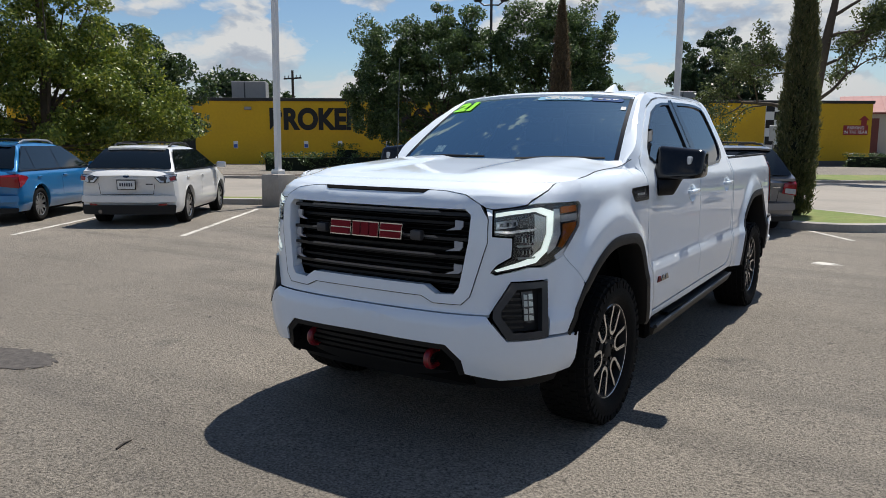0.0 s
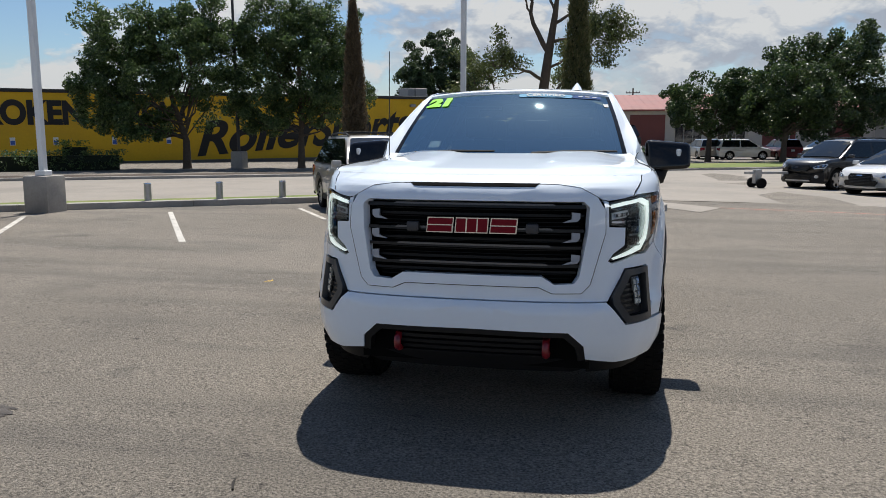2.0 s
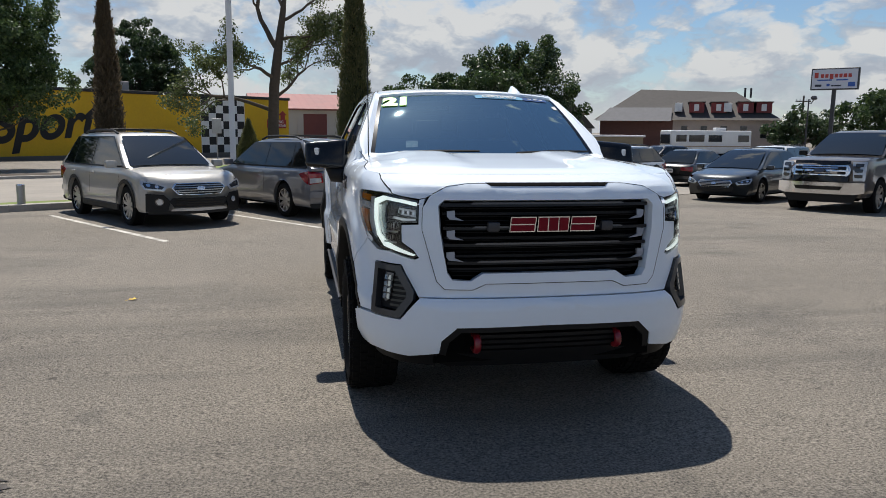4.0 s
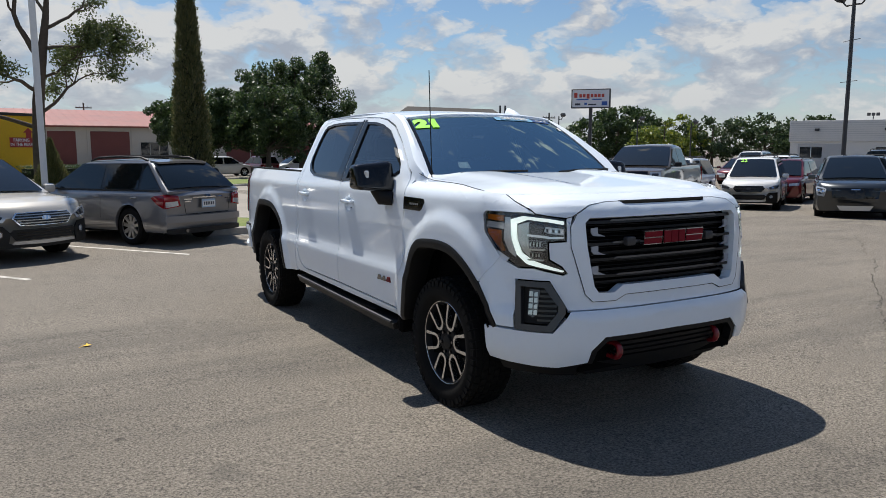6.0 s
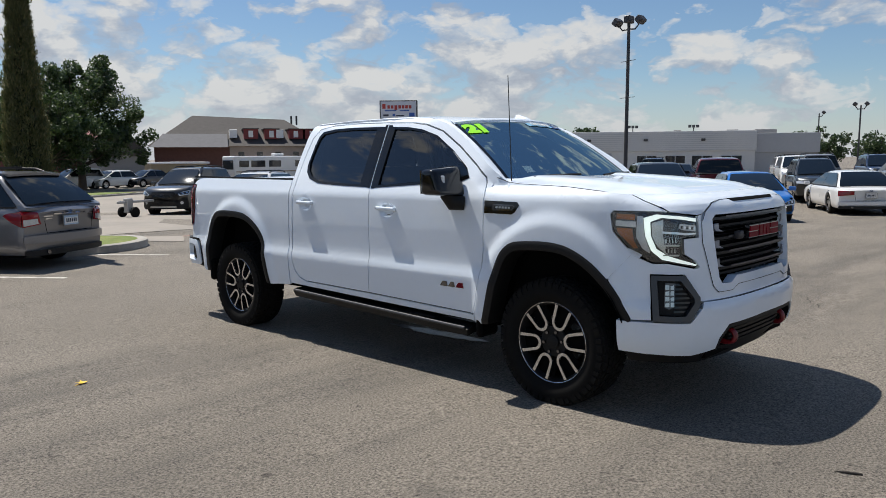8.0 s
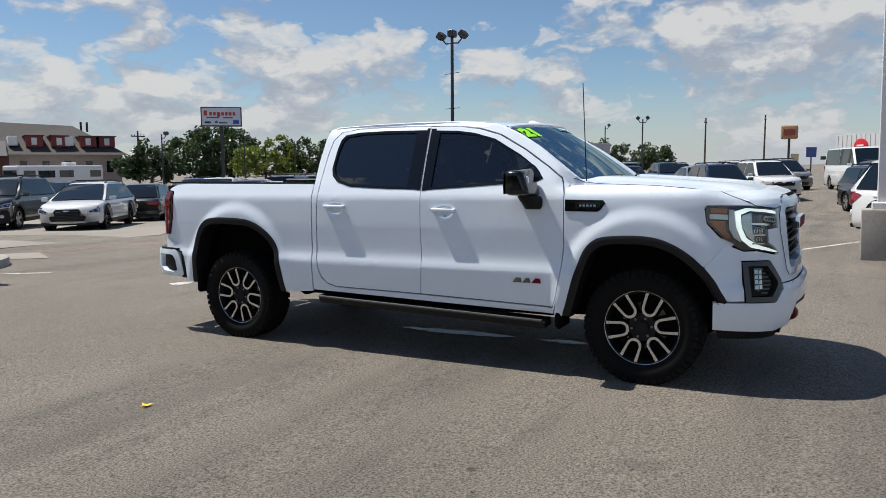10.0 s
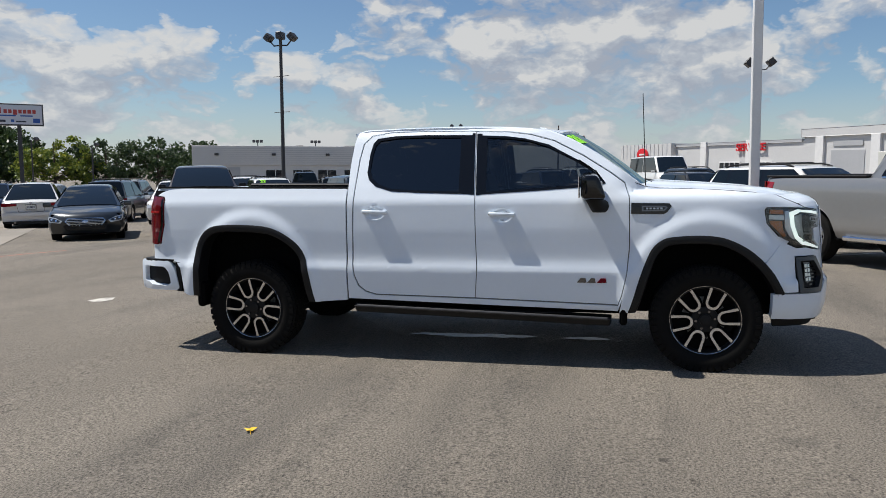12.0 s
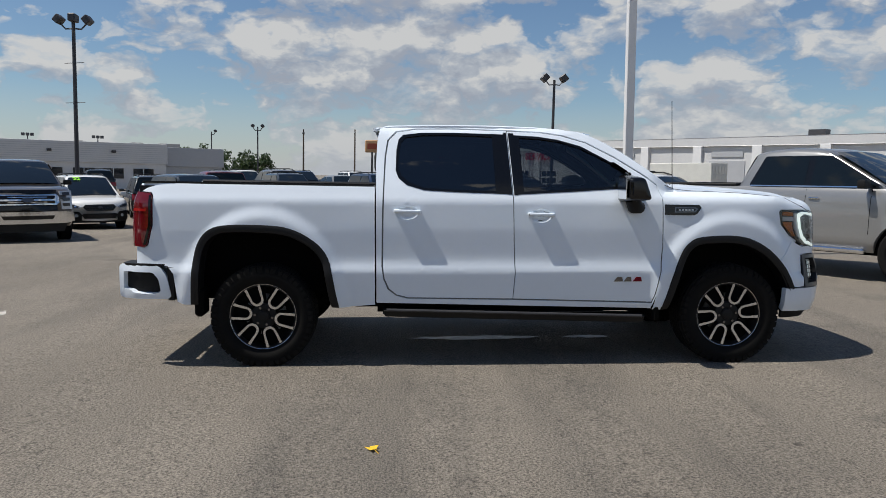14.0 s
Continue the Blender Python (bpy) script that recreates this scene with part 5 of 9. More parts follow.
    # cabin
    xb, xr = hw * 0.915, hw * {"hatch": 0.655, "suv": 0.69, "sedan": 0.63, "coupe": 0.64, "pickup": 0.73, "van": 0.82}[style]
    zr = H

    def wid(z):
        return xb + (xr - xb) * max(0, (z - belt) / (zr - belt))
    roofline = [(yb, belt - 0.01), (yr, zr - 0.05), (yr + L * 0.04, zr - 0.012), ((yr + yf) / 2, zr + 0.012), (yf - L * 0.03, zr - 0.012), (yf, zr - 0.045), (yc, belt - 0.02)]
    bm = bmesh.new()
    rows = []
    for yy in sorted(set([round(v, 3) for v in [p[0] for p in roofline] + steps(yb, yc, 0.2)])):
        z = max(lerp_table(roofline, yy), belt - 0.03)
        t = max(0.0, min(1.0, (z - belt) / (zr - belt)))
        ww = wid(z)
        rows.append([(wid(belt) + 0.0, yy, belt - 0.05), (wid(belt + (z - belt) * 0.5), yy, belt + (z - belt) * 0.5), (ww + 0.004, yy, z - 0.075 * t), (ww - 0.03 * t, yy, z - 0.03 * t), (ww * 0.82, yy, z), (0, yy, z + 0.015 * t)])
    grid = {}
    for i, row in enumerate(rows):
        for s in (1, -1):
            for j, (px, py, pz) in enumerate(row):
                grid[i, s, j] = grid[i, 1, j] if s < 0 and j == len(row) - 1 else bm.verts.new((s * px, py, pz))
    m = len(rows[0])
    for i in range(len(rows) - 1):
        for s in (1, -1):
            for j in range(m - 1):
                bm.faces.new((grid[i, s, j], grid[i + 1, s, j], grid[i + 1, s, j + 1], grid[i, s, j + 1]))
    for i in (0, len(rows) - 1):
        vs = [grid[i, 1, j] for j in range(m)] + [grid[i, -1, j] for j in range(m - 2, -1, -1)]
        bm.faces.new(vs)
    bmesh.ops.recalc_face_normals(bm, faces=bm.faces)
    part("cabin", bm, body, c, smooth=40)
    gm = glass_m or WINDOW_CAR

    def slope(ya, za, yb_, zb_, off, inset=0.05, low=0.02, high=0.06):
        """A pane on a sloping plane between two heights, bowed a little."""
        d = Vector((yb_ - ya, zb_ - za)).normalized()
        n = Vector((d.y, -d.x)) * (1 if ya > yb_ else -1)
        if n.y < 0:
            n = -n
        ln = math.hypot(yb_ - ya, zb_ - za)
        pts = []
        for s in (low, high):
            k = s if s == low else ln - s
            z = za + d.y * k
            pts.append((wid(z) - inset, k))
        out = round_corners([(-pts[0][0], pts[0][1]), (pts[0][0], pts[0][1]), (pts[1][0], pts[1][1]), (-pts[1][0], pts[1][1])], 0.05, 3)

        def mp(u, v):
            bow = 0.035 * (1 - (u / xb) ** 2) + 0.022 * (1 - (2 * v / ln - 1) ** 2)
            return (u, ya + d.x * v + n.x * (off + bow), za + d.y * v + n.y * (off + bow))
        return face_out(shaped(out, mp, du=0.12 if fine else 0.3, dv=0.12 if fine else 9), (0, (yc + yb) / 2, belt))
    part("windscreen", slope(yc, belt - 0.02, yf, zr - 0.045, 0.006, 0.085 if not pick else 0.06, 0.05, 0.09), SCREEN_CAR, c)
    part("rear_window", slope(yb, belt - 0.01, yr, zr - 0.05, 0.006, 0.035 if style in ("hatch", "suv") else 0.07, 0.06 if style in ("hatch", "suv") else 0.03, 0.05), gm, c)
    # side panes
    zl, zh = belt + 0.02, zr - (0.085 if not pick else 0.13)
    fr = (zh - belt) / (zr - 0.045 - belt)
    f_lo, f_hi = yc - 0.16, yc + (yf - yc) * fr - 0.10
    r_lo, r_hi = yb + 0.14, yb + (yr - yb) * ((zh - belt) / (zr - 0.05 - belt)) + 0.10
    if pick:
        r_lo, r_hi = r_lo + 0.10, r_hi + 0.12
    if style in ("suv", "van"):
        r_lo = yb + 0.22
    bp = (yc + yb) / 2 + (0.05 if not pick else -0.02)
    panes = [[(f_lo, zl), (f_hi, zh), (bp + 0.05, zh), (bp + 0.05, zl)], [(bp - 0.05, zl), (bp - 0.05, zh), (r_hi, zh), (r_lo, zl)]]
    if style in ("hatch", "suv") and fine:
        q = r_lo + (bp - r_lo) * 0.34
        panes = [panes[0], [(bp - 0.05, zl), (bp - 0.05, zh), (q + 0.08, zh), (q + 0.04, zl)], [(q - 0.03, zl), (q + 0.01, zh), (r_hi, zh), (r_lo, zl + 0.04)]]
    def panel(nm, pts, mp, off, m, parent, text="", thick=0.012, du=0.09, dv=9, r_=0.0, axis=1):
        """A raised piece on a curved face of the body."""
        def lifted(u, v):
            q = list(mp(u, v))
            q[axis] += off
            return q
        b_ = face_out(shaped(round_corners(pts, r_, 2) if r_ else pts, lifted, du=du, dv=dv), (0, 0, belt * 0.6))
        return part(nm, thicken(b_, thick), m, parent, text, 35)

    for s in (1, -1):
        if fine:
            part("window_surround", face_out(shaped(round_corners([(f_lo + 0.07, zl - 0.012), (f_hi + 0.02, zh + 0.018), (r_hi - 0.02, zh + 0.018), (r_lo - 0.06, zl - 0.012)], 0.03, 2), lambda u, v, s=s: (s * (wid(v) + 0.008), u, v), du=9, dv=9), (0, 0, belt)), GLOSS_BLACK, c)
        for pn in panes:
            part("side_window", face_out(shaped(round_corners(pn, 0.04, 2), lambda u, v, s=s: (s * (wid(v) + 0.012), u, v), du=9, dv=9), (0, 0, belt)), gm, c)
        if fine:
            part("window_trim", shaped([(f_lo + 0.03, zl - 0.022), (r_lo - 0.03, zl - 0.022), (r_lo - 0.03, zl - 0.004), (f_lo + 0.03, zl - 0.004)], lambda u, v, s=s: (s * (wid(v) + 0.014), u, v), du=9, dv=9), trim or BLACK_PLASTIC, c)
    for s in (1, -1):
        mr = part("mirror", boxm(-0.10, 0.10, -0.06, 0.06, -0.065, 0.065, 0.035, 2), body if not pick else BLACK_PLASTIC, c)
        mr.matrix_basis = Matrix.Translation((s * (hw + 0.09), yc - 0.28, belt + 0.05))
        part("mirror_foot", boxm(min(0, -s * 0.18), max(0, -s * 0.18), -0.03, 0.03, -0.05, -0.015, 0.01), BLACK_PLASTIC, mr)
        if fine:
            for hy in (bp + 0.06, (bp + r_lo) / 2 - (0.25 if style != "pickup" else 0.0)):
                part("door_handle", boxm(min(s * (hw * 0.965), s * (hw * 0.965 + 0.03)), max(s * (hw * 0.965), s * (hw * 0.965 + 0.03)), hy, hy + 0.17, belt * 0.86, belt * 0.86 + 0.03, 0.01), trim or body, c)
            for gy in (bp, yc - 0.02 - 0.22):
                part("shut_line", shaped([(gy, sill + 0.16), (gy + 0.009, sill + 0.16), (gy + 0.009, belt - 0.03), (gy, belt - 0.03)], lambda u, v, s=s: (s * (hw * lerp_table([(sill, 0.93), (sill + 0.1, 0.985), (0.3 + (belt - 0.3) * 0.32, 1.0), (0.3 + (belt - 0.3) * 0.66, 0.985), (0.3 + (belt - 0.3) * 0.86, 0.965), (belt - 0.03, 0.93)], v) + 0.002), u, v), du=9, dv=0.12), UNDER, c)
    # front: grille, lamps, bumper opening
    zf = hood - 0.24

    def front(u, v):
        return (u, y1 - bow_f * abs(u / hw) ** 2.6 + 0.012 - max(0, v - (hood - 0.30)) * 0.5, v)
    if style != "van" and not fine:
        gw = hw * (0.55 if not pick else 0.62)
        part("grille", shaped([(-gw, zf + 0.02), (gw, zf + 0.02), (gw * 0.86, zf - 0.16), (-gw * 0.86, zf - 0.16)], front, du=0.12, dv=9), BLACK_PLASTIC, c)
        part("lower_intake", shaped([(-hw * 0.62, sill + 0.22), (hw * 0.62, sill + 0.22), (hw * 0.56, sill + 0.06), (-hw * 0.56, sill + 0.06)], front, du=0.12, dv=9), BLACK_PLASTIC, c)
        for s in (1, -1):
            part("headlight", shaped([(s * hw * 0.58, zf + 0.02), (s * hw * 0.93, zf + 0.055), (s * hw * 0.93, zf - 0.05), (s * hw * 0.58, zf - 0.08)], front, du=0.08, dv=0.06), CLEAR_LENS, c)
    elif style != "van":
        full = lambda pts: pts + [(-u, v) for u, v in reversed(pts) if u > 1e-6]
        if nose == "hex":        # six-cornered grille with bright rim and bars, dark lower pods with round lamps
            rim_pts = full([(0.0, zf + 0.035), (hw * 0.46, zf + 0.03), (hw * 0.53, zf - 0.05), (hw * 0.42, zf - 0.165), (0.0, zf - 0.172)])
            g = panel("grille", rim_pts, front, 0.012, CHROME if face == "grille" else BLACK_PLASTIC, c, "", 0.03)
            panel("grille_back", [(u * 0.95, zf - 0.068 + (v - zf + 0.068) * 0.90) for u, v in rim_pts], front, 0.018, GLOSS_BLACK, g)
            for k in range(4):
                z = zf - 0.005 - k * 0.04
                w = hw * lerp_table([(-0.165, 0.40), (-0.05, 0.505), (0.03, 0.44)], z - zf)
                panel("grille_bar", [(-w, z - 0.007), (w, z - 0.007), (w, z + 0.007), (-w, z + 0.007)], front, 0.028, ALLOY if face == "grille" else BLACK_PLASTIC, g)
            panel("badge", [(0.075 * math.cos(t * 0.449), zf - 0.055 + 0.036 * math.sin(t * 0.449)) for t in range(14)], front, 0.036, CHROME if face == "grille" else DARK_STEEL, g)
        elif nose == "single":    # one tall dark grille from hood to intake
            rim_pts = full([(0.0, zf + 0.05), (hw * 0.36, zf + 0.045), (hw * 0.42, zf - 0.03), (hw * 0.36, zf - 0.28), (0.0, zf - 0.30)])
            g = panel("grille", rim_pts, front, 0.012, DARK_STEEL, c, "", 0.03)
            panel("grille_back", [(u * 0.93, zf - 0.125 + (v - zf + 0.125) * 0.93) for u, v in rim_pts], front, 0.018, BLACK_PLASTIC, g)
            for k in range(6):
                z = zf - 0.02 - k * 0.045
                panel("grille_bar", [(-hw * 0.34, z), (hw * 0.34, z), (hw * 0.34, z + 0.01), (-hw * 0.34, z + 0.01)], front, 0.026, DARK_STEEL, g)
            panel("badge", [(-0.09, zf - 0.02), (0.09, zf - 0.02), (0.09, zf + 0.015), (-0.09, zf + 0.015)], front, 0.034, CHROME, g, r_=0.012)
        elif nose == "wing":      # thin dark band joining the lamps over wide dark intakes
            g = panel("grille", full([(0.0, zf + 0.03), (hw * 0.60, zf + 0.02), (hw * 0.52, zf - 0.10), (0.0, zf - 0.13)]), front, 0.014, BLACK_PLASTIC, c)
            panel("badge", [(-0.055, zf - 0.085), (0.055, zf - 0.085), (0.055, zf - 0.005), (-0.055, zf - 0.005)], front, 0.034, CHROME, g, r_=0.015)
            panel("splitter", full([(0.0, sill + 0.03), (hw * 0.9, sill + 0.04), (hw * 0.9, sill + 0.0), (0.0, sill - 0.01)]), front, 0.05, BLACK_PLASTIC, c)
            for s in (1, -1):
                panel("corner_intake", [(s * hw * 0.56, sill + 0.24), (s * hw * 0.88, sill + 0.30), (s * hw * 0.88, sill + 0.10), (s * hw * 0.62, sill + 0.10)], front, 0.012, BLACK_PLASTIC, c)
        elif nose == "blank":     # closed panel with a thin light edge
            g = panel("front_panel", full([(0.0, zf + 0.04), (hw * 0.60, zf + 0.04), (hw * 0.56, zf - 0.24), (0.0, zf - 0.25)]), front, 0.014, GLOSS_BLACK, c)
            panel("badge", [(-0.11, zf - 0.01), (0.11, zf - 0.01), (0.11, zf + 0.02), (-0.11, zf + 0.02)], front, 0.022, CHROME, g)
            panel("skid_trim", full([(0.0, sill + 0.16), (hw * 0.45, sill + 0.16), (hw * 0.36, sill + 0.03), (0.0, sill + 0.03)]), front, 0.03, ALLOY, c)
        elif nose == "heavy":     # tall chrome-barred grille between stacked lamps over a chrome bumper
            g = panel("grille", [(-hw * 0.62, zf + 0.15), (hw * 0.62, zf + 0.15), (hw * 0.62, zf - 0.34), (-hw * 0.62, zf - 0.34)], front, 0.012, GLOSS_BLACK, c, "", 0.05)
            rim_pts = full([(0.0, zf + 0.04), (hw * 0.60, zf + 0.05), (hw * 0.66, zf - 0.03), (hw * 0.66, zf - 0.15), (hw * 0.60, zf - 0.21), (0.0, zf - 0.20)])
            panel("chrome_frame", rim_pts, front, 0.03, CHROME, g, "chrome grille frame", 0.04)
            for z0, z1 in ((zf + 0.015, zf - 0.055), (zf - 0.105, zf - 0.17)):
                panel("grille_gap", [(-hw * 0.57, z0), (hw * 0.57, z0), (hw * 0.57, z1), (-hw * 0.57, z1)], front, 0.036, GLOSS_BLACK, g, r_=0.02)
            for z in (zf - 0.02, zf - 0.137):
                panel("grille_bar", [(-hw * 0.40, z - 0.012), (hw * 0.40, z - 0.012), (hw * 0.40, z + 0.012), (-hw * 0.40, z + 0.012)], front, 0.045, CHROME, g)
            panel("badge", [(0.13 * math.cos(t * 0.449), zf - 0.078 + 0.055 * math.sin(t * 0.449)) for t in range(14)], front, 0.055, NAVY_CAR, g, "plain dark blue oval badge")
            bp_ = panel("front_bumper", full([(0.0, zf - 0.36), (hw * 0.97, zf - 0.36), (hw * 0.98, zf - 0.60), (hw * 0.80, zf - 0.64), (0.0, zf - 0.64)]), front, 0.10, CHROME, c, "chrome front bumper", 0.12)
            panel("bumper_opening", [(-hw * 0.55, zf - 0.45), (hw * 0.55, zf - 0.45), (hw * 0.5, zf - 0.54), (-hw * 0.5, zf - 0.54)], front, 0.108, GLOSS_BLACK, bp_)
            panel("air_dam", full([(0.0, zf - 0.64), (hw * 0.85, zf - 0.62), (hw * 0.75, zf - 0.84), (0.0, zf - 0.84)]), front, 0.0, BLACK_PLASTIC, c)
            for s in (1, -1):
                hl = panel("headlight", [(s * hw * 0.67, zf + 0.12), (s * hw * 0.95, zf + 0.13), (s * hw * 0.95, zf - 0.32), (s * hw * 0.72, zf - 0.32)], front, 0.014, CLEAR_LENS, c, "stacked clear headlight", 0.04, r_=0.02)
                for z in (zf + 0.05, zf - 0.08, zf - 0.21):
                    panel("lamp_bezel", [(s * hw * 0.73, z + 0.04), (s * hw * 0.90, z + 0.04), (s * hw * 0.90, z - 0.04), (s * hw * 0.75, z - 0.04)], front, 0.020, LAMP_SHADE, hl, r_=0.02)
        else:                     # plain pickup front
            g = panel("grille", [(-hw * 0.62, zf + 0.10), (hw * 0.62, zf + 0.10), (hw * 0.54, zf - 0.34), (-hw * 0.54, zf - 0.34)], front, 0.012, CHROME, c, "", 0.03)
            for k in range(4):
                z = zf + 0.03 - k * 0.09
                panel("grille_bar", [(-hw * 0.52, z), (hw * 0.52, z), (hw * 0.52, z - 0.06), (-hw * 0.52, z - 0.06)], front, 0.018, GLOSS_BLACK, g)
            panel("front_bumper", [(-hw * 0.95, sill + 0.30), (hw * 0.95, sill + 0.30), (hw * 0.93, sill + 0.02), (-hw * 0.93, sill + 0.02)], front, 0.05, CHROME, c, "", 0.06)
        if nose in ("hex", "wing", "single"):
            li = panel("lower_intake", full([(0.0, sill + 0.25), (hw * 0.52, sill + 0.25), (hw * 0.58, sill + 0.20), (hw * 0.50, sill + 0.09), (0.0, sill + 0.09)]), front, 0.012, BLACK_PLASTIC, c)
            for k in range(3):
                panel("intake_slat", [(-hw * 0.48, sill + 0.12 + k * 0.04), (hw * 0.48, sill + 0.12 + k * 0.04), (hw * 0.48, sill + 0.13 + k * 0.04), (-hw * 0.48, sill + 0.13 + k * 0.04)], front, 0.018, GLOSS_BLACK, li)
        if clad and nose in ("hex", "single"):
            panel("skid_trim", full([(0.0, sill + 0.075), (hw * 0.52, sill + 0.075), (hw * 0.56, sill + 0.03), (0.0, sill + 0.02)]), front, 0.02, ALLOY, c, "silver skid strip")
            panel("lower_lip", full([(0.0, sill + 0.02), (hw * 0.9, sill + 0.06), (hw * 0.9, sill - 0.02), (0.0, sill - 0.03)]), front, 0.0, BLACK_PLASTIC, c)
        for s in (1, -1):
            if clad and nose == "hex":
                pod = panel("corner_cladding", [(s * hw * 0.56, sill + 0.20), (s * hw * 0.66, sill + 0.31), (s * hw * 0.93, sill + 0.33), (s * hw * 0.94, sill + 0.02), (s * hw * 0.60, sill + 0.02)], front, 0.014, BLACK_PLASTIC, c, "black corner cladding", 0.02)
                for rr, m_, o_ in ((0.062, DARK_CHROME, 0.024), (0.048, CLEAR_LENS, 0.030)):
                    panel("fog_lamp", [(s * hw * 0.735 + rr * math.cos(t * 0.449), sill + 0.19 + rr * math.sin(t * 0.449)) for t in range(14)], front, o_, m_, pod)
            if nose in ("hex", "wing", "single", "blank"):
                lo = 0.10 if nose == "blank" else 0.0
                lx0 = hw * (0.60 if nose != "blank" else 0.72)
                pts = [(s * lx0, zf - 0.035 + lo * 0.3), (s * hw * 0.78, zf + 0.045), (s * hw * 0.97, zf + 0.085), (s * hw * 0.985, zf + 0.03), (s * hw * 0.95, zf - 0.07 - lo), (s * (lx0 + 0.05), zf - 0.105 - lo)]
                hl = panel("headlight", pts, front, 0.012, CLEAR_LENS, c, "clear wrap-round headlight", 0.02, du=0.05, dv=0.05)
                cx_, cz_ = sum(q[0] for q in pts) / 6, sum(q[1] for q in pts) / 6
                panel("lamp_bezel", [(cx_ + (u - cx_) * 0.80, cz_ + (v - cz_) * 0.62) for u, v in pts], front, 0.016, LAMP_SHADE, hl, du=0.05)
                for q in (-0.06, 0.05):
                    panel("lens", [(cx_ + q + 0.030 * math.cos(t * 0.6283), cz_ + q * 0.25 * s + 0.026 * math.sin(t * 0.6283)) for t in range(10)], front, 0.024, CHROME, hl)
            elif nose == "pickup":
                panel("headlight", [(s * hw * 0.66, zf + 0.10), (s * hw * 0.96, zf + 0.12), (s * hw * 0.96, zf - 0.16), (s * hw * 0.70, zf - 0.2)], front, 0.014, CLEAR_LENS, c, "", 0.03)
    # rear: lamps, plate, bumper

    def rear(u, v):
        return (u, y0 + bow_r * abs(u / hw) ** 3 - 0.012 + max(0, v - (deck - 0.10)) * 1.0, v)
    zt = deck - 0.14
    wide = {"sedan": 0.50, "hatch": 0.58, "suv": 0.60, "coupe": 0.46, "pickup": 0.82, "van": 0.82}[style]
    lo_, hi_ = {"pickup": (-0.38, 0.08), "van": (-0.3, 0.1), "coupe": (-0.08, 0.05), "sedan": (-0.12, 0.06)}.get(style, (-0.17, 0.085))

    def flank(u, v):
        return (half(u) * lerp_table([(0.3, 1.0), (0.3 + (deck - 0.3) * 0.66, 0.985), (0.3 + (deck - 0.3) * 0.86, 0.965), (deck, 0.92)], v), u, v)
    for s in (1, -1):
        if tail == "clear":
            t = panel("tail_light", [(s * hw * 0.55, zt + 0.03), (s * hw * 0.74, zt + 0.075), (s * hw * 0.97, zt + 0.085), (s * hw * 0.97, zt - 0.03), (s * hw * 0.78, zt - 0.075), (s * hw * 0.66, zt - 0.07)], rear, -0.012, LAMP_SHADE, c, "clear tail lamp with a red corner", 0.02, du=0.06, dv=0.05)
            panel("inner_lens", [(s * hw * 0.585, zt + 0.022), (s * hw * 0.735, zt + 0.062), (s * hw * 0.735, zt - 0.062), (s * hw * 0.665, zt - 0.055)], rear, -0.018, CLEAR_LENS, t)
            panel("outer_lens", [(s * hw * 0.755, zt + 0.066), (s * hw * 0.96, zt + 0.075), (s * hw * 0.96, zt - 0.03), (s * hw * 0.785, zt - 0.064)], rear, -0.018, CLEAR_LENS, t, du=0.06)
            panel("red_lens", [(s * hw * 0.84, zt + 0.02), (s * hw * 0.95, zt + 0.055), (s * hw * 0.955, zt - 0.02), (s * hw * 0.86, zt - 0.03)], rear, -0.024, RED_LENS, t, du=0.06)
            panel("red_reflector", [(s * hw * 0.62, sill + 0.17), (s * hw * 0.78, sill + 0.18), (s * hw * 0.78, sill + 0.145), (s * hw * 0.62, sill + 0.14)], rear, -0.02, RED_LENS, c)
        elif style in ("hatch", "suv") and fine:
            t = panel("tail_light", [(s * hw * (0.66 if tail == "wrap" else wide), zt + lo_ * 0.75), (s * hw * (0.70 if tail == "wrap" else wide - 0.02), zt + hi_ * 0.7), (s * hw * 0.965, zt + hi_), (s * hw * 0.965, zt + lo_)], rear, -0.012, RED_LENS, c, "red tail lamp wrapped round the corner", 0.02, du=0.05, dv=0.05)
            b_ = face_out(shaped([(y0 + 0.14, zt + lo_ * 0.95), (y0 + 0.30, zt + lo_ * 0.55), (y0 + 0.47, zt + 0.015), (y0 + 0.40, zt + 0.05), (y0 + 0.14, zt + hi_)], lambda u, v, s=s: (s * (flank(u, v)[0] + 0.010), u, v), du=0.06, dv=0.06), (0, 0, belt * 0.6))
            part("side_lens", thicken(b_, 0.012), RED_LENS, t)
            if tail == "wrap":
                panel("clear_lens", [(s * hw * 0.71, zt + lo_ * 0.70), (s * hw * 0.72, zt + lo_ * 0.22), (s * hw * 0.95, zt + lo_ * 0.30), (s * hw * 0.95, zt + lo_ * 0.88)], rear, -0.017, CLEAR_LENS, t, du=0.05)
        else:
            t = panel("tail_light", [(s * hw * wide, zt + lo_ * 0.7), (s * hw * 0.965, zt + lo_), (s * hw * 0.965, zt + hi_), (s * hw * wide, zt + hi_ * 0.6)], rear, -0.010, RED_LENS, c, "", 0.02)
            if pick and fine:
                b_ = face_out(shaped([(y0 + 0.06, zt + lo_ + 0.03), (y0 + 0.14, zt + lo_ + 0.01), (y0 + 0.26, zt + hi_ - 0.02), (y0 + 0.06, zt + hi_)], lambda u, v, s=s: (s * (flank(u, v)[0] + 0.008), u, v), du=0.06, dv=0.06), (0, 0, belt * 0.6))
                part("side_lens", thicken(b_, 0.012), RED_LENS, t)
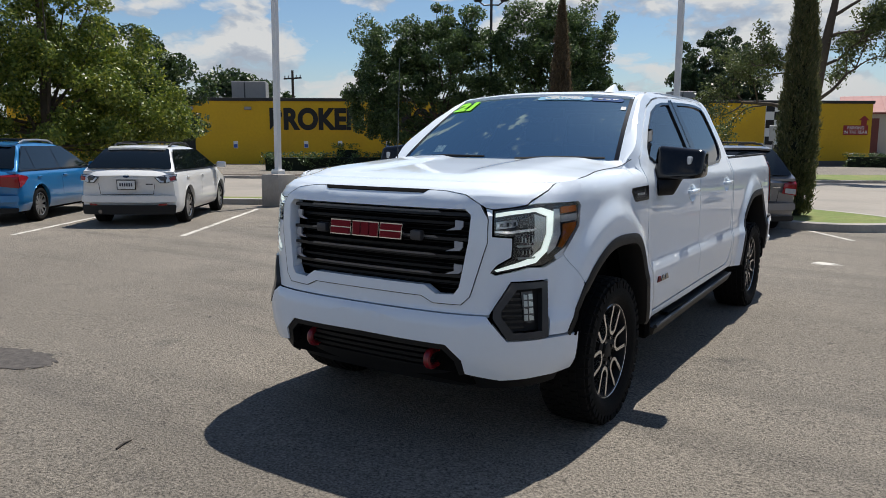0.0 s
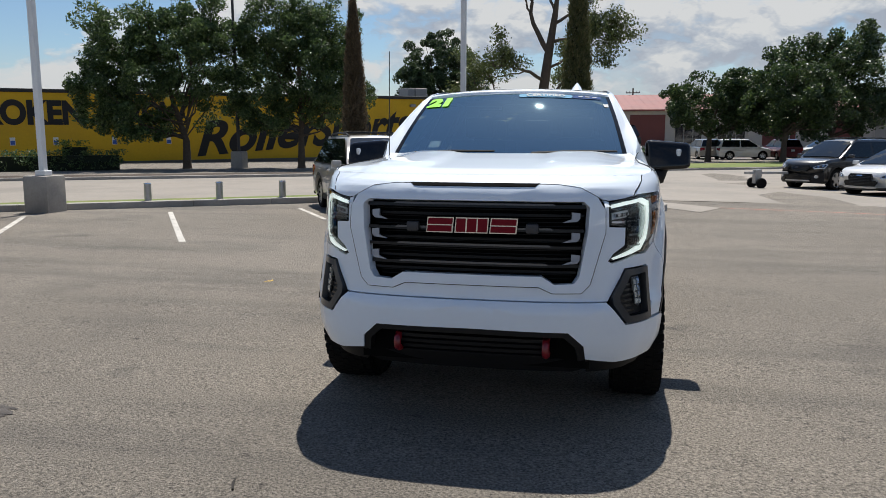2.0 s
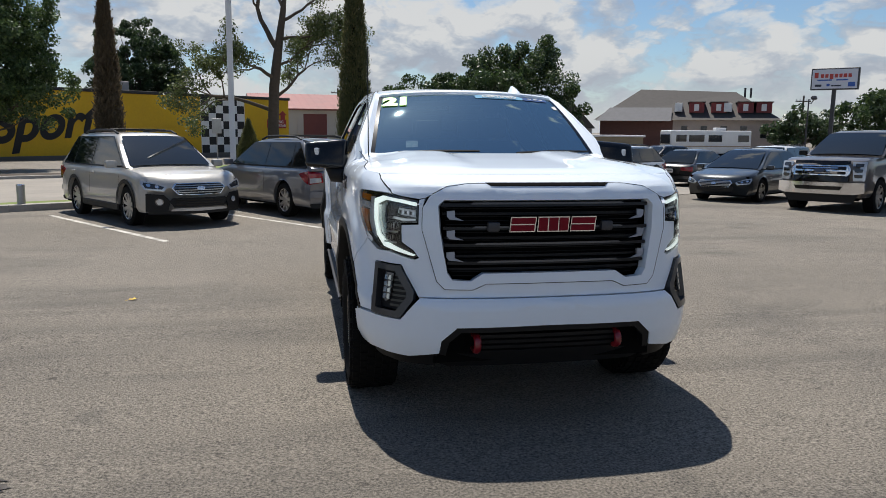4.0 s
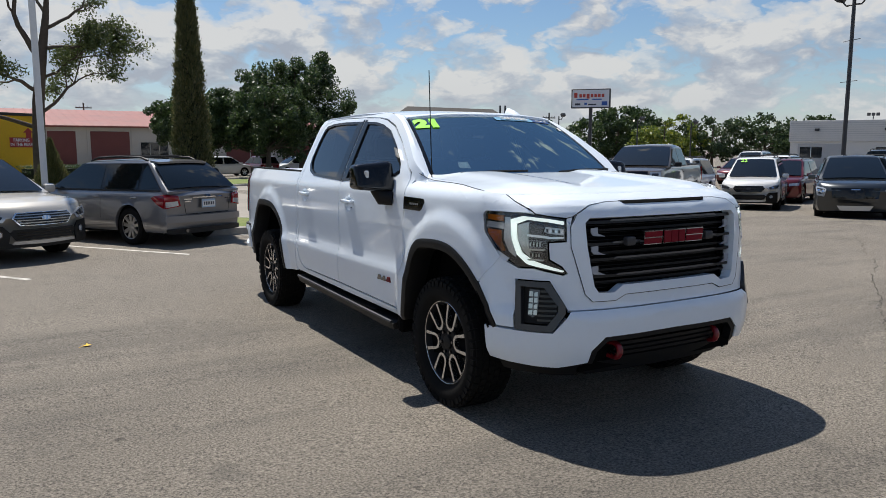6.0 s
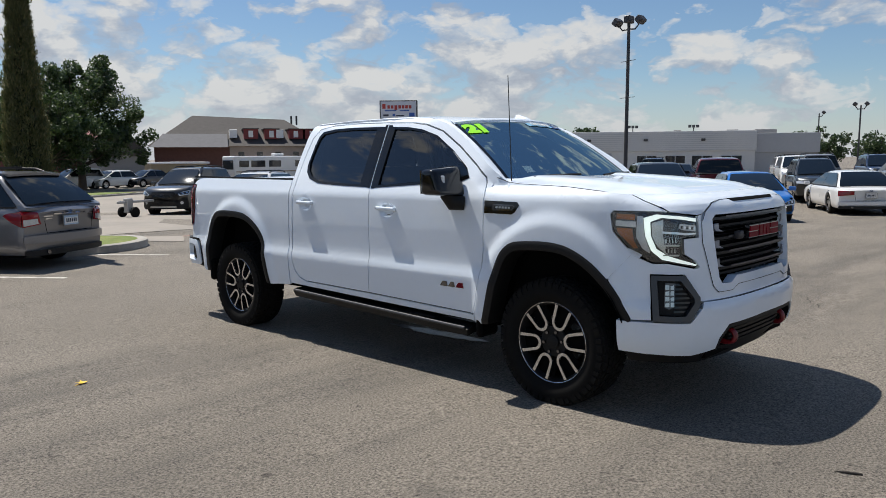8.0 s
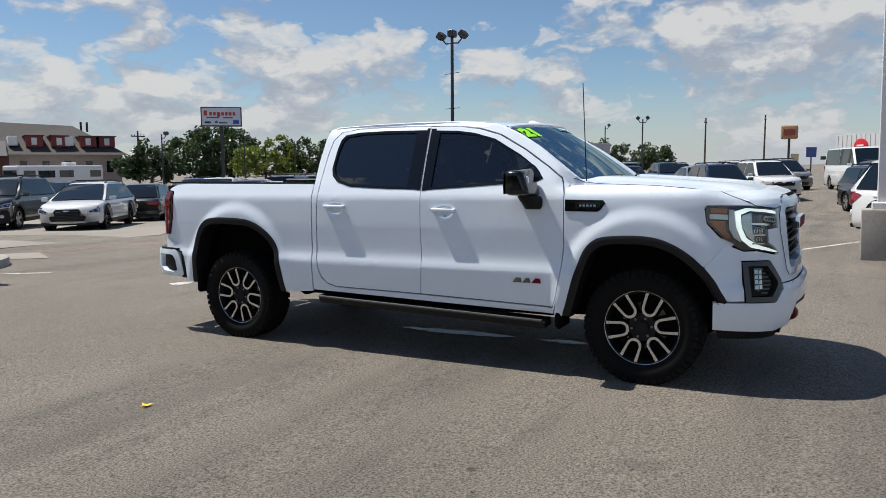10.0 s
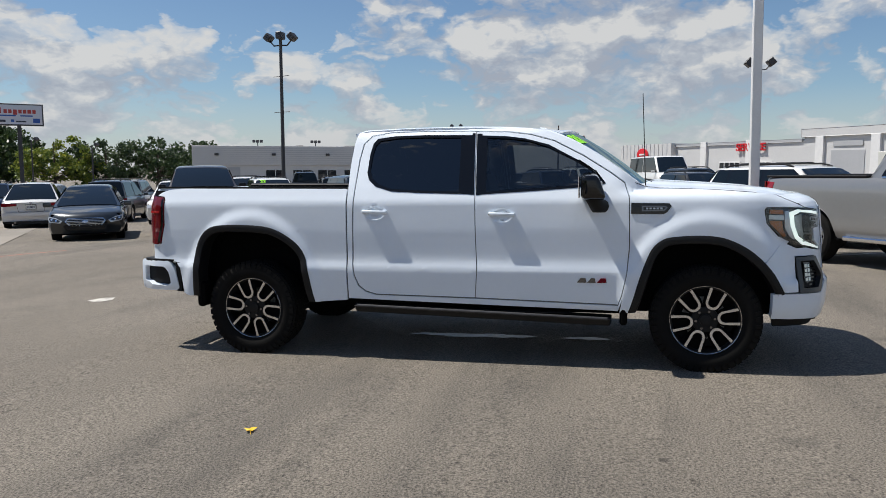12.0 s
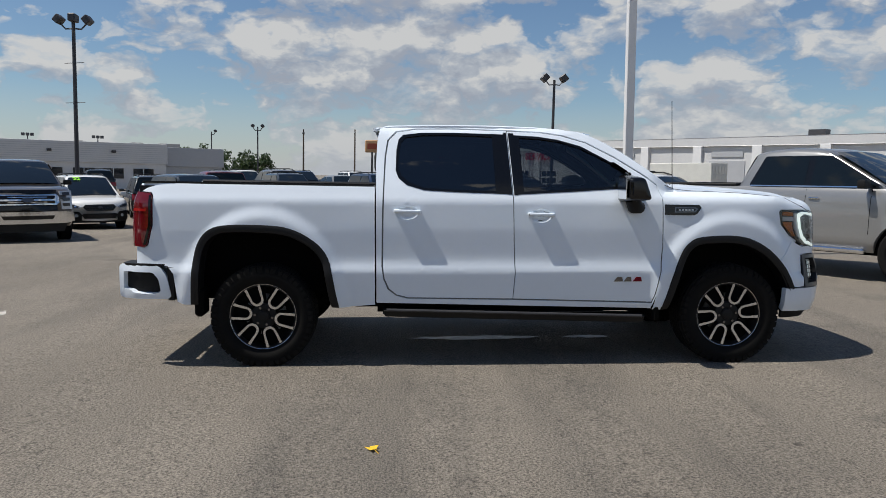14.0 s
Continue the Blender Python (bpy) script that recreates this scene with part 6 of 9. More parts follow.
    if fine and not pick and style != "van":
        # tailgate seams, chrome strip and emblem
        for s in (1, -1):
            panel("tailgate_seam", [(s * hw * (wide - 0.02), zt - 0.08), (s * hw * (wide - 0.012), zt - 0.08), (s * hw * (wide - 0.045), zt - 0.27), (s * hw * (wide - 0.055), zt - 0.27)], rear, -0.003, UNDER, c, "", 0.002)
        panel("tailgate_seam", [(-hw * (wide - 0.05), zt - 0.27), (hw * (wide - 0.05), zt - 0.27), (hw * (wide - 0.05), zt - 0.279), (-hw * (wide - 0.05), zt - 0.279)], rear, -0.003, UNDER, c, "", 0.002)
        panel("tailgate_strip", [(-0.34, zt + 0.005), (0.34, zt + 0.005), (0.34, zt + 0.028), (-0.34, zt + 0.028)], rear, -0.010, CHROME if tail == "wrap" else body, c, "", 0.012)
        panel("emblem", [(0.055 * math.cos(t * 0.6283), zt + 0.055 + 0.028 * math.sin(t * 0.6283)) for t in range(10)], rear, -0.014, DARK_CHROME, c, "", 0.008)
        if tail == "wrap":
            for u0, u1, z_ in ((-0.52, -0.36, -0.02), (-0.50, -0.38, -0.06), (0.40, 0.54, -0.03)):
                panel("script_bar", [(u0, zt + z_), (u1, zt + z_), (u1, zt + z_ + 0.018), (u0, zt + z_ + 0.018)], rear, -0.006, CHROME, c, "", 0.004)
        elif tail == "clear":
            panel("script_bar", [(0.34, zt - 0.10), (0.46, zt - 0.10), (0.46, zt - 0.08), (0.34, zt - 0.08)], rear, -0.006, DARK_STEEL, c, "", 0.004)
        # painted bumper ledge over dark lower trim
        panel("bumper_ledge", [(-hw * 0.955, zt - 0.30), (hw * 0.955, zt - 0.30), (hw * 0.965, zt - 0.42), (-hw * 0.965, zt - 0.42)], rear, -0.022, body, c, "", 0.04, du=0.08, r_=0.03)
    if plate in ("rear", "both"):
        pz = zt - (0.10 if style != "pickup" else 0.35)
        panel("plate_frame", [(-0.168, pz - 0.088), (0.168, pz - 0.088), (0.168, pz + 0.088), (-0.168, pz + 0.088)], rear, -0.010, GLOSS_BLACK if plate == "rear" else body, c, "", 0.01)
        p = panel("number_plate", [(-0.152, pz - 0.075), (0.152, pz - 0.075), (0.152, pz + 0.075), (-0.152, pz + 0.075)], rear, -0.016, PLATE_BLUE if plate == "both" else WHITE_INK, c, "", 0.004)
        if plate == "both":
            panel("plate_field", [(-0.14, pz - 0.055), (0.14, pz - 0.055), (0.14, pz + 0.045), (-0.14, pz + 0.045)], rear, -0.019, WHITE_INK, p, "", 0.002)
        for k in range(6 if fine else 1):
            panel("plate_bar", [(-0.115 + k * 0.04, pz - 0.03), (-0.09 + k * 0.04, pz - 0.03), (-0.09 + k * 0.04, pz + 0.03), (-0.115 + k * 0.04, pz + 0.03)], rear, -0.022, BAR_INK, p, "", 0.002)
    panel("rear_bumper", [(-hw * 0.93, sill - 0.02), (hw * 0.93, sill - 0.02), (hw * 0.955, sill + (0.15 if pick or tail == "clear" else 0.07)), (-hw * 0.955, sill + (0.15 if pick or tail == "clear" else 0.07))], rear, -0.012 if not pick else -0.10, CHROME if pick and face == "chrome" else BLACK_PLASTIC, c, "", 0.05, du=0.12, r_=0.03)
    if fine and style in ("hatch", "suv", "sedan", "coupe"):
        part("exhaust", tubem([(-hw * 0.55, y0 + 0.2, sill + 0.03), (-hw * 0.55, y0 - 0.01, sill + 0.03)], 0.035, 10), DARK_CHROME, c)
    if style in ("hatch", "suv") and fine:
        b_ = shaped(round_corners([(-xr * 0.94, 0), (xr * 0.94, 0), (xr * 0.90, 0.24), (-xr * 0.90, 0.24)], 0.05, 3), lambda u, v: (u, yr + 0.10 - v, zr + 0.004 - v * 0.16 - 0.02 * (u / xr) ** 2), du=0.3, dv=0.1)
        part("roof_spoiler", thicken(face_out(b_, (0, 0, belt)), 0.035), body, c)
        part("wiper", tubem([(0.02, yb - 0.0 + (yr - yb) * 0.12 - 0.03, belt + 0.06), (0.42, yb + (yr - yb) * 0.18 - 0.03, belt + 0.08)], 0.009, 5), BLACK_PLASTIC, c)
    if pick:
        for s in (1, -1):
            part("bed_rail", boxm(min(s * hw * 0.80, s * hw * 0.93), max(s * hw * 0.80, s * hw * 0.93), y0 + 0.05, yb - 0.05, belt, belt + 0.035, 0.01), BLACK_PLASTIC, c)
            part("running_board", boxm(min(s * hw * 0.86, s * hw * 1.02), max(s * hw * 0.86, s * hw * 1.02), -wb / 2 + 0.65, wb / 2 - 0.6, sill - 0.02, sill + 0.05, 0.02), trim or BLACK_PLASTIC, c)
        # Near-black sheet at rail height stands in for the shaded open bed.
        part("bed_shade_sheet", boxm(-hw * 0.8, hw * 0.8, y0 + 0.06, yb - 0.1, belt + 0.028, belt + 0.034), UNDER, c)
    if rails:
        for s in (1, -1):
            part("roof_rail", tubem([(s * xr * 0.88, yr + 0.18, zr - 0.02), (s * xr * 0.89, yr + 0.36, zr + 0.035), (s * xr * 0.89, (yr + yf) / 2, zr + 0.055), (s * xr * 0.89, yf - 0.35, zr + 0.04), (s * xr * 0.88, yf - 0.12, zr - 0.02)], 0.021, 8), BLACK_PLASTIC if rails != "silver" else ALLOY, c)
        for ya in (yr + 0.65, yf - 0.6):
            part("cross_bar", tubem([(-xr * 0.86, ya, zr + 0.065), (xr * 0.86, ya, zr + 0.065)], 0.017, 6), BLACK_PLASTIC, c)
    if clad:
        for s in (1, -1):
            for ya in (-wb / 2, wb / 2):
                bm = bmesh.new()
                a = []
                for t in range(15):
                    th = math.pi * t / 14
                    a.append([bm.verts.new((s * (half(ya + rr * math.cos(th)) * (1.0 if rr < ra + 0.02 else 0.995) + 0.012), ya + rr * math.cos(th), max(sill, r + rr * math.sin(th)))) for rr in (ra - 0.004, ra + 0.065)])
                for p, q in zip(a, a[1:]):
                    bm.faces.new((p[0], q[0], q[1], p[1]))
                part("arch_trim", bm, BLACK_PLASTIC, c)
            part("sill_trim", boxm(min(s * hw * 0.90, s * (hw * 0.985 + 0.014)), max(s * hw * 0.90, s * (hw * 0.985 + 0.014)), -wb / 2 + ra, wb / 2 - ra, sill - 0.03, sill + 0.10, 0.02), BLACK_PLASTIC, c)
    ws = wheel_meshes(round(r, 3), rim or round(r * 0.68, 3), 0.22 if not pick else 0.27, spokes, dark_wheels)
    for s in (1, -1):
        for ya in (-wb / 2, wb / 2):
            put_wheel(c, ws, s * (hw - 0.125), ya, r, s)
    if tag:
        me = text_mesh(tag, 0.22, 0.002, 0.006)
        ob = finish_mesh("price_marking", me, LIME_PAINT, c, 0)
        d = Vector((0, yf - yc, zr - 0.045 - belt + 0.02)).normalized()
        ob.matrix_basis = Matrix.Translation(Vector((xr * 0.55, yc, belt)) + d * (math.hypot(yf - yc, zr - belt) * 0.78) + Vector((0, 0.05, 0.045))) @ Matrix.Rotation(math.pi, 4, "Z") @ Matrix.Rotation(-math.atan2(abs(d.y), d.z), 4, "X")
    return c


WINDOW_CAR = mat("dark_car_window", (0.004, 0.0065, 0.008), 0.03, 0, spec=0.45)
SCREEN_CAR = mat("car_windscreen", (0.004, 0.0065, 0.008), 0.03, 0, spec=1.0)
WHITE_CAR = paint("white_car_paint", (0.74, 0.74, 0.73))
SILVER_CAR = paint("warm_silver_paint", (0.44, 0.42, 0.385), 0.22, 0.45)
GREY_CAR = paint("graphite_grey_paint", (0.18, 0.182, 0.195), 0.35, 0.28)
BLUE_CAR = paint("bright_blue_paint", (0.012, 0.17, 0.42), 0.25, 0.3)
LAMP_SHADE = mat("lamp_inner", (0.05, 0.052, 0.055), 0.15, 0.4, coat=0.8)
VIVID_BLUE = paint("vivid_blue_paint", (0.01, 0.16, 0.55), 0.2, 0.3)
BLACK_CAR = paint("black_car_paint", (0.010, 0.010, 0.011))
DARK_CAR = paint("charcoal_paint", (0.030, 0.036, 0.042), 0.4, 0.3)
STONE_CAR = paint("stone_grey_paint", (0.085, 0.070, 0.058), 0.35, 0.3)
RED_CAR = paint("dark_red_paint", (0.13, 0.010, 0.014), 0.3, 0.3)
NAVY_CAR = paint("navy_paint", (0.015, 0.03, 0.07), 0.3, 0.3)
LIGHT_SILVER = paint("light_silver_paint", (0.27, 0.27, 0.268), 0.45, 0.28)

# parking row
car("white_hatchback", "white sporty hatchback with a roof rack parked nose to the kerb", "car", -11.14, 4.25, 127, 4.41, 1.76, 1.46, 2.62, WHITE_CAR, "hatch", 0.325, 1.0, 0.90, dark_wheels=False, spokes=10, rails=True, tail="clear", group="cars in the parking row", rear=(-0.335, -0.468))
car("blue_hatchback", "bright blue hatchback with silver roof rails parked nose to the kerb", "car", -13.5, 2.65, 127, 4.46, 1.77, 1.50, 2.67, BLUE_CAR, "hatch", 0.325, 0.98, 0.88, spokes=10, rails="silver", group="cars in the parking row", rear=(-0.335, -0.468))
car("silver_wagon", "warm silver crossover wagon with black lower cladding, backed in", "car", -4.22, 9.14, -58, 4.82, 1.84, 1.64, 2.745, SILVER_CAR, "suv", 0.345, 1.02, 0.98, clad=True, rails=True, spokes=10, glass_m=None, sill=0.27, group="cars in the parking row", rear=(-0.365, -0.482))
car("grey_wagon", "graphite grey wagon with black roof rails parked nose to the kerb", "car", -1.47, 10.36, 119, 4.80, 1.77, 1.55, 2.67, GREY_CAR, "suv", 0.335, 0.99, 0.93, clad=False, rails=True, spokes=9, plate="both", tail="wrap", sill=0.25, group="cars in the parking row", rear=(-0.345, -0.484))
# cars across the lot
car("black_boxy_suv", "black boxy compact SUV facing the lot", "car", 8.7, 21.5, 217, 4.41, 1.76, 1.66, 2.635, BLACK_CAR, "suv", 0.35, 1.06, 1.04, clad=True, rails=True, face="black", sill=0.27)
car("white_wagon", "white all-road wagon with black wheels and dark grille", "car", 9.87, 18.86, 217.5, 4.72, 1.84, 1.47, 2.80, WHITE_CAR, "hatch", 0.35, 0.92, 0.88, clad=True, dark_wheels=True, face="black", rails=True, nose="single")
car("black_sedan", "black sedan seen from behind with chrome trim", "car", 14.81, 21.96, 37.5, 4.89, 1.84, 1.45, 2.72, BLACK_CAR, "sedan", 0.33, 0.92, 0.86, trim=CHROME)
car("charcoal_sedan", "charcoal sedan with a wide dark grille facing the lot", "car", 12.05, 13.89, 215, 5.09, 1.85, 1.49, 2.81, DARK_CAR, "sedan", 0.33, 0.93, 0.86)
car("heavy_pickup", "stone grey heavy-duty pickup with a chrome grille and bumper", "pickup truck", 13.71, 11.23, 212, 6.35, 2.03, 2.03, 4.06, STONE_CAR, "pickup", 0.42, 1.40, 1.38, face="chrome", sill=0.42, spokes=8, lift=0.0, nose="heavy")
car("white_coupe_suv", "white coupe-like SUV seen from behind", "car", 17.96, 21.13, 38.3, 4.91, 1.99, 1.68, 2.93, WHITE_CAR, "coupe", 0.38, 1.06, 1.0, clad=True)
car("white_crossover", "white crossover with black hood panel and lime price digits", "car", 19.06, 11.6, 213, 4.64, 1.82, 1.73, 2.67, WHITE_CAR, "suv", 0.36, 1.07, 1.03, clad=True, rails=True, face="black", tag="22", dark_wheels=True, sill=0.29)
car("black_electric_suv", "boxy black three-row SUV with a blank front panel", "car", 18.53, 7.81, 215, 5.01, 1.98, 1.76, 3.1, DARK_CAR, "suv", 0.38, 1.10, 1.08, clad=True, face="black", dark_wheels=True, nose="blank")
car("blue_sport_hatch", "vivid blue sport hatchback with a dark grille", "car", 18.28, 4.63, 211.5, 4.56, 1.88, 1.43, 2.70, VIVID_BLUE, "hatch", 0.33, 0.90, 0.84, face="black", dark_wheels=True, nose="wing")
car("white_old_sedan", "white full-size old sedan seen from behind", "car", 24.6, 3.6, 30, 5.39, 1.98, 1.45, 2.91, WHITE_CAR, "sedan", 0.34, 0.93, 0.88)
car("red_pickup", "dark red full-size pickup seen from behind", "pickup truck", 24.56, 8.39, 29.4, 5.81, 2.02, 1.97, 3.57, RED_CAR, "pickup", 0.40, 1.36, 1.3, sill=0.40, nose="pickup")
car("silver_pickup", "light silver crew-cab pickup with chrome mirrors beside the pole", "pickup truck", 5.2, -6.06, 212, 5.89, 2.06, 1.95, 3.745, LIGHT_SILVER, "pickup", 0.42, 1.36, 1.33, face="chrome", trim=CHROME, sill=0.42, spokes=10, nose="pickup")
car("white_crossover", "white crossover with red tail lamps behind the pole", "car", 10.9, -5.15, 216, 4.7, 1.86, 1.66, 2.7, WHITE_CAR, "suv", 0.36, 1.04, 1.0, rails=True, clad=True)
# rows further back, simpler
ROW = ((20.5, 16.5, 205, "suv", WHITE_CAR, 1.72), (23.0, 28.0, 217, "suv", NAVY_CAR, 1.7), (22.3, 20.7, 24, "suv", DARK_CAR, 1.8), (28.6, 30.0, 205, "sedan", WHITE_CAR, 1.45), (24.0, 14.0, 205, "suv", RED_CAR, 1.7), (26.5, 12.0, 25, "suv", BLACK_CAR, 1.75),
       (28.0, 17.5, 205, "suv", WHITE_CAR, 1.75), (31.6, 13.6, 205, "hatch", DARK_CAR, 1.5), (29.6, 6.4, 205, "suv", DARK_CAR, 1.75), (28.3, 2.0, 205, "suv", NAVY_CAR, 1.8), (32.0, 0.5, 205, "suv", WHITE_CAR, 1.75), (34.6, 8.0, 25, "suv", GREY_CAR, 1.75),
       (39.6, 10.6, 205, "suv", WHITE_CAR, 1.75), (38.5, 5.0, 25, "sedan", LIGHT_SILVER, 1.46), (42.0, 0.5, 205, "suv", GREY_CAR, 1.75), (30.0, -4.6, 200, "suv", DARK_CAR, 1.72), (25.0, -4.2, 200, "suv", BLACK_CAR, 1.72),
       (46.0, 8.0, 205, "suv", NAVY_CAR, 1.75), (48.0, 14.0, 205, "suv", WHITE_CAR, 1.75), (41.0, 20.0, 25, "suv", DARK_CAR, 1.75), (37.0, 26.0, 205, "suv", WHITE_CAR, 1.75),
       (32.2, 22.8, 205, "sedan", RED_CAR, 1.46), (28.0, 24.0, 25, "suv", LIGHT_SILVER, 1.7), (19.0, 33.5, 205, "hatch", BLACK_CAR, 1.5), (55.0, 5.0, 205, "suv", WHITE_CAR, 1.75), (60.0, 10.0, 205, "suv", GREY_CAR, 1.75))
NAMES = {WHITE_CAR: "white", LIGHT_SILVER: "light silver", DARK_CAR: "charcoal", RED_CAR: "dark red", BLACK_CAR: "black", NAVY_CAR: "navy blue", GREY_CAR: "graphite grey"}
KINDS = {"suv": ("parked_suv", "SUV"), "sedan": ("parked_sedan", "sedan"), "hatch": ("parked_hatchback", "hatchback")}
for x, y, a, st, m, hh in ROW:
    ln = 4.75 if st != "hatch" else 4.3
    car(KINDS[st][0], "%s %s parked in the dealer's rows" % (NAMES[m], KINDS[st][1]), "car", x, y, a, ln, 1.85, hh, 2.75, m, st, 0.36 if st == "suv" else 0.33, hh * 0.61, hh * 0.585, rails=(st == "suv"), fine=False, group="cars in the dealer's rows")
for x, y, a, st, m in ((12.2, 60.5, 10, "suv", WHITE_CAR), (15.3, 61.0, 100, "suv", RED_CAR), (18.4, 60.0, 190, "suv", WHITE_CAR), (21.6, 60.5, 200, "hatch", WHITE_CAR), (25.0, 61.0, 200, "sedan", BLACK_CAR), (9.2, 62, 100, "suv", LIGHT_SILVER)):
    car(KINDS[st][0], "%s %s parked under the far trees" % (NAMES[m], KINDS[st][1]), "car", x, y, a, 4.6, 1.85, 1.7 if st == "suv" else 1.5, 2.7, m, st, 0.35, fine=False, group="cars under the trees")
car("white_van", "white passenger van in the dealer's rows", "van", 40.0, -3.4, 195, 6.7, 2.05, 2.3, 3.9, WHITE_CAR, "van", 0.38, 1.35, 1.2, fine=False)


def motorhome():
    c = thing("motorhome", "white motorhome with dark side windows parked by the lodge", "motorhome", Matrix.Translation((42.0, 68.3, fall(68) - 0.2)) @ Matrix.Rotation(radians(2), 4, "Z"))
    part("body", boxm(-4.8, 4.8, -1.2, 1.2, 0.45, 2.95, 0.2, 3), WHITE_CAR, c)
    for x, w in ((-4.2, 1.2), (-2.4, 1.8), (-0.2, 1.6), (3.2, 1.3)):
        part("window", boxm(x - w / 2 + 0.6, x + w / 2 + 0.6, -1.22, -1.2, 1.75, 2.45, 0.0), WINDOW_DARK, c)
    part("windscreen", boxm(-4.84, -4.7, -1.0, 1.0, 1.5, 2.5, 0.03), WINDOW_DARK, c)
    part("stripe", boxm(-4.6, 4.7, -1.215, -1.2, 1.2, 1.32), mat("tan_stripe", (0.35, 0.28, 0.2), 0.5), c)
    part("roof_unit", boxm(1.0, 2.2, -0.4, 0.4, 2.95, 3.25, 0.06), WHITE_PAINT_METAL, c)
    ws = wheel_meshes(0.4, 0.25, 0.25, 6, False)
    for s in (1, -1):
        for ya in (-3.0, 2.6):
            w = put_wheel(c, ws, 0, 0, 0.4, 1)
            w.matrix_basis = Matrix.Translation((ya, s * 1.05, 0.4)) @ Matrix.Rotation(radians(90 * s), 4, "Z")


motorhome()


def tow_dolly():
    d = thing("tow_dolly", "small rusty two-wheeled trailer dolly standing on the drive", "dolly", on_ground(5.7, 20.0, 20))
    part("mast", boxm(-0.12, 0.12, -0.1, 0.1, 0.15, 0.62, 0.02), GALV, d)
    part("beam", boxm(-0.45, 1.1, -0.04, 0.04, 0.46, 0.54, 0.01), GALV, d)
    part("axle", boxm(-0.05, 0.05, -0.3, 0.3, 0.14, 0.2), DARK_STEEL, d)
    for s in (1, -1):
        part("wheel", lathe([(s * 0.22, 0.0), (s * 0.22, 0.15), (s * 0.24, 0.17), (s * 0.32, 0.17), (s * 0.34, 0.15), (s * 0.34, 0.0)], 20, "x"), RUBBER, d).matrix_basis = Matrix.Translation((0, 0, 0.17)) @ Matrix.Rotation(math.pi / 2, 4, "Z")


tow_dolly()

# ---- the white pickup ----
TRUCK_WHITE = mat("white_truck_paint", (0.765, 0.835, 0.915), 0.55, 0.0, 0.012, 3.0, coat=1.0, spec=0.25)
TINT_GLASS = glass("privacy_glass", (0.030, 0.033, 0.037), ior=1.85)
FRONT_GLASS = glass("front_side_glass", (0.32, 0.34, 0.35), ior=1.75)
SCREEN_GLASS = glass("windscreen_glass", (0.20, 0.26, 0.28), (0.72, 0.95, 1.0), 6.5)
SEAT = mat("dark_leather", (0.030, 0.028, 0.027), 0.55, 0, 0.1, 20, 0.1, 200)
DASH = mat("soft_dash", (0.035, 0.036, 0.038), 0.7, 0, 0.1, 30, 0.1, 300)
HOOK_RED = mat("red_hook_paint", (0.19, 0.006, 0.012), 0.35, 0, coat=0.4)
BADGE_RED = mat("badge_red", (0.17, 0.003, 0.012), 0.45, 0, spec=0.15)
MATTE_BLACK = mat("matte_black_trim", (0.006, 0.006, 0.0065), 0.6, 0, 0.1, 20, spec=0.3)
LAMP_DARK = mat("lamp_housing", (0.06, 0.062, 0.066), 0.2, 0.5, coat=0.8)
LED = lamp_mat("led_strip", (0.86, 0.95, 0.90), 0.55)
LAMP_BASE = mat("lamp_base", (0.014, 0.015, 0.016), 0.15, 0.3, coat=0.6)
GUIDE = mat("light_guide", (0.50, 0.54, 0.53), 0.12, 0.7, 0.2, 20, coat=0.8)
FOG_CHROME = mat("smoked_chrome", (0.20, 0.205, 0.22), 0.12, 1.0)
GRILLE_END = mat("grille_end_silver", (0.30, 0.32, 0.37), 0.35, 0.5)
GAP_SHADE = mat("panel_gap", (0.012, 0.012, 0.013), 0.9, spec=0.1)
JAMB = mat("door_jamb_shade", (0.16, 0.165, 0.17), 0.8, spec=0.2)
LENS_COVER = glass("lens_cover", (0.92, 0.93, 0.94))
GRILLE_BAR = mat("grille_bar_black", (0.010, 0.010, 0.011), 0.35, 0, spec=0.3)
GRILLE_EDGE = mat("grille_bar_edge", (0.115, 0.110, 0.108), 0.35, 0.3)
BEZEL = mat("fog_bezel_grey", (0.040, 0.041, 0.045), 0.28, 0.4, coat=0.3)
TAIL_RED = mat("deep_red_lens", (0.13, 0.004, 0.008), 0.08, 0, 0.3, 25, coat=0.6)
# Black liners and recesses, darker than plastic: deep shade is in the colour.
RECESS_BLACK = mat("wheel_liner", (0.003, 0.003, 0.003), 0.95, spec=0.1)
CERT_BLUE = mat("banner_blue", (0.22, 0.44, 0.62), 0.85, spec=0.1)
CERT_DARK = mat("banner_navy", (0.06, 0.11, 0.26), 0.85, spec=0.1)

PLAN = smooth_line([(0.0, -2.845), (0.30, -2.838), (0.55, -2.805), (0.72, -2.742), (0.83, -2.655), (0.898, -2.55), (0.942, -2.42), (0.967, -2.28), (0.988, -2.08), (1.0, -1.75), (1.0, -1.5), (1.0, -0.8), (1.0, 0.2), (1.0, 1.2), (1.0, 2.0), (0.995, 2.5), (0.985, 2.72), (0.955, 2.84), (0.88, 2.90), (0.6, 2.925), (0.0, 2.93)], 8)
PLAN_U = [0.0]
for p_, q_ in zip(PLAN, PLAN[1:]):
    PLAN_U.append(PLAN_U[-1] + math.hypot(q_[0] - p_[0], q_[1] - p_[1]))
U_FRONT = [(p[0], u) for p, u in zip(PLAN, PLAN_U) if p[1] < -2.1]
U_SIDE = [(p[1], u) for p, u in zip(PLAN, PLAN_U)]


def fx(x):
    """Way along the plan line to the front point at that half width."""
    return lerp_table(U_FRONT, x)


def fy(y):
    """Way along the plan line to the side point at that station."""
    return lerp_table(U_SIDE, y)


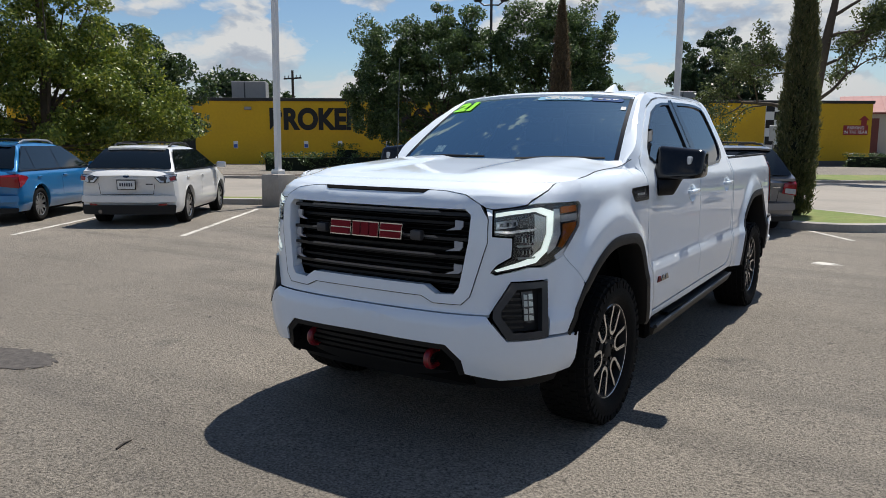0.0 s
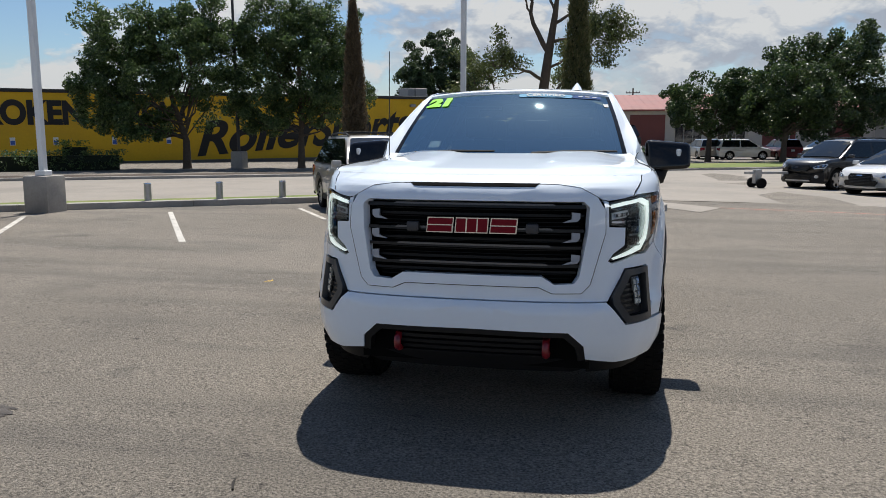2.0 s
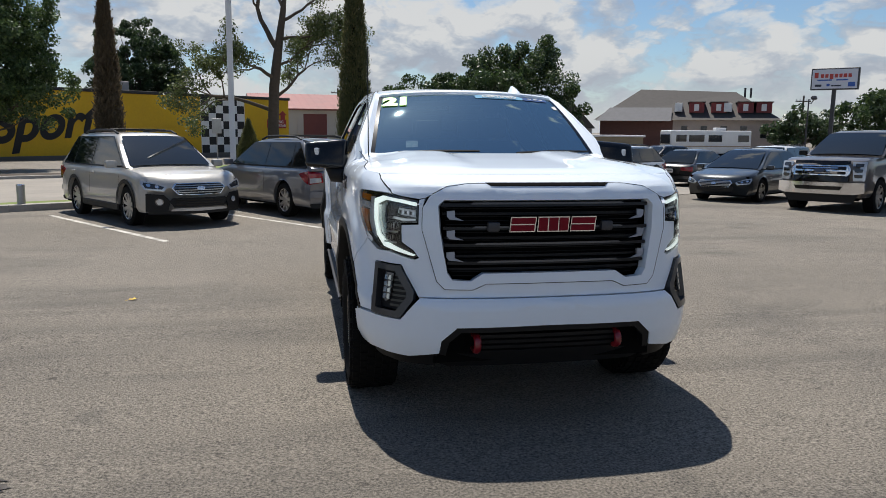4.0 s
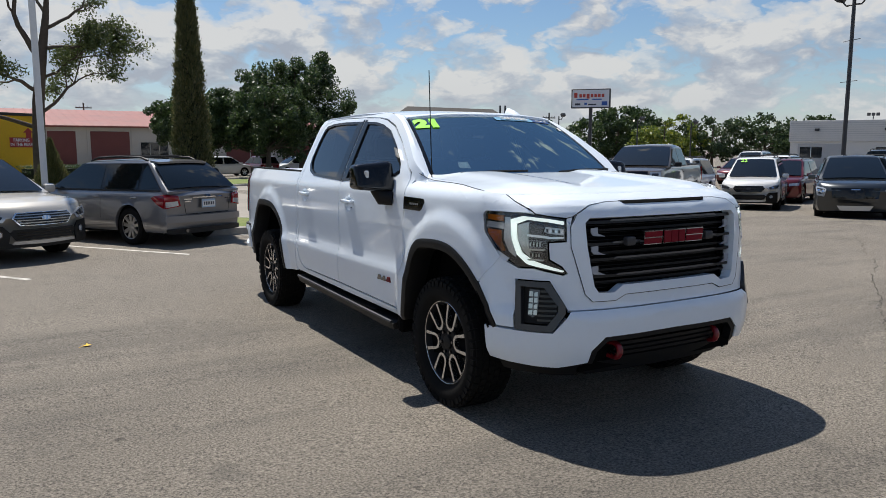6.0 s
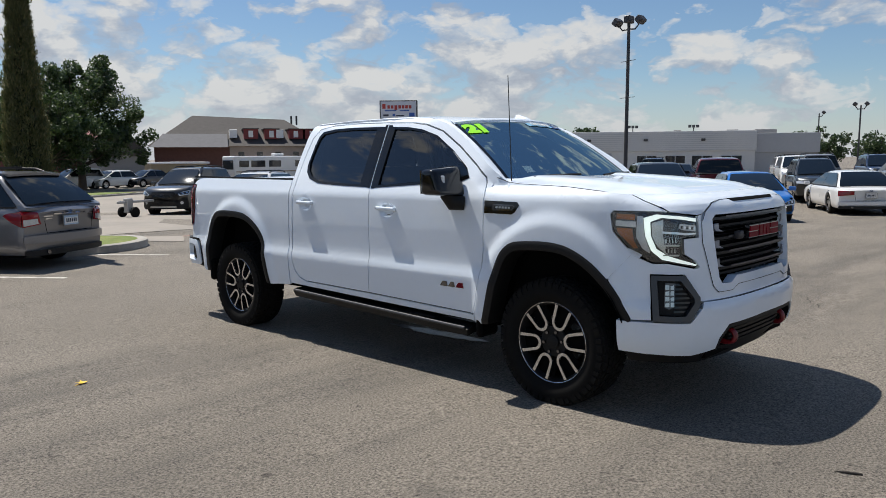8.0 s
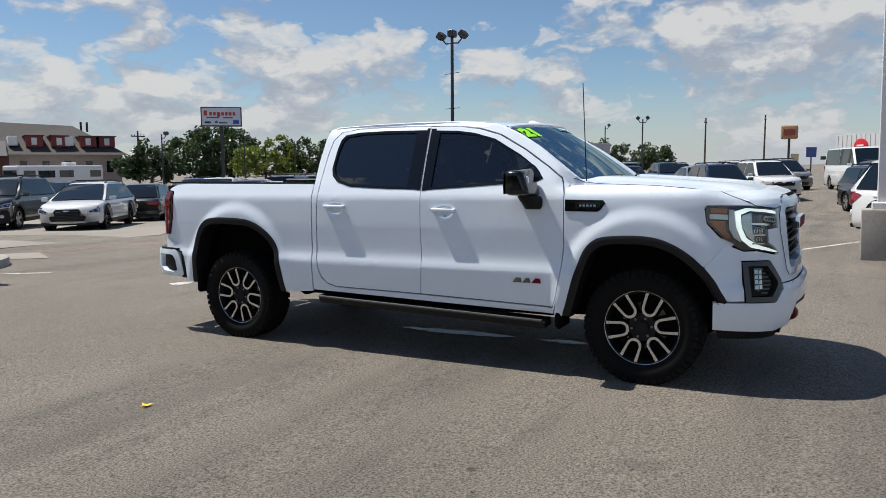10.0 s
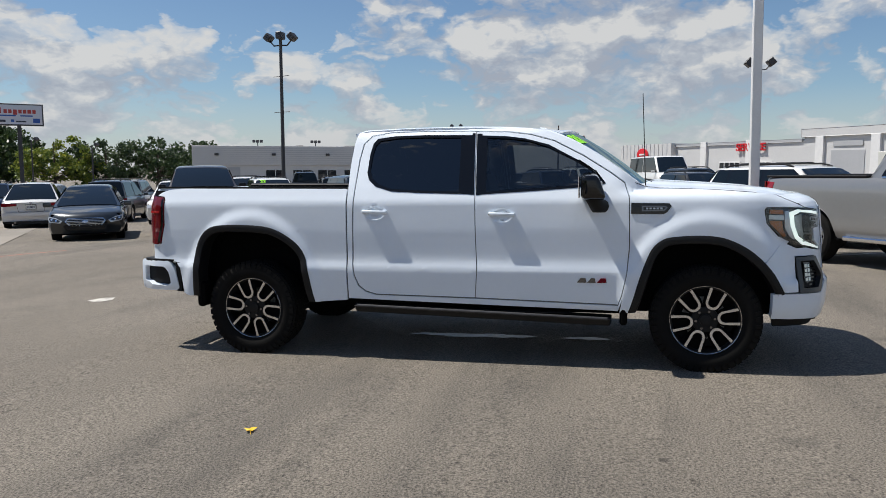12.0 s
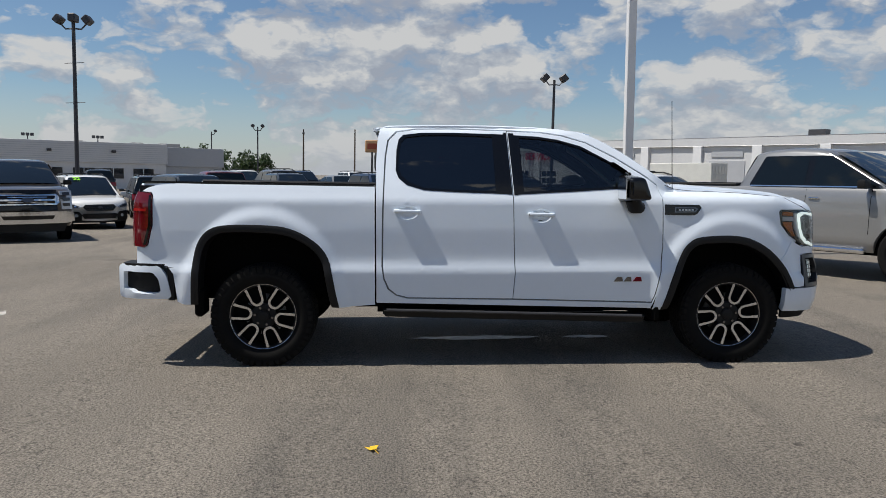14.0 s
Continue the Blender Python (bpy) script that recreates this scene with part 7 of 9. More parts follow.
FRONT_IN = [(0.30, 0.10), (0.36, 0.06), (0.42, 0.030), (0.50, 0.008), (0.60, 0.0), (0.69, 0.0), (0.705, 0.012), (0.72, 0.034), (0.80, 0.040), (0.92, 0.046), (1.06, 0.052), (1.18, 0.062), (1.24, 0.075), (1.28, 0.10), (1.31, 0.14), (1.33, 0.20), (1.36, 0.28)]
SIDE_IN = [(0.36, 0.09), (0.42, 0.05), (0.47, 0.022), (0.55, 0.012), (0.70, 0.002), (0.745, 0.0), (0.768, 0.002), (0.785, 0.008), (0.82, 0.018), (0.86, 0.022), (0.90, 0.023), (1.0, 0.023), (1.08, 0.023), (1.16, 0.027), (1.28, 0.034), (1.305, 0.037), (1.33, 0.046), (1.36, 0.060), (1.42, 0.085), (1.60, 0.170), (1.80, 0.268), (1.87, 0.306), (1.905, 0.345), (1.93, 0.405)]
HANDLES = ((-0.325, 1.205), (0.735, 1.228))
HANDLE_U, HANDLE_V = [], []
FENDER_IN = [(0.36, 0.09), (0.42, 0.05), (0.47, 0.022), (0.55, 0.012), (0.74, 0.0), (0.81, 0.010), (0.95, 0.016), (1.10, 0.020), (1.24, 0.026), (1.30, 0.034), (1.335, 0.05), (1.36, 0.075), (1.375, 0.11), (1.385, 0.145), (1.45, 0.165)]
AXLE, HUB = 1.8725, 0.392


def smooth01(t):
    t = max(0.0, min(1.0, t))
    return t * t * (3 - 2 * t)


def skin(u, z, proud=0.0):
    """A point of the truck's outer skin (half width positive), by way along the plan and height."""
    u = max(0.0, min(u, PLAN_U[-1]))
    i = 0
    lo, hi = 0, len(PLAN_U) - 1
    while hi - lo > 1:
        m = (lo + hi) // 2
        if PLAN_U[m] <= u:
            lo = m
        else:
            hi = m
    t = (u - PLAN_U[lo]) / (PLAN_U[hi] - PLAN_U[lo])
    a, b = PLAN[lo], PLAN[hi]
    x, y = a[0] + (b[0] - a[0]) * t, a[1] + (b[1] - a[1]) * t
    p0, p1 = PLAN[max(lo - 1, 0)], PLAN[min(hi + 1, len(PLAN) - 1)]
    n = Vector((p1[1] - p0[1], -(p1[0] - p0[0]))).normalized()
    if lo == 0:
        n = n.lerp(Vector((0, -1)), 1 - min(1, u / 0.1)).normalized()
    f = 1 - smooth01((u - 0.93) / 0.40)
    k = 1 - smooth01((y + 1.45) / 0.25)
    ins = f * lerp_table(FRONT_IN, z) + (1 - f) * (k * lerp_table(FENDER_IN, z) + (1 - k) * lerp_table(SIDE_IN, z))
    for yc, zc in HANDLES:
        e = ((y - yc) / 0.088) ** 2 + ((z - zc + 0.010) / 0.060) ** 2
        if e < 1:
            ins += 0.026 * smooth01((1 - e) * 1.5)
    flare = 0.0
    for ya, hz in ((-AXLE, 0.0), (AXLE, 0.03)):
        d = math.hypot((y - ya) * 1.12, (z - 0.40 - hz) * 0.92)
        flare = max(flare, 0.027 * smooth01((0.785 - d) / 0.11))
    o = proud - ins + flare * (1 - f * 0.6)
    return (x + n.x * o, y + n.y * o, z)


truck = thing("pickup_truck", "white crew-cab off-road pickup with black wheels, grille and trim", "pickup truck", Matrix.Rotation(radians(TILT_X), 4, "X"))


def mirrored(name, outline, material, label="", holes=(), proud=0.0, du=0.05, dv=0.04, back=0.02, parent=None, sides=(-1, 1), more_u=(), more_v=()):
    """The same skin panel on both sides of the truck, with a rolled rim."""
    obs = []
    for s in sides:
        bm = shaped(outline, lambda u, v: (lambda p: (s * p[0], p[1], p[2]))(skin(u, v, proud)), holes, cuts_u=sorted(steps(min(p[0] for p in outline), max(p[0] for p in outline), du) + list(more_u)), cuts_v=sorted(steps(min(p[1] for p in outline), max(p[1] for p in outline), dv) + list(more_v)))
        face_out(bm, (0, 0, 0.8))
        if back:
            thicken(bm, back)
        obs.append(part(name, bm, material, parent or truck, label, 42))
    return obs


def across(name, half, material, label="", holes=(), proud=0.0, du=0.05, dv=0.035, back=0.02, parent=None):
    """A panel that spans the nose, from its half outline (closed along u = 0)."""
    full = list(half) + [(-u, v) for u, v in reversed(half) if u > 1e-6]
    hs = [list(h) for h in holes]
    bm = shaped(full, lambda u, v: (lambda p: (math.copysign(p[0], u) if abs(u) > 1e-9 else 0.0, p[1], p[2]))(skin(abs(u), v, proud)), hs, du, dv)
    face_out(bm, (0, 0, 0.8))
    if back:
        thicken(bm, back)
    return part(name, bm, material, parent or truck, label, 42)


def both(half):
    return list(half) + [(-u, v) for u, v in reversed(half) if u > 1e-6]


def dense(pts, d=0.03):
    """A polyline cut into steps of at most d."""
    out = [tuple(pts[0])]
    for a, b in zip(pts, pts[1:]):
        a, b = Vector(a), Vector(b)
        n = max(1, int((b - a).length / d))
        out += [tuple(a.lerp(b, k / n)) for k in range(1, n + 1)]
    return out


def seam(pts, proud=0.001, r=0.0019):
    """A dark tube standing in for the shaded gap between two body panels, on both sides, along (way, height) points."""
    for s in (-1, 1):
        way = [(lambda p: (s * p[0], p[1], p[2]))(skin(u, z, proud)) for u, z in dense(pts)]
        part("panel_gap", tubem(way, r, 6), GAP_SHADE, truck)


# front: bumper, fascia, grille surround
OPEN_HALF = [(0.0, 1.215), (0.572, 1.215), (0.604, 1.19), (0.594, 1.06), (0.552, 0.845), (0.525, 0.808), (0.425, 0.803), (0.362, 0.842), (0.0, 0.842)]
RING_HALF = [(0.0, 1.298), (0.44, 1.296), (0.56, 1.282), (0.655, 1.235), (0.695, 1.17), (0.692, 1.06), (0.608, 0.80), (0.563, 0.760), (0.415, 0.758), (0.346, 0.788), (0.0, 0.788)]
across("grille_surround", RING_HALF, TRUCK_WHITE, "white body-coloured grille surround", [both(OPEN_HALF)], proud=0.006, du=0.04, dv=0.03, back=0.06)
BUMP = [(0.0, 0.7135), (fx(0.685), 0.7135), (fx(0.772), 0.598), (fy(-2.34), 0.604), (fy(-2.34), 0.415), (fx(0.84), 0.402), (fx(0.75), 0.398), (fx(0.588), 0.425), (fx(0.574), 0.495), (fx(0.495), 0.566), (0.0, 0.572)]
across("front_bumper", BUMP, TRUCK_WHITE, "white painted front bumper", proud=0.004, back=0.05)
FASCIA = [(0.0, 0.7185), (fx(0.697), 0.7185), (fx(0.712), 0.745), (fx(0.79), 0.878), (fy(-2.515), 0.88), (fy(-2.53), 0.615), (fy(-2.425), 0.615), (fy(-2.36), 0.73), (fy(-2.285), 0.835), (fy(-2.417), 0.985), (fy(-2.53), 0.938), (fx(0.862), 0.94), (fx(0.72), 0.905), (fx(0.697), 0.918), (fx(0.728), 0.956), (fx(0.790), 0.995), (fx(0.795), 1.082), (fx(0.704), 1.088), (fx(0.704), 1.213), (0.682, 1.222), (0.6975, 1.17), (0.6945, 1.06), (0.6105, 0.799), (0.565, 0.7575), (0.4145, 0.7555), (0.3455, 0.7855), (0.0, 0.7855)]
across("front_fascia", FASCIA, TRUCK_WHITE, "white lower front panel", du=0.045, back=0.03)
LIP = [(0.0, 1.3005), (0.4425, 1.2985), (0.562, 1.2845), (0.658, 1.2375), (0.684, 1.2225), (fx(0.706), 1.2175), (fx(0.80), 1.228), (fx(0.857), 1.2375), (fx(0.880), 1.262), (fy(-2.478), 1.300), (fy(-2.392), 1.3355), (0.0, 1.336)]
across("hood_front", LIP, TRUCK_WHITE, "white front lip of the hood", dv=0.012, back=0.012)
mirrored("hood_corner", [(fy(-2.46), 1.250), (fy(-2.30), 1.250), (fy(-2.30), 1.338), (fy(-2.46), 1.334)], TRUCK_WHITE, proud=-0.006, back=0.0)
slot = across("hood_slot", [(0.0, 1.302), (0.345, 1.302), (0.318, 1.287), (0.0, 1.287)], RECESS_BLACK, "thin black air slot", proud=0.010, back=0.012)
seam([(0.345, 1.2985)] + RING_HALF[1:], 0.005)
seam([(0.682, 1.2225), (fx(0.706), 1.2165), (fx(0.80), 1.227), (fx(0.861), 1.239), (fx(0.884), 1.261), (fy(-2.473), 1.2995), (fy(-2.388), 1.3355)], 0.0, 0.002)
# Added black block; stands in for the shaded hollow behind the fascia.
part("nose_shade_block", boxm(-0.78, 0.78, -2.42, -1.3, 0.42, 1.22), RECESS_BLACK, truck)
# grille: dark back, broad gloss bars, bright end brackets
grille = across("grille", OPEN_HALF, RECESS_BLACK, "black mesh grille with broad horizontal bars", proud=-0.10, du=0.3, dv=0.3, back=0.0)
for k in range(0, 40, 2):
    z = 0.815 + k * 0.0102
    across("grille_mesh", [(0.0, z), (0.525 + 0.06 * (z - 0.8) / 0.4, z), (0.525 + 0.06 * (z - 0.8) / 0.4, z + 0.004), (0.0, z + 0.004)], MATTE_BLACK, proud=-0.085, du=0.3, dv=9, back=0.0, parent=grille)
for z, h, wf, lo in ((1.190, 0.010, 0.550, 0), (1.142, 0.007, 0.548, 1), (1.070, 0.009, 0.540, 0), (1.018, 0.007, 0.535, 1), (0.985, 0.009, 0.530, 0), (0.925, 0.007, 0.520, 1), (0.893, 0.009, 0.514, 0), (0.858, 0.007, 0.505, 1)):
    wf += 0.028
    gap = 0.14 if abs(z - 1.1) < 0.06 else 0.0
    half_bar = [(gap, z + h), (wf - 0.17, z + h), (wf - 0.14, z + h * 0.7), (wf + 0.012, z + h * 0.7), (wf + 0.012, z - h), (gap, z - h)]
    across("grille_bar", half_bar if not gap else [(0.0, z + h)] + half_bar[1:5] + [(0.0, z - h)], GRILLE_BAR if not lo else MATTE_BLACK, proud=-0.020 if not lo else -0.045, du=0.06, dv=9, back=0.05, parent=grille)
    if not lo:
        across("bar_edge", [(0.0, z + h + 0.002), (wf - 0.165, z + h + 0.002), (wf - 0.15, z + h - 0.008), (0.0, z + h - 0.008)], GRILLE_EDGE, "grey upper edge of the bar", proud=-0.017, du=0.06, dv=9, back=0.003, parent=grille)
for z in (1.135, 1.035, 0.925):
    for s in (-1, 1):
        b = shaped([(0.462, z - 0.026), (0.542, z - 0.020), (0.558, z - 0.004), (0.558, z + 0.022), (0.512, z + 0.026), (0.512, z - 0.008)], lambda u, v: (lambda p: (s * p[0], p[1], p[2]))(skin(u, v, -0.018)), du=0.05, dv=0.03)
        part("grille_bracket", thicken(face_out(b, (0, 0, 1)), 0.01), GRILLE_END, grille, "bright bracket at the grille's end")
for s in (-1, 1):
    part("grille_camera", boxm(s * 0.305 - 0.032, s * 0.305 + 0.032, -2.80, -2.76, 1.055, 1.105, 0.012, 2), DARK_STEEL, grille)
# badge of three plain blocks, chrome rims round dark red
def badge_block(points, x0):
    for m, grow, lift in ((CHROME, 0.0, 0.0), (BADGE_RED, 0.0055, 0.005)):
        for loop, holes in points(grow):
            bm = flat(loop, holes)
            for v in bm.verts:
                v.co = Vector((x0 + v.co.x, -2.812 - lift + 0.05 * (x0 + v.co.x) ** 2 * 0.6, 1.093 + v.co.y))
            bmesh.ops.recalc_face_normals(bm, faces=bm.faces)
            face_out(bm, (0, 0, 1.0))
            thicken(bm, 0.03 if lift == 0 else 0.006)
            part("badge_block" if m is CHROME else "badge_inlay", bm, m, grille, "chrome-rimmed dark red badge block" if m is CHROME else "", 20)


def hook_block(g):
    """A plain slanted block; its red inlay lies in two halves with a bright bar between."""
    if not g:
        return [([(-0.074, -0.039), (-0.066, 0.039), (0.070, 0.039), (0.062, -0.039)], ())]
    return [([(-0.074 + g, -0.039 + g), (-0.071 + g, -0.003), (0.063 - g, -0.003), (0.062 - g, -0.039 + g)], ()), ([(-0.070 + g, 0.003), (-0.066 + g, 0.039 - g), (0.069 - g, 0.039 - g), (0.066 - g, 0.003)], ())]


def post_block(g):
    if not g:
        return [([(-0.088, -0.039), (-0.080, 0.039), (0.088, 0.039), (0.080, -0.039)], ())]
    return [([(a - 0.026 + g * 0.3, -0.039 + g), (a - 0.022 + g * 0.3, 0.039 - g), (a + 0.028 - g * 0.3, 0.039 - g), (a + 0.024 - g * 0.3, -0.039 + g)], ()) for a in (-0.056, -0.001, 0.054)]


badge_block(hook_block, -0.155)
badge_block(post_block, 0.005)
badge_block(hook_block, 0.168)
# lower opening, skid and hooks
# Black box gives the lower opening its shade.
part("lower_opening", boxm(-0.60, 0.60, -2.72, -2.45, 0.36, 0.60), RECESS_BLACK, truck)
across("opening_trim", [(0.0, 0.574), (fx(0.497), 0.568), (fx(0.577), 0.495), (fx(0.592), 0.420), (fx(0.555), 0.410), (fx(0.535), 0.485), (fx(0.475), 0.538), (0.0, 0.542)], MATTE_BLACK, proud=-0.004, back=0.05)
for z in (0.505, 0.475, 0.445, 0.415):
    across("intake_slat", [(0.0, z + 0.010), (fx(0.40), z + 0.010), (fx(0.40), z - 0.008), (0.0, z - 0.008)], MATTE_BLACK, proud=-0.045, back=0.03)
across("skid_plate", [(0.0, 0.405), (fx(0.62), 0.405), (fx(0.66), 0.36), (fx(0.55), 0.325), (0.0, 0.325)], MATTE_BLACK, proud=-0.06, back=0.03)
mirrored("air_dam", [(fx(0.60), 0.42), (fy(-2.36), 0.41), (fy(-2.38), 0.345), (fx(0.62), 0.335)], MATTE_BLACK, proud=-0.03, back=0.02)
for s in (-1, 1):
    h = tubem(smooth_line([(s * 0.385, -2.66, 0.50), (s * 0.385, -2.775, 0.508), (s * 0.385, -2.808, 0.470), (s * 0.385, -2.775, 0.432), (s * 0.385, -2.66, 0.436)], 5), 0.017, 10)
    for v in h.verts:
        v.co.x = s * 0.385 + (v.co.x - s * 0.385) * 1.15
    part("tow_hook", h, HOOK_RED, truck, "red painted tow hook")
# headlamps
HL = [(fx(0.712), 1.208), (fx(0.80), 1.222), (fx(0.89), 1.238), (fy(-2.300), 1.242), (fy(-2.285), 1.225), (fy(-2.300), 1.13), (fy(-2.425), 1.0), (fy(-2.53), 0.948), (fx(0.862), 0.95), (fx(0.722), 0.916), (fx(0.706), 0.925), (fx(0.735), 0.950), (fx(0.798), 0.988), (fx(0.803), 1.090), (fx(0.712), 1.096)]


def lamp_part(name, pts, m, parent, proud, label="", s=1, back=0.008):
    bm = shaped(pts, lambda u, v: (lambda p: (s * p[0], p[1], p[2]))(skin(u, v, proud)), du=0.035, dv=0.03)
    return part(name, thicken(face_out(bm, (0, 0, 0.8)), back), m, parent, label, 42)


def pod_in(z):
    """The fog pod leans back in one plane, past the bumper's crease."""
    return -0.042 * (z - 0.60) / 0.28


def pod_part(name, pts, m, parent, proud, label="", s=1, back=0.008):
    bm = shaped(pts, lambda u, v: (lambda p: (s * p[0], p[1], v))(skin(u, 0.65, pod_in(v) + proud)), du=0.035, dv=0.03)
    return part(name, thicken(face_out(bm, (0, 0, 0.8)), back), m, parent, label, 42)


for s in (-1, 1):
    hl = lamp_part("headlight", HL, LAMP_BASE, truck, -0.010, "angular LED headlight with amber corner", s, 0.05)
    # bright C-shaped strip: top bar, outer side and foot
    lamp_part("led_strip", [(fx(0.718), 1.199), (fx(0.80), 1.212), (fx(0.90), 1.225), (fy(-2.472), 1.205), (fy(-2.484), 1.10), (fy(-2.520), 1.015), (fx(0.882), 0.964), (fx(0.728), 0.925), (fx(0.717), 0.932), (fx(0.862), 0.985), (fy(-2.551), 1.026), (fy(-2.517), 1.10), (fy(-2.511), 1.182), (fx(0.886), 1.206), (fx(0.80), 1.195), (fx(0.718), 1.181)], LED, hl, 0.0, "lit white LED strip", s)
    lamp_part("clear_tube", [(fy(-2.468), 1.216), (fy(-2.436), 1.216), (fy(-2.434), 1.095), (fy(-2.468), 1.03), (fy(-2.512), 1.00), (fy(-2.516), 1.012), (fy(-2.481), 1.10)], CLEAR_LENS, hl, 0.001, "clear curved side lens", s)
    lamp_part("light_guide", [(fx(0.880), 1.194), (fy(-2.519), 1.176), (fy(-2.524), 1.10), (fy(-2.557), 1.036), (fx(0.866), 0.992), (fx(0.856), 1.004), (fx(0.876), 1.05), (fx(0.880), 1.10)], GUIDE, hl, -0.003, "clear silvery light guide", s)
    turn = lamp_part("turn_lens", [(fx(0.720), 1.158), (fx(0.812), 1.170), (fx(0.818), 1.146), (fx(0.802), 1.134), (fx(0.720), 1.124)], CLEAR_LENS, hl, -0.003, "clear turn signal strip", s)
    for k in range(6):
        xa = 0.727 + k * 0.0145
        lamp_part("cell", [(fx(xa), 1.150 + k * 0.0016), (fx(xa + 0.010), 1.152 + k * 0.0016), (fx(xa + 0.010), 1.136 + k * 0.001), (fx(xa), 1.134 + k * 0.001)], LAMP_DARK if k % 2 else CHROME, turn, 0.001, "", s, 0.004)
    lamp_part("upper_reflector", [(fx(0.826), 1.174), (fx(0.880), 1.180), (fx(0.880), 1.134), (fx(0.826), 1.128)], LAMP_DARK, hl, -0.002, "", s)
    lamp_part("divider", [(fx(0.718), 1.116), (fx(0.790), 1.116), (fx(0.82), 1.122), (fx(0.884), 1.128), (fx(0.884), 1.116), (fx(0.83), 1.110), (fx(0.790), 1.104), (fx(0.718), 1.108)], CHROME, hl, 0.0, "", s)
    for za, zb, xa in ((1.098, 1.052, 0.815), (1.036, 0.996, 0.818)):
        w = lamp_part("projector", [(fx(xa), za - 0.006), (fx(0.880), za), (fx(0.876), zb), (fx(xa + 0.014), zb)], FOG_CHROME, hl, -0.003, "smoked chrome projector cell", s)
        lamp_part("lens", [(fx(xa + 0.006), za - 0.011), (fx(0.874), za - 0.006), (fx(0.870), zb + 0.007), (fx(xa + 0.017), zb + 0.006)], GLOSS_BLACK, w, 0.001, "", s)
        lamp_part("shelf", [(fx(xa - 0.004), zb - 0.003), (fx(0.880), zb - 0.001), (fx(0.880), zb - 0.011), (fx(xa + 0.002), zb - 0.013)], GUIDE, hl, 0.001, "silvery shelf", s)
        for k in range(4):
            xf = xa + 0.016 + 0.0125 * k
            lamp_part("fin", [(fx(xf), zb + 0.010), (fx(xf + 0.005), zb + 0.010), (fx(xf + 0.005), za - 0.012 - 0.006 * (k % 2)), (fx(xf + 0.001), za - 0.010)], GUIDE, w, 0.003, "", s, 0.002)
    lamp_part("amber_marker", [(fy(-2.424), 1.224), (fy(-2.318), 1.229), (fy(-2.316), 1.200), (fy(-2.424), 1.192)], AMBER_LENS, hl, 0.0, "amber side marker", s)
    lamp_part("clear_band", [(fy(-2.430), 1.184), (fy(-2.312), 1.190), (fy(-2.312), 1.158), (fy(-2.430), 1.150)], CLEAR_LENS, hl, 0.0, "", s)
    lamp_part("amber_reflector", [(fy(-2.412), 1.142), (fy(-2.318), 1.147), (fy(-2.324), 1.122), (fy(-2.424), 1.026), (fy(-2.446), 1.030), (fy(-2.420), 1.08)], AMBER_LENS, hl, 0.0, "amber side reflector", s)
    lamp_part("lens_cover", HL, LENS_COVER, hl, 0.007, "clear outer lens", s, 0.0015).visible_shadow = False
    # fog lamp pod
    FOG = [(fx(0.79), 0.873), (fx(0.715), 0.745), (fx(0.715), 0.705), (fx(0.775), 0.606), (fy(-2.54), 0.61), (fy(-2.522), 0.873)]
    FOGI = [(fx(0.812), 0.842), (fx(0.750), 0.742), (fx(0.750), 0.714), (fx(0.796), 0.640), (fy(-2.572), 0.642), (fy(-2.556), 0.844)]
    fb = shaped(FOG, lambda u, v: (lambda p: (s * p[0], p[1], v))(skin(u, 0.65, pod_in(v) + 0.010)), [FOGI], 0.04, 0.03)
    pod = part("fog_bezel", thicken(face_out(fb, (0, 0, 0.8)), 0.045), BEZEL, truck, "dark grey fog lamp surround")
    pod_part("fog_back", FOGI, MATTE_BLACK, pod, -0.026, "", s)
    for k in range(7):
        z = 0.655 + k * 0.026
        pod_part("fog_slat", [(fx(0.755), z), (fx(0.84), z), (fx(0.84), z + 0.012), (fx(0.755), z + 0.012)], GLOSS_BLACK, pod, -0.022, "", s)
    lf = pod_part("fog_lamp", [(fx(0.832), 0.826), (fx(0.872), 0.828), (fx(0.874), 0.690), (fx(0.858), 0.676), (fx(0.840), 0.690)], LAMP_DARK, pod, -0.014, "upright LED fog lamp", s)
    for k in range(4):
        z = 0.692 + k * 0.033
        for xa in (0.839, 0.857):
            pod_part("led_cell", [(fx(xa), z), (fx(xa + 0.014), z), (fx(xa + 0.014), z + 0.026 - 0.006 * ((k + (xa > 0.85)) % 2)), (fx(xa), z + 0.026)], GUIDE, lf, -0.008, "", s, 0.005)

# hood
HOOD_Z = [(-2.70, 1.300), (-2.66, 1.318), (-2.5, 1.348), (-2.3, 1.366), (-1.95, 1.395), (-1.6, 1.420), (-1.35, 1.430)]


FENDER_TOP = [(-2.37, 1.337), (-2.25, 1.352), (-1.95, 1.378), (-1.52, 1.396), (-1.43, 1.408), (-1.33, 1.446)]


def hood_point(a, t):
    """a across from edge to edge (-1..1), t from the front edge to the cowl."""
    b = abs(a)
    p = skin(b * fy(-2.37), 1.335)
    ye = -2.37 + (2.37 - 1.325) * t
    xe = skin(fy(ye), lerp_table(FENDER_TOP, ye))[0] - 0.006
    y1 = -1.56 + 0.21 * b * b
    y = p[1] + (y1 - p[1]) * t
    x = p[0] + (xe * b - p[0]) * smooth01(t * 2.5)
    if b > 0.999:
        x = xe
    ze = lerp_table(FENDER_TOP, y)
    zc = lerp_table(HOOD_Z, y)
    z = ze + (zc + 0.012 - ze) * (1 - b ** 5)
    z += 0.014 * smooth01((b - 0.30) / 0.14) * (1 - smooth01((b - 0.66) / 0.2)) * smooth01(t * 3)
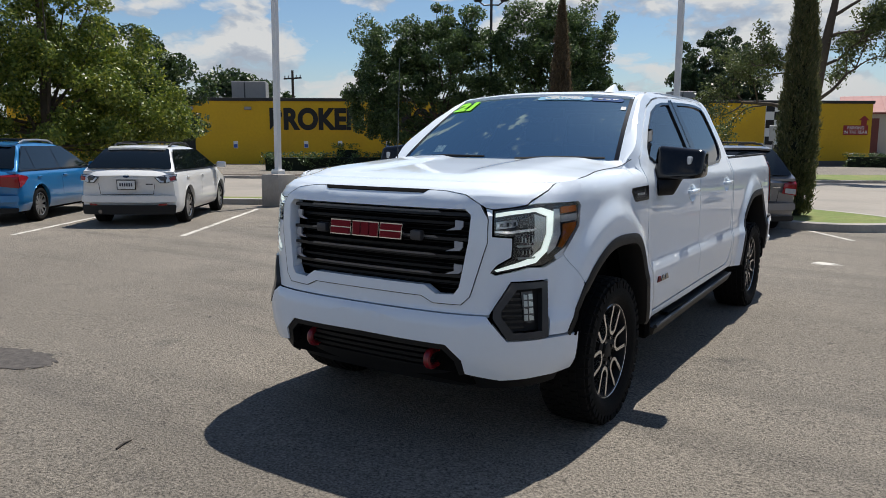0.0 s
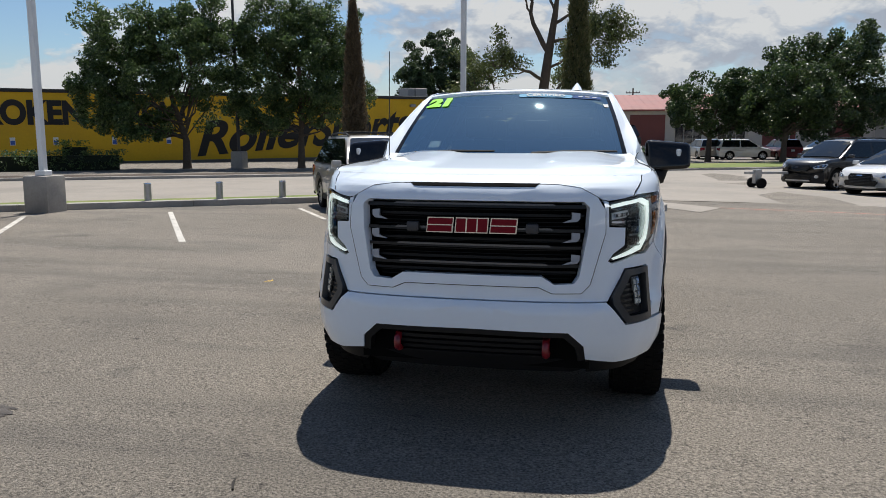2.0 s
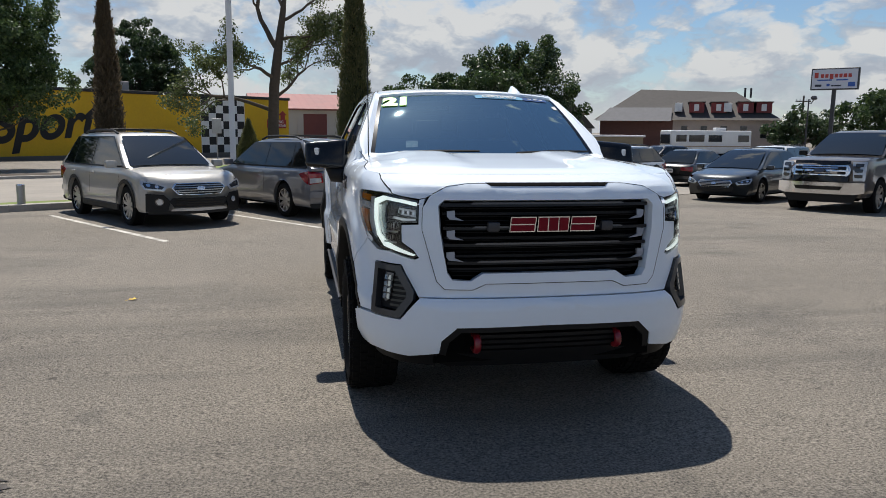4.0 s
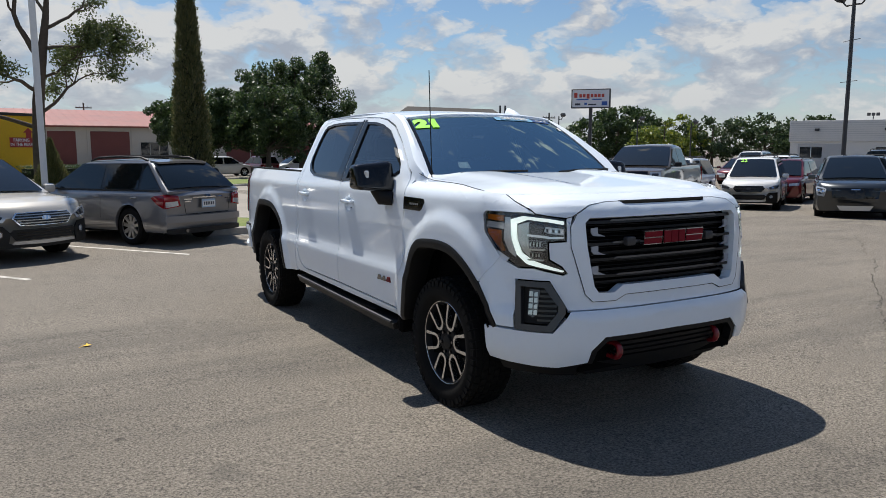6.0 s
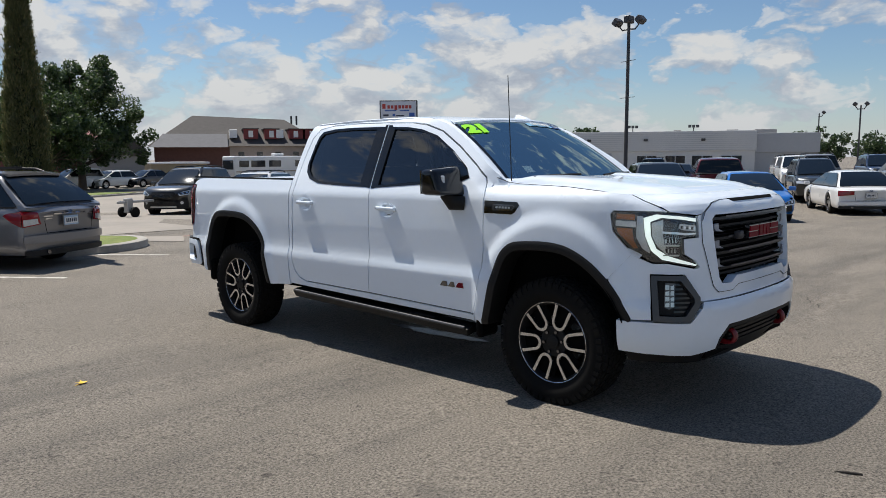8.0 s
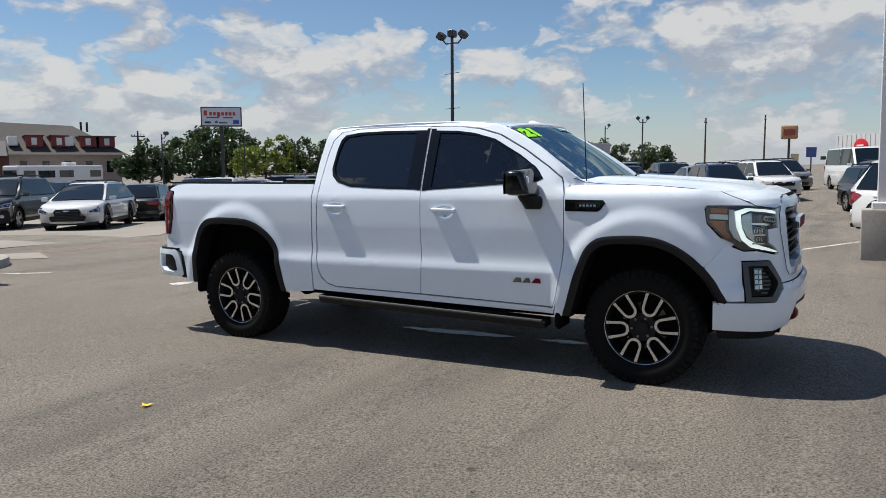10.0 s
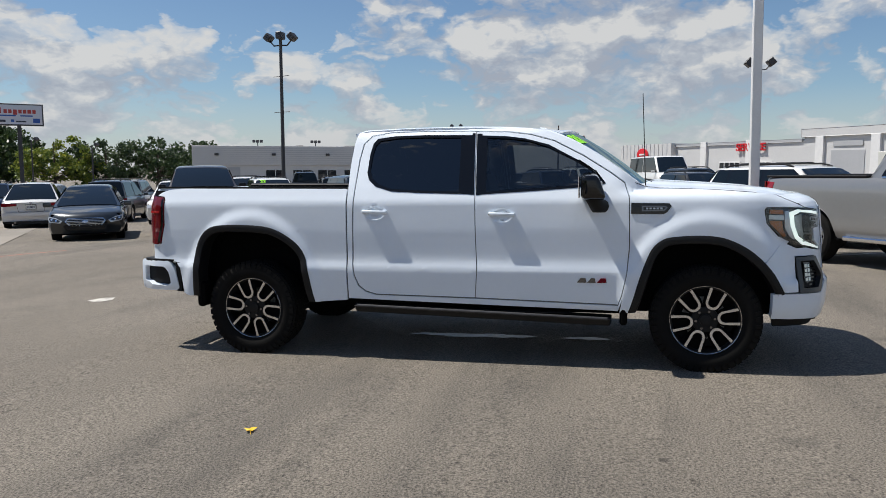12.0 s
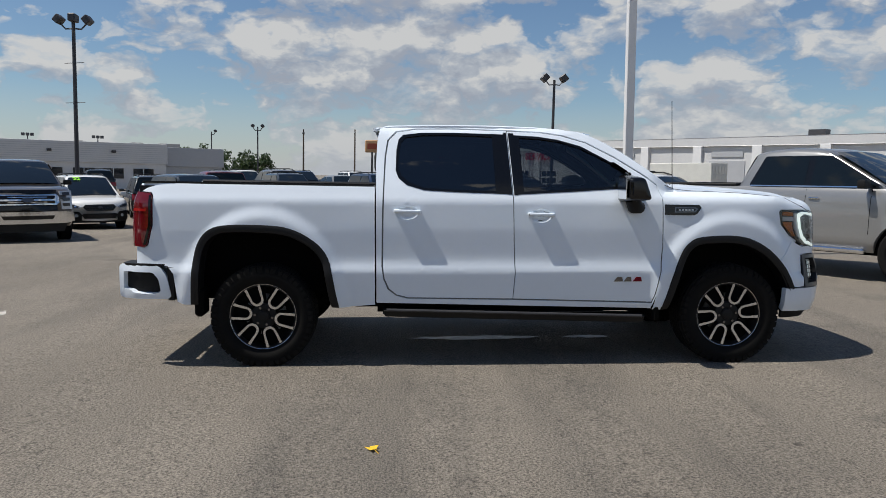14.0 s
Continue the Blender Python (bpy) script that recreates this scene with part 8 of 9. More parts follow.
    z = 1.335 + (z - 1.335) * smooth01(t * 6)
    return (math.copysign(x, a), y, z)


bm = bmesh.new()
nx, nt_ = 48, 28
g = [[bm.verts.new(hood_point(2 * i / nx - 1, (j / nt_) ** 1.3)) for i in range(nx + 1)] for j in range(nt_ + 1)]
for j in range(nt_):
    for i in range(nx):
        bm.faces.new((g[j][i], g[j][i + 1], g[j + 1][i + 1], g[j + 1][i]))
bmesh.ops.recalc_face_normals(bm, faces=bm.faces)
face_out(bm, (0, -2, 0.5))
part("hood", thicken(bm, 0.02), TRUCK_WHITE, truck, "white sculpted hood with raised ridges", 50)
# Dark tubes along the hood's edges imitate the shade in its gaps.
for s in (-1, 1):
    part("panel_gap", tubem([(p[0] + s * 0.003, p[1], p[2] + 0.001) for p in (hood_point(s * 1.0, k / 24) for k in range(25))], 0.0024, 6), GAP_SHADE, truck)
# fenders, doors, cab, bed
ARCH_F = [(-1.305, 0.44), (-1.345, 0.56), (-1.385, 0.70), (-1.43, 0.83), (-1.475, 0.93), (-1.53, 0.99), (-1.60, 1.022), (-1.73, 1.035), (-1.86, 1.037), (-1.98, 1.022), (-2.08, 0.985), (-2.18, 0.925), (-2.27, 0.845), (-2.345, 0.755), (-2.40, 0.655), (-2.425, 0.60)]
ARCH_R = [(1.275, 0.47), (1.30, 0.58), (1.325, 0.72), (1.36, 0.86), (1.43, 0.96), (1.54, 1.04), (1.66, 1.092), (1.78, 1.112), (1.95, 1.12), (2.12, 1.118), (2.24, 1.098), (2.32, 1.045), (2.37, 0.96), (2.395, 0.85), (2.41, 0.70), (2.42, 0.50)]
ARCH_F = smooth_line(ARCH_F, 3)
ARCH_R = smooth_line(ARCH_R, 3)


def ulist(pts):
    return [(fy(y), z) for y, z in pts]


FENDER = ulist([(-1.318, 0.955), (-1.318, 1.30), (-1.318, 1.40), (-1.33, 1.446)]) + ulist([(-1.43, 1.408), (-1.52, 1.396), (-1.95, 1.378), (-2.25, 1.352), (-2.37, 1.3385)]) + [(fy(-2.384), 1.3355), (fy(-2.468), 1.299), (fx(0.888), 1.260), (fx(0.866), 1.241), (fx(0.89), 1.2445), (fy(-2.295), 1.247), (fy(-2.278), 1.225), (fy(-2.294), 1.125), (fy(-2.412), 0.995), (fy(-2.278), 0.842)] + ulist([p for p in reversed(ARCH_F) if p[1] > 0.838 or p[0] > -1.9]) + ulist([(-1.238, 0.44), (-1.262, 0.56), (-1.30, 0.75)])
mirrored("seam_backing", [(fy(-2.47), 0.99), (fy(-2.39), 1.03), (fy(-2.262), 0.872), (fy(-2.315), 0.80)], TRUCK_WHITE, proud=-0.006, back=0.0)
mirrored("front_fender", FENDER, TRUCK_WHITE, "white front fender", du=0.025, dv=0.02)
BED = ulist([(0.992, 0.49), (0.992, 1.42), (1.6, 1.428), (2.3, 1.437), (2.80, 1.446), (2.86, 1.44), (2.868, 1.385), (2.73, 1.372), (2.712, 1.345), (2.712, 1.12), (2.755, 0.955), (2.78, 0.94), (2.86, 0.945), (2.86, 0.80), (2.60, 0.80), (2.555, 0.74), (2.53, 0.52), (2.47, 0.50)]) + ulist(list(reversed(ARCH_R))) + ulist([(1.24, 0.47)])
mirrored("bed_side", BED, TRUCK_WHITE, "white cargo bed side", du=0.03, dv=0.022)
DOOR_F = [(-0.109, 0.535), (-0.125, 0.74), (-0.115, 1.0), (-0.109, 1.36), (-0.082, 1.872), (-0.35, 1.860), (-0.52, 1.836), (-0.72, 1.778), (-0.95, 1.655), (-1.16, 1.520), (-1.27, 1.438), (-1.304, 1.33), (-1.308, 0.95), (-1.288, 0.75), (-1.252, 0.58), (-1.225, 0.505)]
WIN_F = [(-0.132, 1.362), (-0.118, 1.842), (-0.33, 1.830), (-0.49, 1.806), (-0.68, 1.752), (-0.90, 1.632), (-1.08, 1.508), (-1.130, 1.44), (-1.07, 1.418), (-0.6, 1.388)]
DOOR_R = [(-0.103, 0.535), (-0.118, 0.74), (-0.108, 1.0), (-0.102, 1.36), (-0.075, 1.874), (0.35, 1.885), (0.66, 1.882), (0.82, 1.858), (0.885, 1.79), (0.905, 1.66), (0.915, 1.45), (0.922, 1.2), (0.928, 0.80), (0.915, 0.70), (0.88, 0.62), (0.82, 0.572), (0.73, 0.548)]
WIN_R = [(-0.078, 1.366), (-0.056, 1.846), (0.35, 1.858), (0.62, 1.856), (0.77, 1.838), (0.805, 1.80), (0.822, 1.72), (0.828, 1.55), (0.805, 1.49), (0.74, 1.435), (0.60, 1.395), (0.34, 1.380)]
for nm, out, win in (("front_door", DOOR_F, WIN_F), ("rear_door", DOOR_R, WIN_R)):
    doors = mirrored(nm, ulist(out), TRUCK_WHITE, "white %s door" % nm.split("_")[0], [ulist(win)], du=0.05, dv=0.032, more_u=[fy(yc + 0.011 * k) for yc, zc in HANDLES for k in range(-8, 9)], more_v=[zc - 0.01 + 0.010 * k for yc, zc in HANDLES for k in range(-6, 7)])
    for s, d in zip((-1, 1), doors):
        rub = list(win)
        cx, cz = sum(p[0] for p in rub) / len(rub), sum(p[1] for p in rub) / len(rub)
        innerw = [(cx + (a - cx) * (1 - 0.022 / max(0.05, abs(a - cx)) if abs(a - cx) > 0.06 else 1), cz + (b - cz) * (1 - 0.020 / max(0.05, abs(b - cz)) if abs(b - cz) > 0.06 else 1)) for a, b in rub]
        bm = shaped(ulist(rub), lambda u, v: (lambda p: (s * p[0], p[1], p[2]))(skin(u, v, 0.004)), [ulist(innerw)], 0.1, 0.1)
        part("window_seal", thicken(face_out(bm, (0, 0, 1)), 0.03), GLOSS_BLACK, d)
        bm = shaped(ulist(rub), lambda u, v: (lambda p: (s * p[0], p[1], p[2]))(skin(u, v, -0.008)), (), 0.08, 0.06)
        part("window_glass", face_out(bm, (0, 0, 1)), TINT_GLASS if nm == "rear_door" else FRONT_GLASS, d, "dark privacy glass" if nm == "rear_door" else "tinted side glass").visible_shadow = False
        if nm == "rear_door":
            pil = [(-0.078, 1.368), (-0.056, 1.846), (0.045, 1.85), (0.03, 1.372)]
        else:
            pil = [(-0.132, 1.364), (-0.118, 1.838), (-0.175, 1.834), (-0.192, 1.368)]
        bm = shaped(ulist(pil), lambda u, v: (lambda p: (s * p[0], p[1], p[2]))(skin(u, v, 0.005)), (), 9, 0.06)
        part("pillar_trim", thicken(face_out(bm, (0, 0, 1)), 0.012), GLOSS_BLACK, d)
        if nm == "rear_door":
            cov = [(-0.098, 1.362), (-0.0705, 1.862), (-0.046, 1.862), (-0.066, 1.362)]
        else:
            cov = [(-0.1135, 1.358), (-0.0865, 1.858), (-0.130, 1.856), (-0.146, 1.358)]
        bm = shaped(ulist(cov), lambda u, v: (lambda p: (s * p[0], p[1], p[2]))(skin(u, v, 0.004)), (), 9, 0.06)
        part("pillar_cover", thicken(face_out(bm, (0, 0, 1)), 0.010), GLOSS_BLACK, d)
        yc, zc = HANDLES[0] if nm == "front_door" else HANDLES[1]
        xs = skin(fy(yc - 0.12), zc)[0]
        bar = boxm(-0.015, 0.015, -0.108, 0.108, -0.017, 0.017, 0.012, 3)
        for v in bar.verts:
            k = v.co.y / 0.108
            v.co = Vector((s * (xs + 0.034 + v.co.x - 0.024 * k * k), yc + v.co.y, zc + v.co.z * (1.0 - 0.25 * k * k) + 0.004 * k))
        bmesh.ops.recalc_face_normals(bar, faces=bar.faces)
        part("door_handle", bar, TRUCK_WHITE, d, "white pull handle", 60)
        for k in (-0.088, 0.088):
            part("handle_foot", boxm(min(s * (xs - 0.02), s * (xs + 0.026)), max(s * (xs - 0.02), s * (xs + 0.026)), yc + k - 0.018, yc + k + 0.018, zc - 0.012, zc + 0.012, 0.005), TRUCK_WHITE, d)
        if nm == "front_door":
            part("lock_barrel", tubem([(s * (xs + 0.012), yc + 0.098, zc + 0.002), (s * (xs + 0.030), yc + 0.098, zc + 0.002)], 0.006, 10), DARK_CHROME, d)
CAB_HOLE = [(-1.228, 0.492), (-1.258, 0.575), (-1.296, 0.75), (-1.316, 0.95), (-1.312, 1.335), (-1.277, 1.447), (-1.165, 1.531), (-0.955, 1.666), (-0.725, 1.789), (-0.525, 1.847), (-0.35, 1.871), (-0.08, 1.884), (0.35, 1.897), (0.665, 1.893), (0.83, 1.867), (0.897, 1.795), (0.917, 1.66), (0.935, 1.2), (0.94, 0.80), (0.926, 0.695), (0.89, 0.61), (0.825, 0.560), (0.735, 0.536), (-0.105, 0.522)]
CAB_OUT = ulist([(-1.225, 0.45), (0.978, 0.505), (0.980, 1.40), (0.985, 1.60), (0.975, 1.80), (0.955, 1.888), (0.90, 1.915), (0.5, 1.925), (0.0, 1.922), (-0.30, 1.910), (-0.52, 1.892), (-0.66, 1.864), (-0.80, 1.816), (-1.0, 1.708), (-1.2, 1.572), (-1.37, 1.447), (-1.33, 1.40), (-1.326, 1.0), (-1.30, 0.74), (-1.262, 0.56)])
mirrored("cab_side", CAB_OUT, TRUCK_WHITE, "white cab frame and rocker panel", [ulist(CAB_HOLE)], du=0.06, dv=0.04, back=0.03)
# Grey skin on a white cab: shade of the door gaps put into colour.
mirrored("door_jamb", CAB_OUT, JAMB, "", [ulist(WIN_F), ulist(WIN_R)], proud=-0.014, du=0.1, dv=0.05, back=0.0)
# roof, pillars of the screen
ROOF_Z = [(-0.87, 1.876), (-0.7, 1.898), (-0.5, 1.917), (-0.3, 1.932), (0.1, 1.948), (0.6, 1.948), (0.9, 1.938), (0.985, 1.918)]
bm = bmesh.new()
ys = [-0.87 + 1.865 * j / 22 for j in range(23)]
rg = []
for y in ys:
    zc = lerp_table(ROOF_Z, y)
    row = []
    for i in range(21):
        a = 2 * i / 20 - 1
        xw = 0.662
        yy = y if y > -0.3 else y + 0.10 * a * a * (-0.3 - y) / 0.57
        edge = lerp_table([(-0.87, 1.846), (-0.7, 1.866), (-0.5, 1.886), (-0.30, 1.902), (0.0, 1.912), (0.5, 1.916), (0.9, 1.906), (0.985, 1.884)], y)
        row.append(bm.verts.new((xw * a, yy, edge + (zc - edge) * (1 - abs(a) ** 3))))
    rg.append(row)
for r0, r1 in zip(rg, rg[1:]):
    for i in range(20):
        bm.faces.new((r0[i], r0[i + 1], r1[i + 1], r1[i]))
bmesh.ops.recalc_face_normals(bm, faces=bm.faces)
part("roof", thicken(face_out(bm, (0, 0, 1)), 0.02), TRUCK_WHITE, truck, "white roof panel", 50)
part("rear_visor", thicken(face_out(shaped([(-0.58, 0.0), (0.58, 0.0), (0.54, 0.06), (-0.54, 0.06)], lambda u, v: (u, 0.97 + v * 0.9, 1.925 - 0.02 * (u / 0.6) ** 2 - v * 0.1), (), 0.1, 0.05), (0, 0, 1)), 0.03), TRUCK_WHITE, truck)


def screen_point(u, v):
    """The windscreen's bowed plane: u from side to side (-1..1), v from cowl to roof (0..1)."""
    half = 0.812 + (0.668 - 0.812) * v
    y = -1.515 + 0.68 * v + 0.11 * u * u
    z = 1.392 + 0.488 * v + 0.125 * v * (1 - v) - 0.030 * v * u * u
    return (half * u, y, z)


def screen_bm(pts, off=0.0, du=0.08, dv=0.1):
    def mp(u, v):
        a, b, c = (Vector(screen_point(*q)) for q in ((u, v), (u + 0.01, v), (u, v + 0.01)))
        n = (b - a).cross(c - a).normalized()
        if n.z < 0:
            n = -n
        return tuple(a + n * off)
    return face_out(shaped(pts, mp, (), du, dv), (0, 0, 1))


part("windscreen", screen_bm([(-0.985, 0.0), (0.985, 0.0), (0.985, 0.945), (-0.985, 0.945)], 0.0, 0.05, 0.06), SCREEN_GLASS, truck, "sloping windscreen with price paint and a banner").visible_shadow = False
for s in (-1, 1):
    part("screen_edge", screen_bm([(s * 0.955, 0.0), (s * 0.99, 0.0), (s * 0.99, 0.985), (s * 0.955, 0.985)], 0.002), GLOSS_BLACK, truck)
    # outer pillar between the screen and the cab side
    bm = bmesh.new()
    low = []
    for j in range(16):
        v = j / 13 - 2 / 13
        a = Vector(screen_point(0.985, v))
        yy = -1.37 + (-0.58 + 1.37) * v
        zz = lerp_table([(-1.52, 1.337), (-1.37, 1.447), (-1.2, 1.572), (-1.0, 1.708), (-0.80, 1.816), (-0.66, 1.864), (-0.52, 1.892)], yy)
        b = Vector(skin(fy(yy), zz))
        mid = (a + b) / 2 + Vector((0.008, -0.012, 0.008))
        low.append([bm.verts.new((s * p.x, p.y, p.z)) for p in (a, mid, b)])
    for p, q in zip(low, low[1:]):
        for i in range(2):
            bm.faces.new((p[i], q[i], q[i + 1], p[i + 1]))
    bmesh.ops.recalc_face_normals(bm, faces=bm.faces)
    part("windscreen_pillar", thicken(face_out(bm, (0, 0, 1)), 0.02), TRUCK_WHITE, truck)
part("roof_header", thicken(screen_bm([(-0.985, 0.938), (0.985, 0.938), (0.985, 1.02), (-0.985, 1.02)], 0.006), 0.02), TRUCK_WHITE, truck)
part("screen_shade", screen_bm([(-0.95, 0.83), (0.95, 0.83), (0.95, 0.94), (-0.95, 0.94)], -0.004), glass("shade_band", (0.06, 0.10, 0.15)), truck).visible_shadow = False
part("cowl", thicken(face_out(shaped([(-0.77, -0.02), (0.77, -0.02), (0.77, 0.14), (-0.77, 0.14)], lambda u, v: (u, -1.60 + v + 0.20 * (u / 0.9) ** 2, 1.402 + v * 0.02 - 0.03 * (u / 0.9) ** 4), (), 0.1, 0.1), (0, -1, 0)), 0.01), MATTE_BLACK, truck)
for s in (-0.62, 0.18):
    part("wiper", tubem([(s, -1.54 + 0.16 * s * s, 1.432), (s + 0.25, -1.50 + 0.12 * (s + 0.25) ** 2, 1.446), (s + 0.55, -1.49 + 0.12 * (s + 0.55) ** 2, 1.446)], [0.012, 0.009, 0.007], 6), MATTE_BLACK, truck)
# year digits and banner on the screen
def on_screen(me, cx, cv, sx, m, name, label, off=0.006):
    for v in me.vertices:
        u, w = cx + v.co.x * sx, cv + v.co.z / 0.96
        v.co = Vector(screen_bm_point(u, w, off - v.co.y))
    ob = finish_mesh(name, me, m, truck, 0)
    tagged(ob, label)
    return ob


def screen_bm_point(u, v, off):
    a, b, c = (Vector(screen_point(*q)) for q in ((u, v), (u + 0.01, v), (u, v + 0.01)))
    n = (b - a).cross(c - a).normalized()
    return tuple(a + (n if n.z > 0 else -n) * off)


on_screen(text_mesh("21", 0.20, 0.001, 0.016), -0.80, 0.81, 1.35, LIME_PAINT, "year_marking", "bright lime painted year digits")
part("banner", screen_bm(round_corners([(0.04, 0.862), (0.60, 0.862), (0.60, 0.925), (0.04, 0.925)], 0.03, 3), 0.004), CERT_BLUE, truck, "blue certified sales banner")
part("banner_end", screen_bm(round_corners([(0.60, 0.862), (0.90, 0.862), (0.90, 0.925), (0.60, 0.925)], 0.03, 3), 0.004), CERT_DARK, truck)
on_screen(text_mesh("CERTIFIED", 0.058, 0.001, 0.002), 0.32, 0.895, 1.5, WHITE_INK, "banner_lettering", "white banner lettering", 0.009)
for k in range(3):
    part("banner_bar", screen_bm([(0.66 + k * 0.07, 0.887), (0.71 + k * 0.07, 0.887), (0.71 + k * 0.07, 0.902), (0.66 + k * 0.07, 0.902)], 0.007), WHITE_INK, truck)
part("inspection_sticker", screen_bm([(0.90, 0.72), (0.945, 0.72), (0.945, 0.775), (0.90, 0.775)], 0.004), WHITE_INK, truck)
part("window_label", screen_bm([(-0.70, 0.14), (-0.60, 0.14), (-0.60, 0.22), (-0.70, 0.22)], -0.006), WHITE_INK, truck)
# roof aerial fin, mast aerial
fin = bmesh.new()
for z, w, l, d in ((0.0, 0.045, 0.11, 0), (0.03, 0.03, 0.075, 0.02), (0.062, 0.008, 0.02, 0.055)):
    for k in range(10):
        fin.verts.new((w * math.cos(2 * math.pi * k / 10), d + l * math.sin(2 * math.pi * k / 10), z))
fin.verts.ensure_lookup_table()
for r in range(2):
    for k in range(10):
        fin.faces.new((fin.verts[r * 10 + k], fin.verts[r * 10 + (k + 1) % 10], fin.verts[r * 10 + 10 + (k + 1) % 10], fin.verts[r * 10 + 10 + k]))
fin.faces.new([fin.verts[20 + k] for k in range(10)])
ob = part("roof_fin", fin, TRUCK_WHITE, truck, "white roof aerial fin", 60)
ob.location = (0.43, -0.56, 1.893)
part("mast_aerial", tubem([(-0.815, -1.43, 1.36), (-0.815, -1.43, 1.43), (-0.815, -1.405, 2.12)], [0.010, 0.004, 0.003], 6), GLOSS_BLACK, truck, "thin black mast aerial")
# door mirrors
for s in (-1, 1):
    mr = boxm(-0.150, 0.150, -0.078, 0.078, -0.098, 0.098, 0.042, 4)
    for v in mr.verts:
        v.co = Vector((s * (1.078 + v.co.x), -1.02 + v.co.y + 0.06 * (v.co.x + 0.135) * -1 + (0.03 if v.co.y < 0 else 0) * (v.co.z / 0.095), 1.415 + v.co.z * (1.0 - 0.12 * (v.co.x / 0.135))))
    bmesh.ops.recalc_face_normals(mr, faces=mr.faces)
    m = part("door_mirror", mr, GLOSS_BLACK, truck, "gloss black towing-style door mirror", 50)
    part("mirror_glass", boxm(min(s * 0.97, s * 1.20), max(s * 0.97, s * 1.20), -0.942, -0.937, 1.335, 1.495, 0.0), CHROME, m)
    part("marker_lamp", boxm(min(s * 1.13, s * 1.165), max(s * 1.13, s * 1.165), -1.112, -1.09, 1.37, 1.46, 0.008), CLEAR_LENS, m)
    arm = bmesh.new()
    tube(arm, [(s * 1.04, -1.03, 1.34), (s * 1.01, -1.07, 1.27), (s * 0.955, -1.12, 1.262)], [0.055, 0.062, 0.05], 10)
    part("mirror_arm", arm, MATTE_BLACK, m, smooth=60)
# fender badge, door badge (plain shapes)
for s in (-1, 1):
    b = [(fy(-1.322), 1.288), (fy(-1.60), 1.283), (fy(-1.618), 1.262), (fy(-1.585), 1.216), (fy(-1.56), 1.202), (fy(-1.322), 1.204)]
    v = lamp_part("fender_vent", b, GLOSS_BLACK, truck, 0.006, "black fender vent badge", s, 0.006)
    lamp_part("vent_rim", [(fy(-1.40), 1.266), (fy(-1.57), 1.264), (fy(-1.59), 1.252), (fy(-1.565), 1.226), (fy(-1.40), 1.224)], DARK_CHROME, v, 0.009, "", s, 0.003)
    lamp_part("vent_inlay", [(fy(-1.412), 1.258), (fy(-1.562), 1.257), (fy(-1.575), 1.250), (fy(-1.555), 1.234), (fy(-1.412), 1.232)], GLOSS_BLACK, v, 0.011, "", s, 0.003)
    for k in range(5):
        lamp_part("vent_bar", [(fy(-1.43 - 0.026 * k), 1.252), (fy(-1.447 - 0.026 * k), 1.252), (fy(-1.447 - 0.026 * k), 1.239), (fy(-1.43 - 0.026 * k), 1.239)], ALLOY, v, 0.013, "", s, 0.002)
    for k, (a, w, m) in enumerate(((-0.915, 0.075, DARK_CHROME), (-0.995, 0.065, DARK_CHROME), (-1.068, 0.075, BADGE_RED))):
        lamp_part("door_badge", [(fy(a), 0.672), (fy(a - w), 0.672), (fy(a - w + 0.008), 0.708), (fy(a - 0.03), 0.708)], m, truck, 0.006, "small plain door badge", s, 0.005)
# black arch trims, wheel housings
for s in (-1, 1):
    for arch, ya in ((ARCH_F, -AXLE), (ARCH_R, AXLE)):
        bm = bmesh.new()
        rows = []
        for y, z in arch:
            c = Vector((ya, 0.50))
            d = (c - Vector((y, z))).normalized()
            row = []
            for w, pr in ((-0.004, 0.003), (0.016, 0.011), (0.055, 0.004), (0.062, -0.03), (0.064, -0.14)):
                q = Vector((y, z)) + d * w
                p = skin(fy(y), z, pr)
                row.append(bm.verts.new((s * p[0], q.x, q.y)))
            rows.append(row)
        for p, q in zip(rows, rows[1:]):
            for i in range(4):
                bm.faces.new((p[i], q[i], q[i + 1], p[i + 1]))
        bmesh.ops.recalc_face_normals(bm, faces=bm.faces)
        part("arch_trim", face_out(bm, (s * 0.6, ya, 0.6)), BLACK_PLASTIC, truck, "black plastic wheel arch trim", 50)
        # liner
        bm = bmesh.new()
        rows = []
        for y, z in arch:
            d = (Vector((ya, 0.50)) - Vector((y, z))).normalized() * 0.045
            rows.append([bm.verts.new((s * x, y + d.x, z + d.y)) for x in (0.985, 0.60)])
        for p, q in zip(rows, rows[1:]):
            bm.faces.new((p[0], q[0], q[1], p[1]))
        bm.faces.new([r[1] for r in rows])
        part("wheel_liner", bm, RECESS_BLACK, truck)
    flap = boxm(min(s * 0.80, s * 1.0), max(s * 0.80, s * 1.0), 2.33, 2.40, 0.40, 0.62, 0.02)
    part("splash_guard", flap, RECESS_BLACK, truck)
    part("splash_guard", boxm(min(s * 0.80, s * 1.0), max(s * 0.80, s * 1.0), -1.30, -1.24, 0.34, 0.60, 0.02), RECESS_BLACK, truck)
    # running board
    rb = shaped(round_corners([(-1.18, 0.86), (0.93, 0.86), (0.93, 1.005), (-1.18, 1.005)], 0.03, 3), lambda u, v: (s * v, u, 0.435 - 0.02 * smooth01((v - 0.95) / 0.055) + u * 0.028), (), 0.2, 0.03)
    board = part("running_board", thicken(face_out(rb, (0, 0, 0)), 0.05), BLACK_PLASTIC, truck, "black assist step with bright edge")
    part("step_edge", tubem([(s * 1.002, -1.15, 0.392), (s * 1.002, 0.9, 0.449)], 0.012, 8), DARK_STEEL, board)
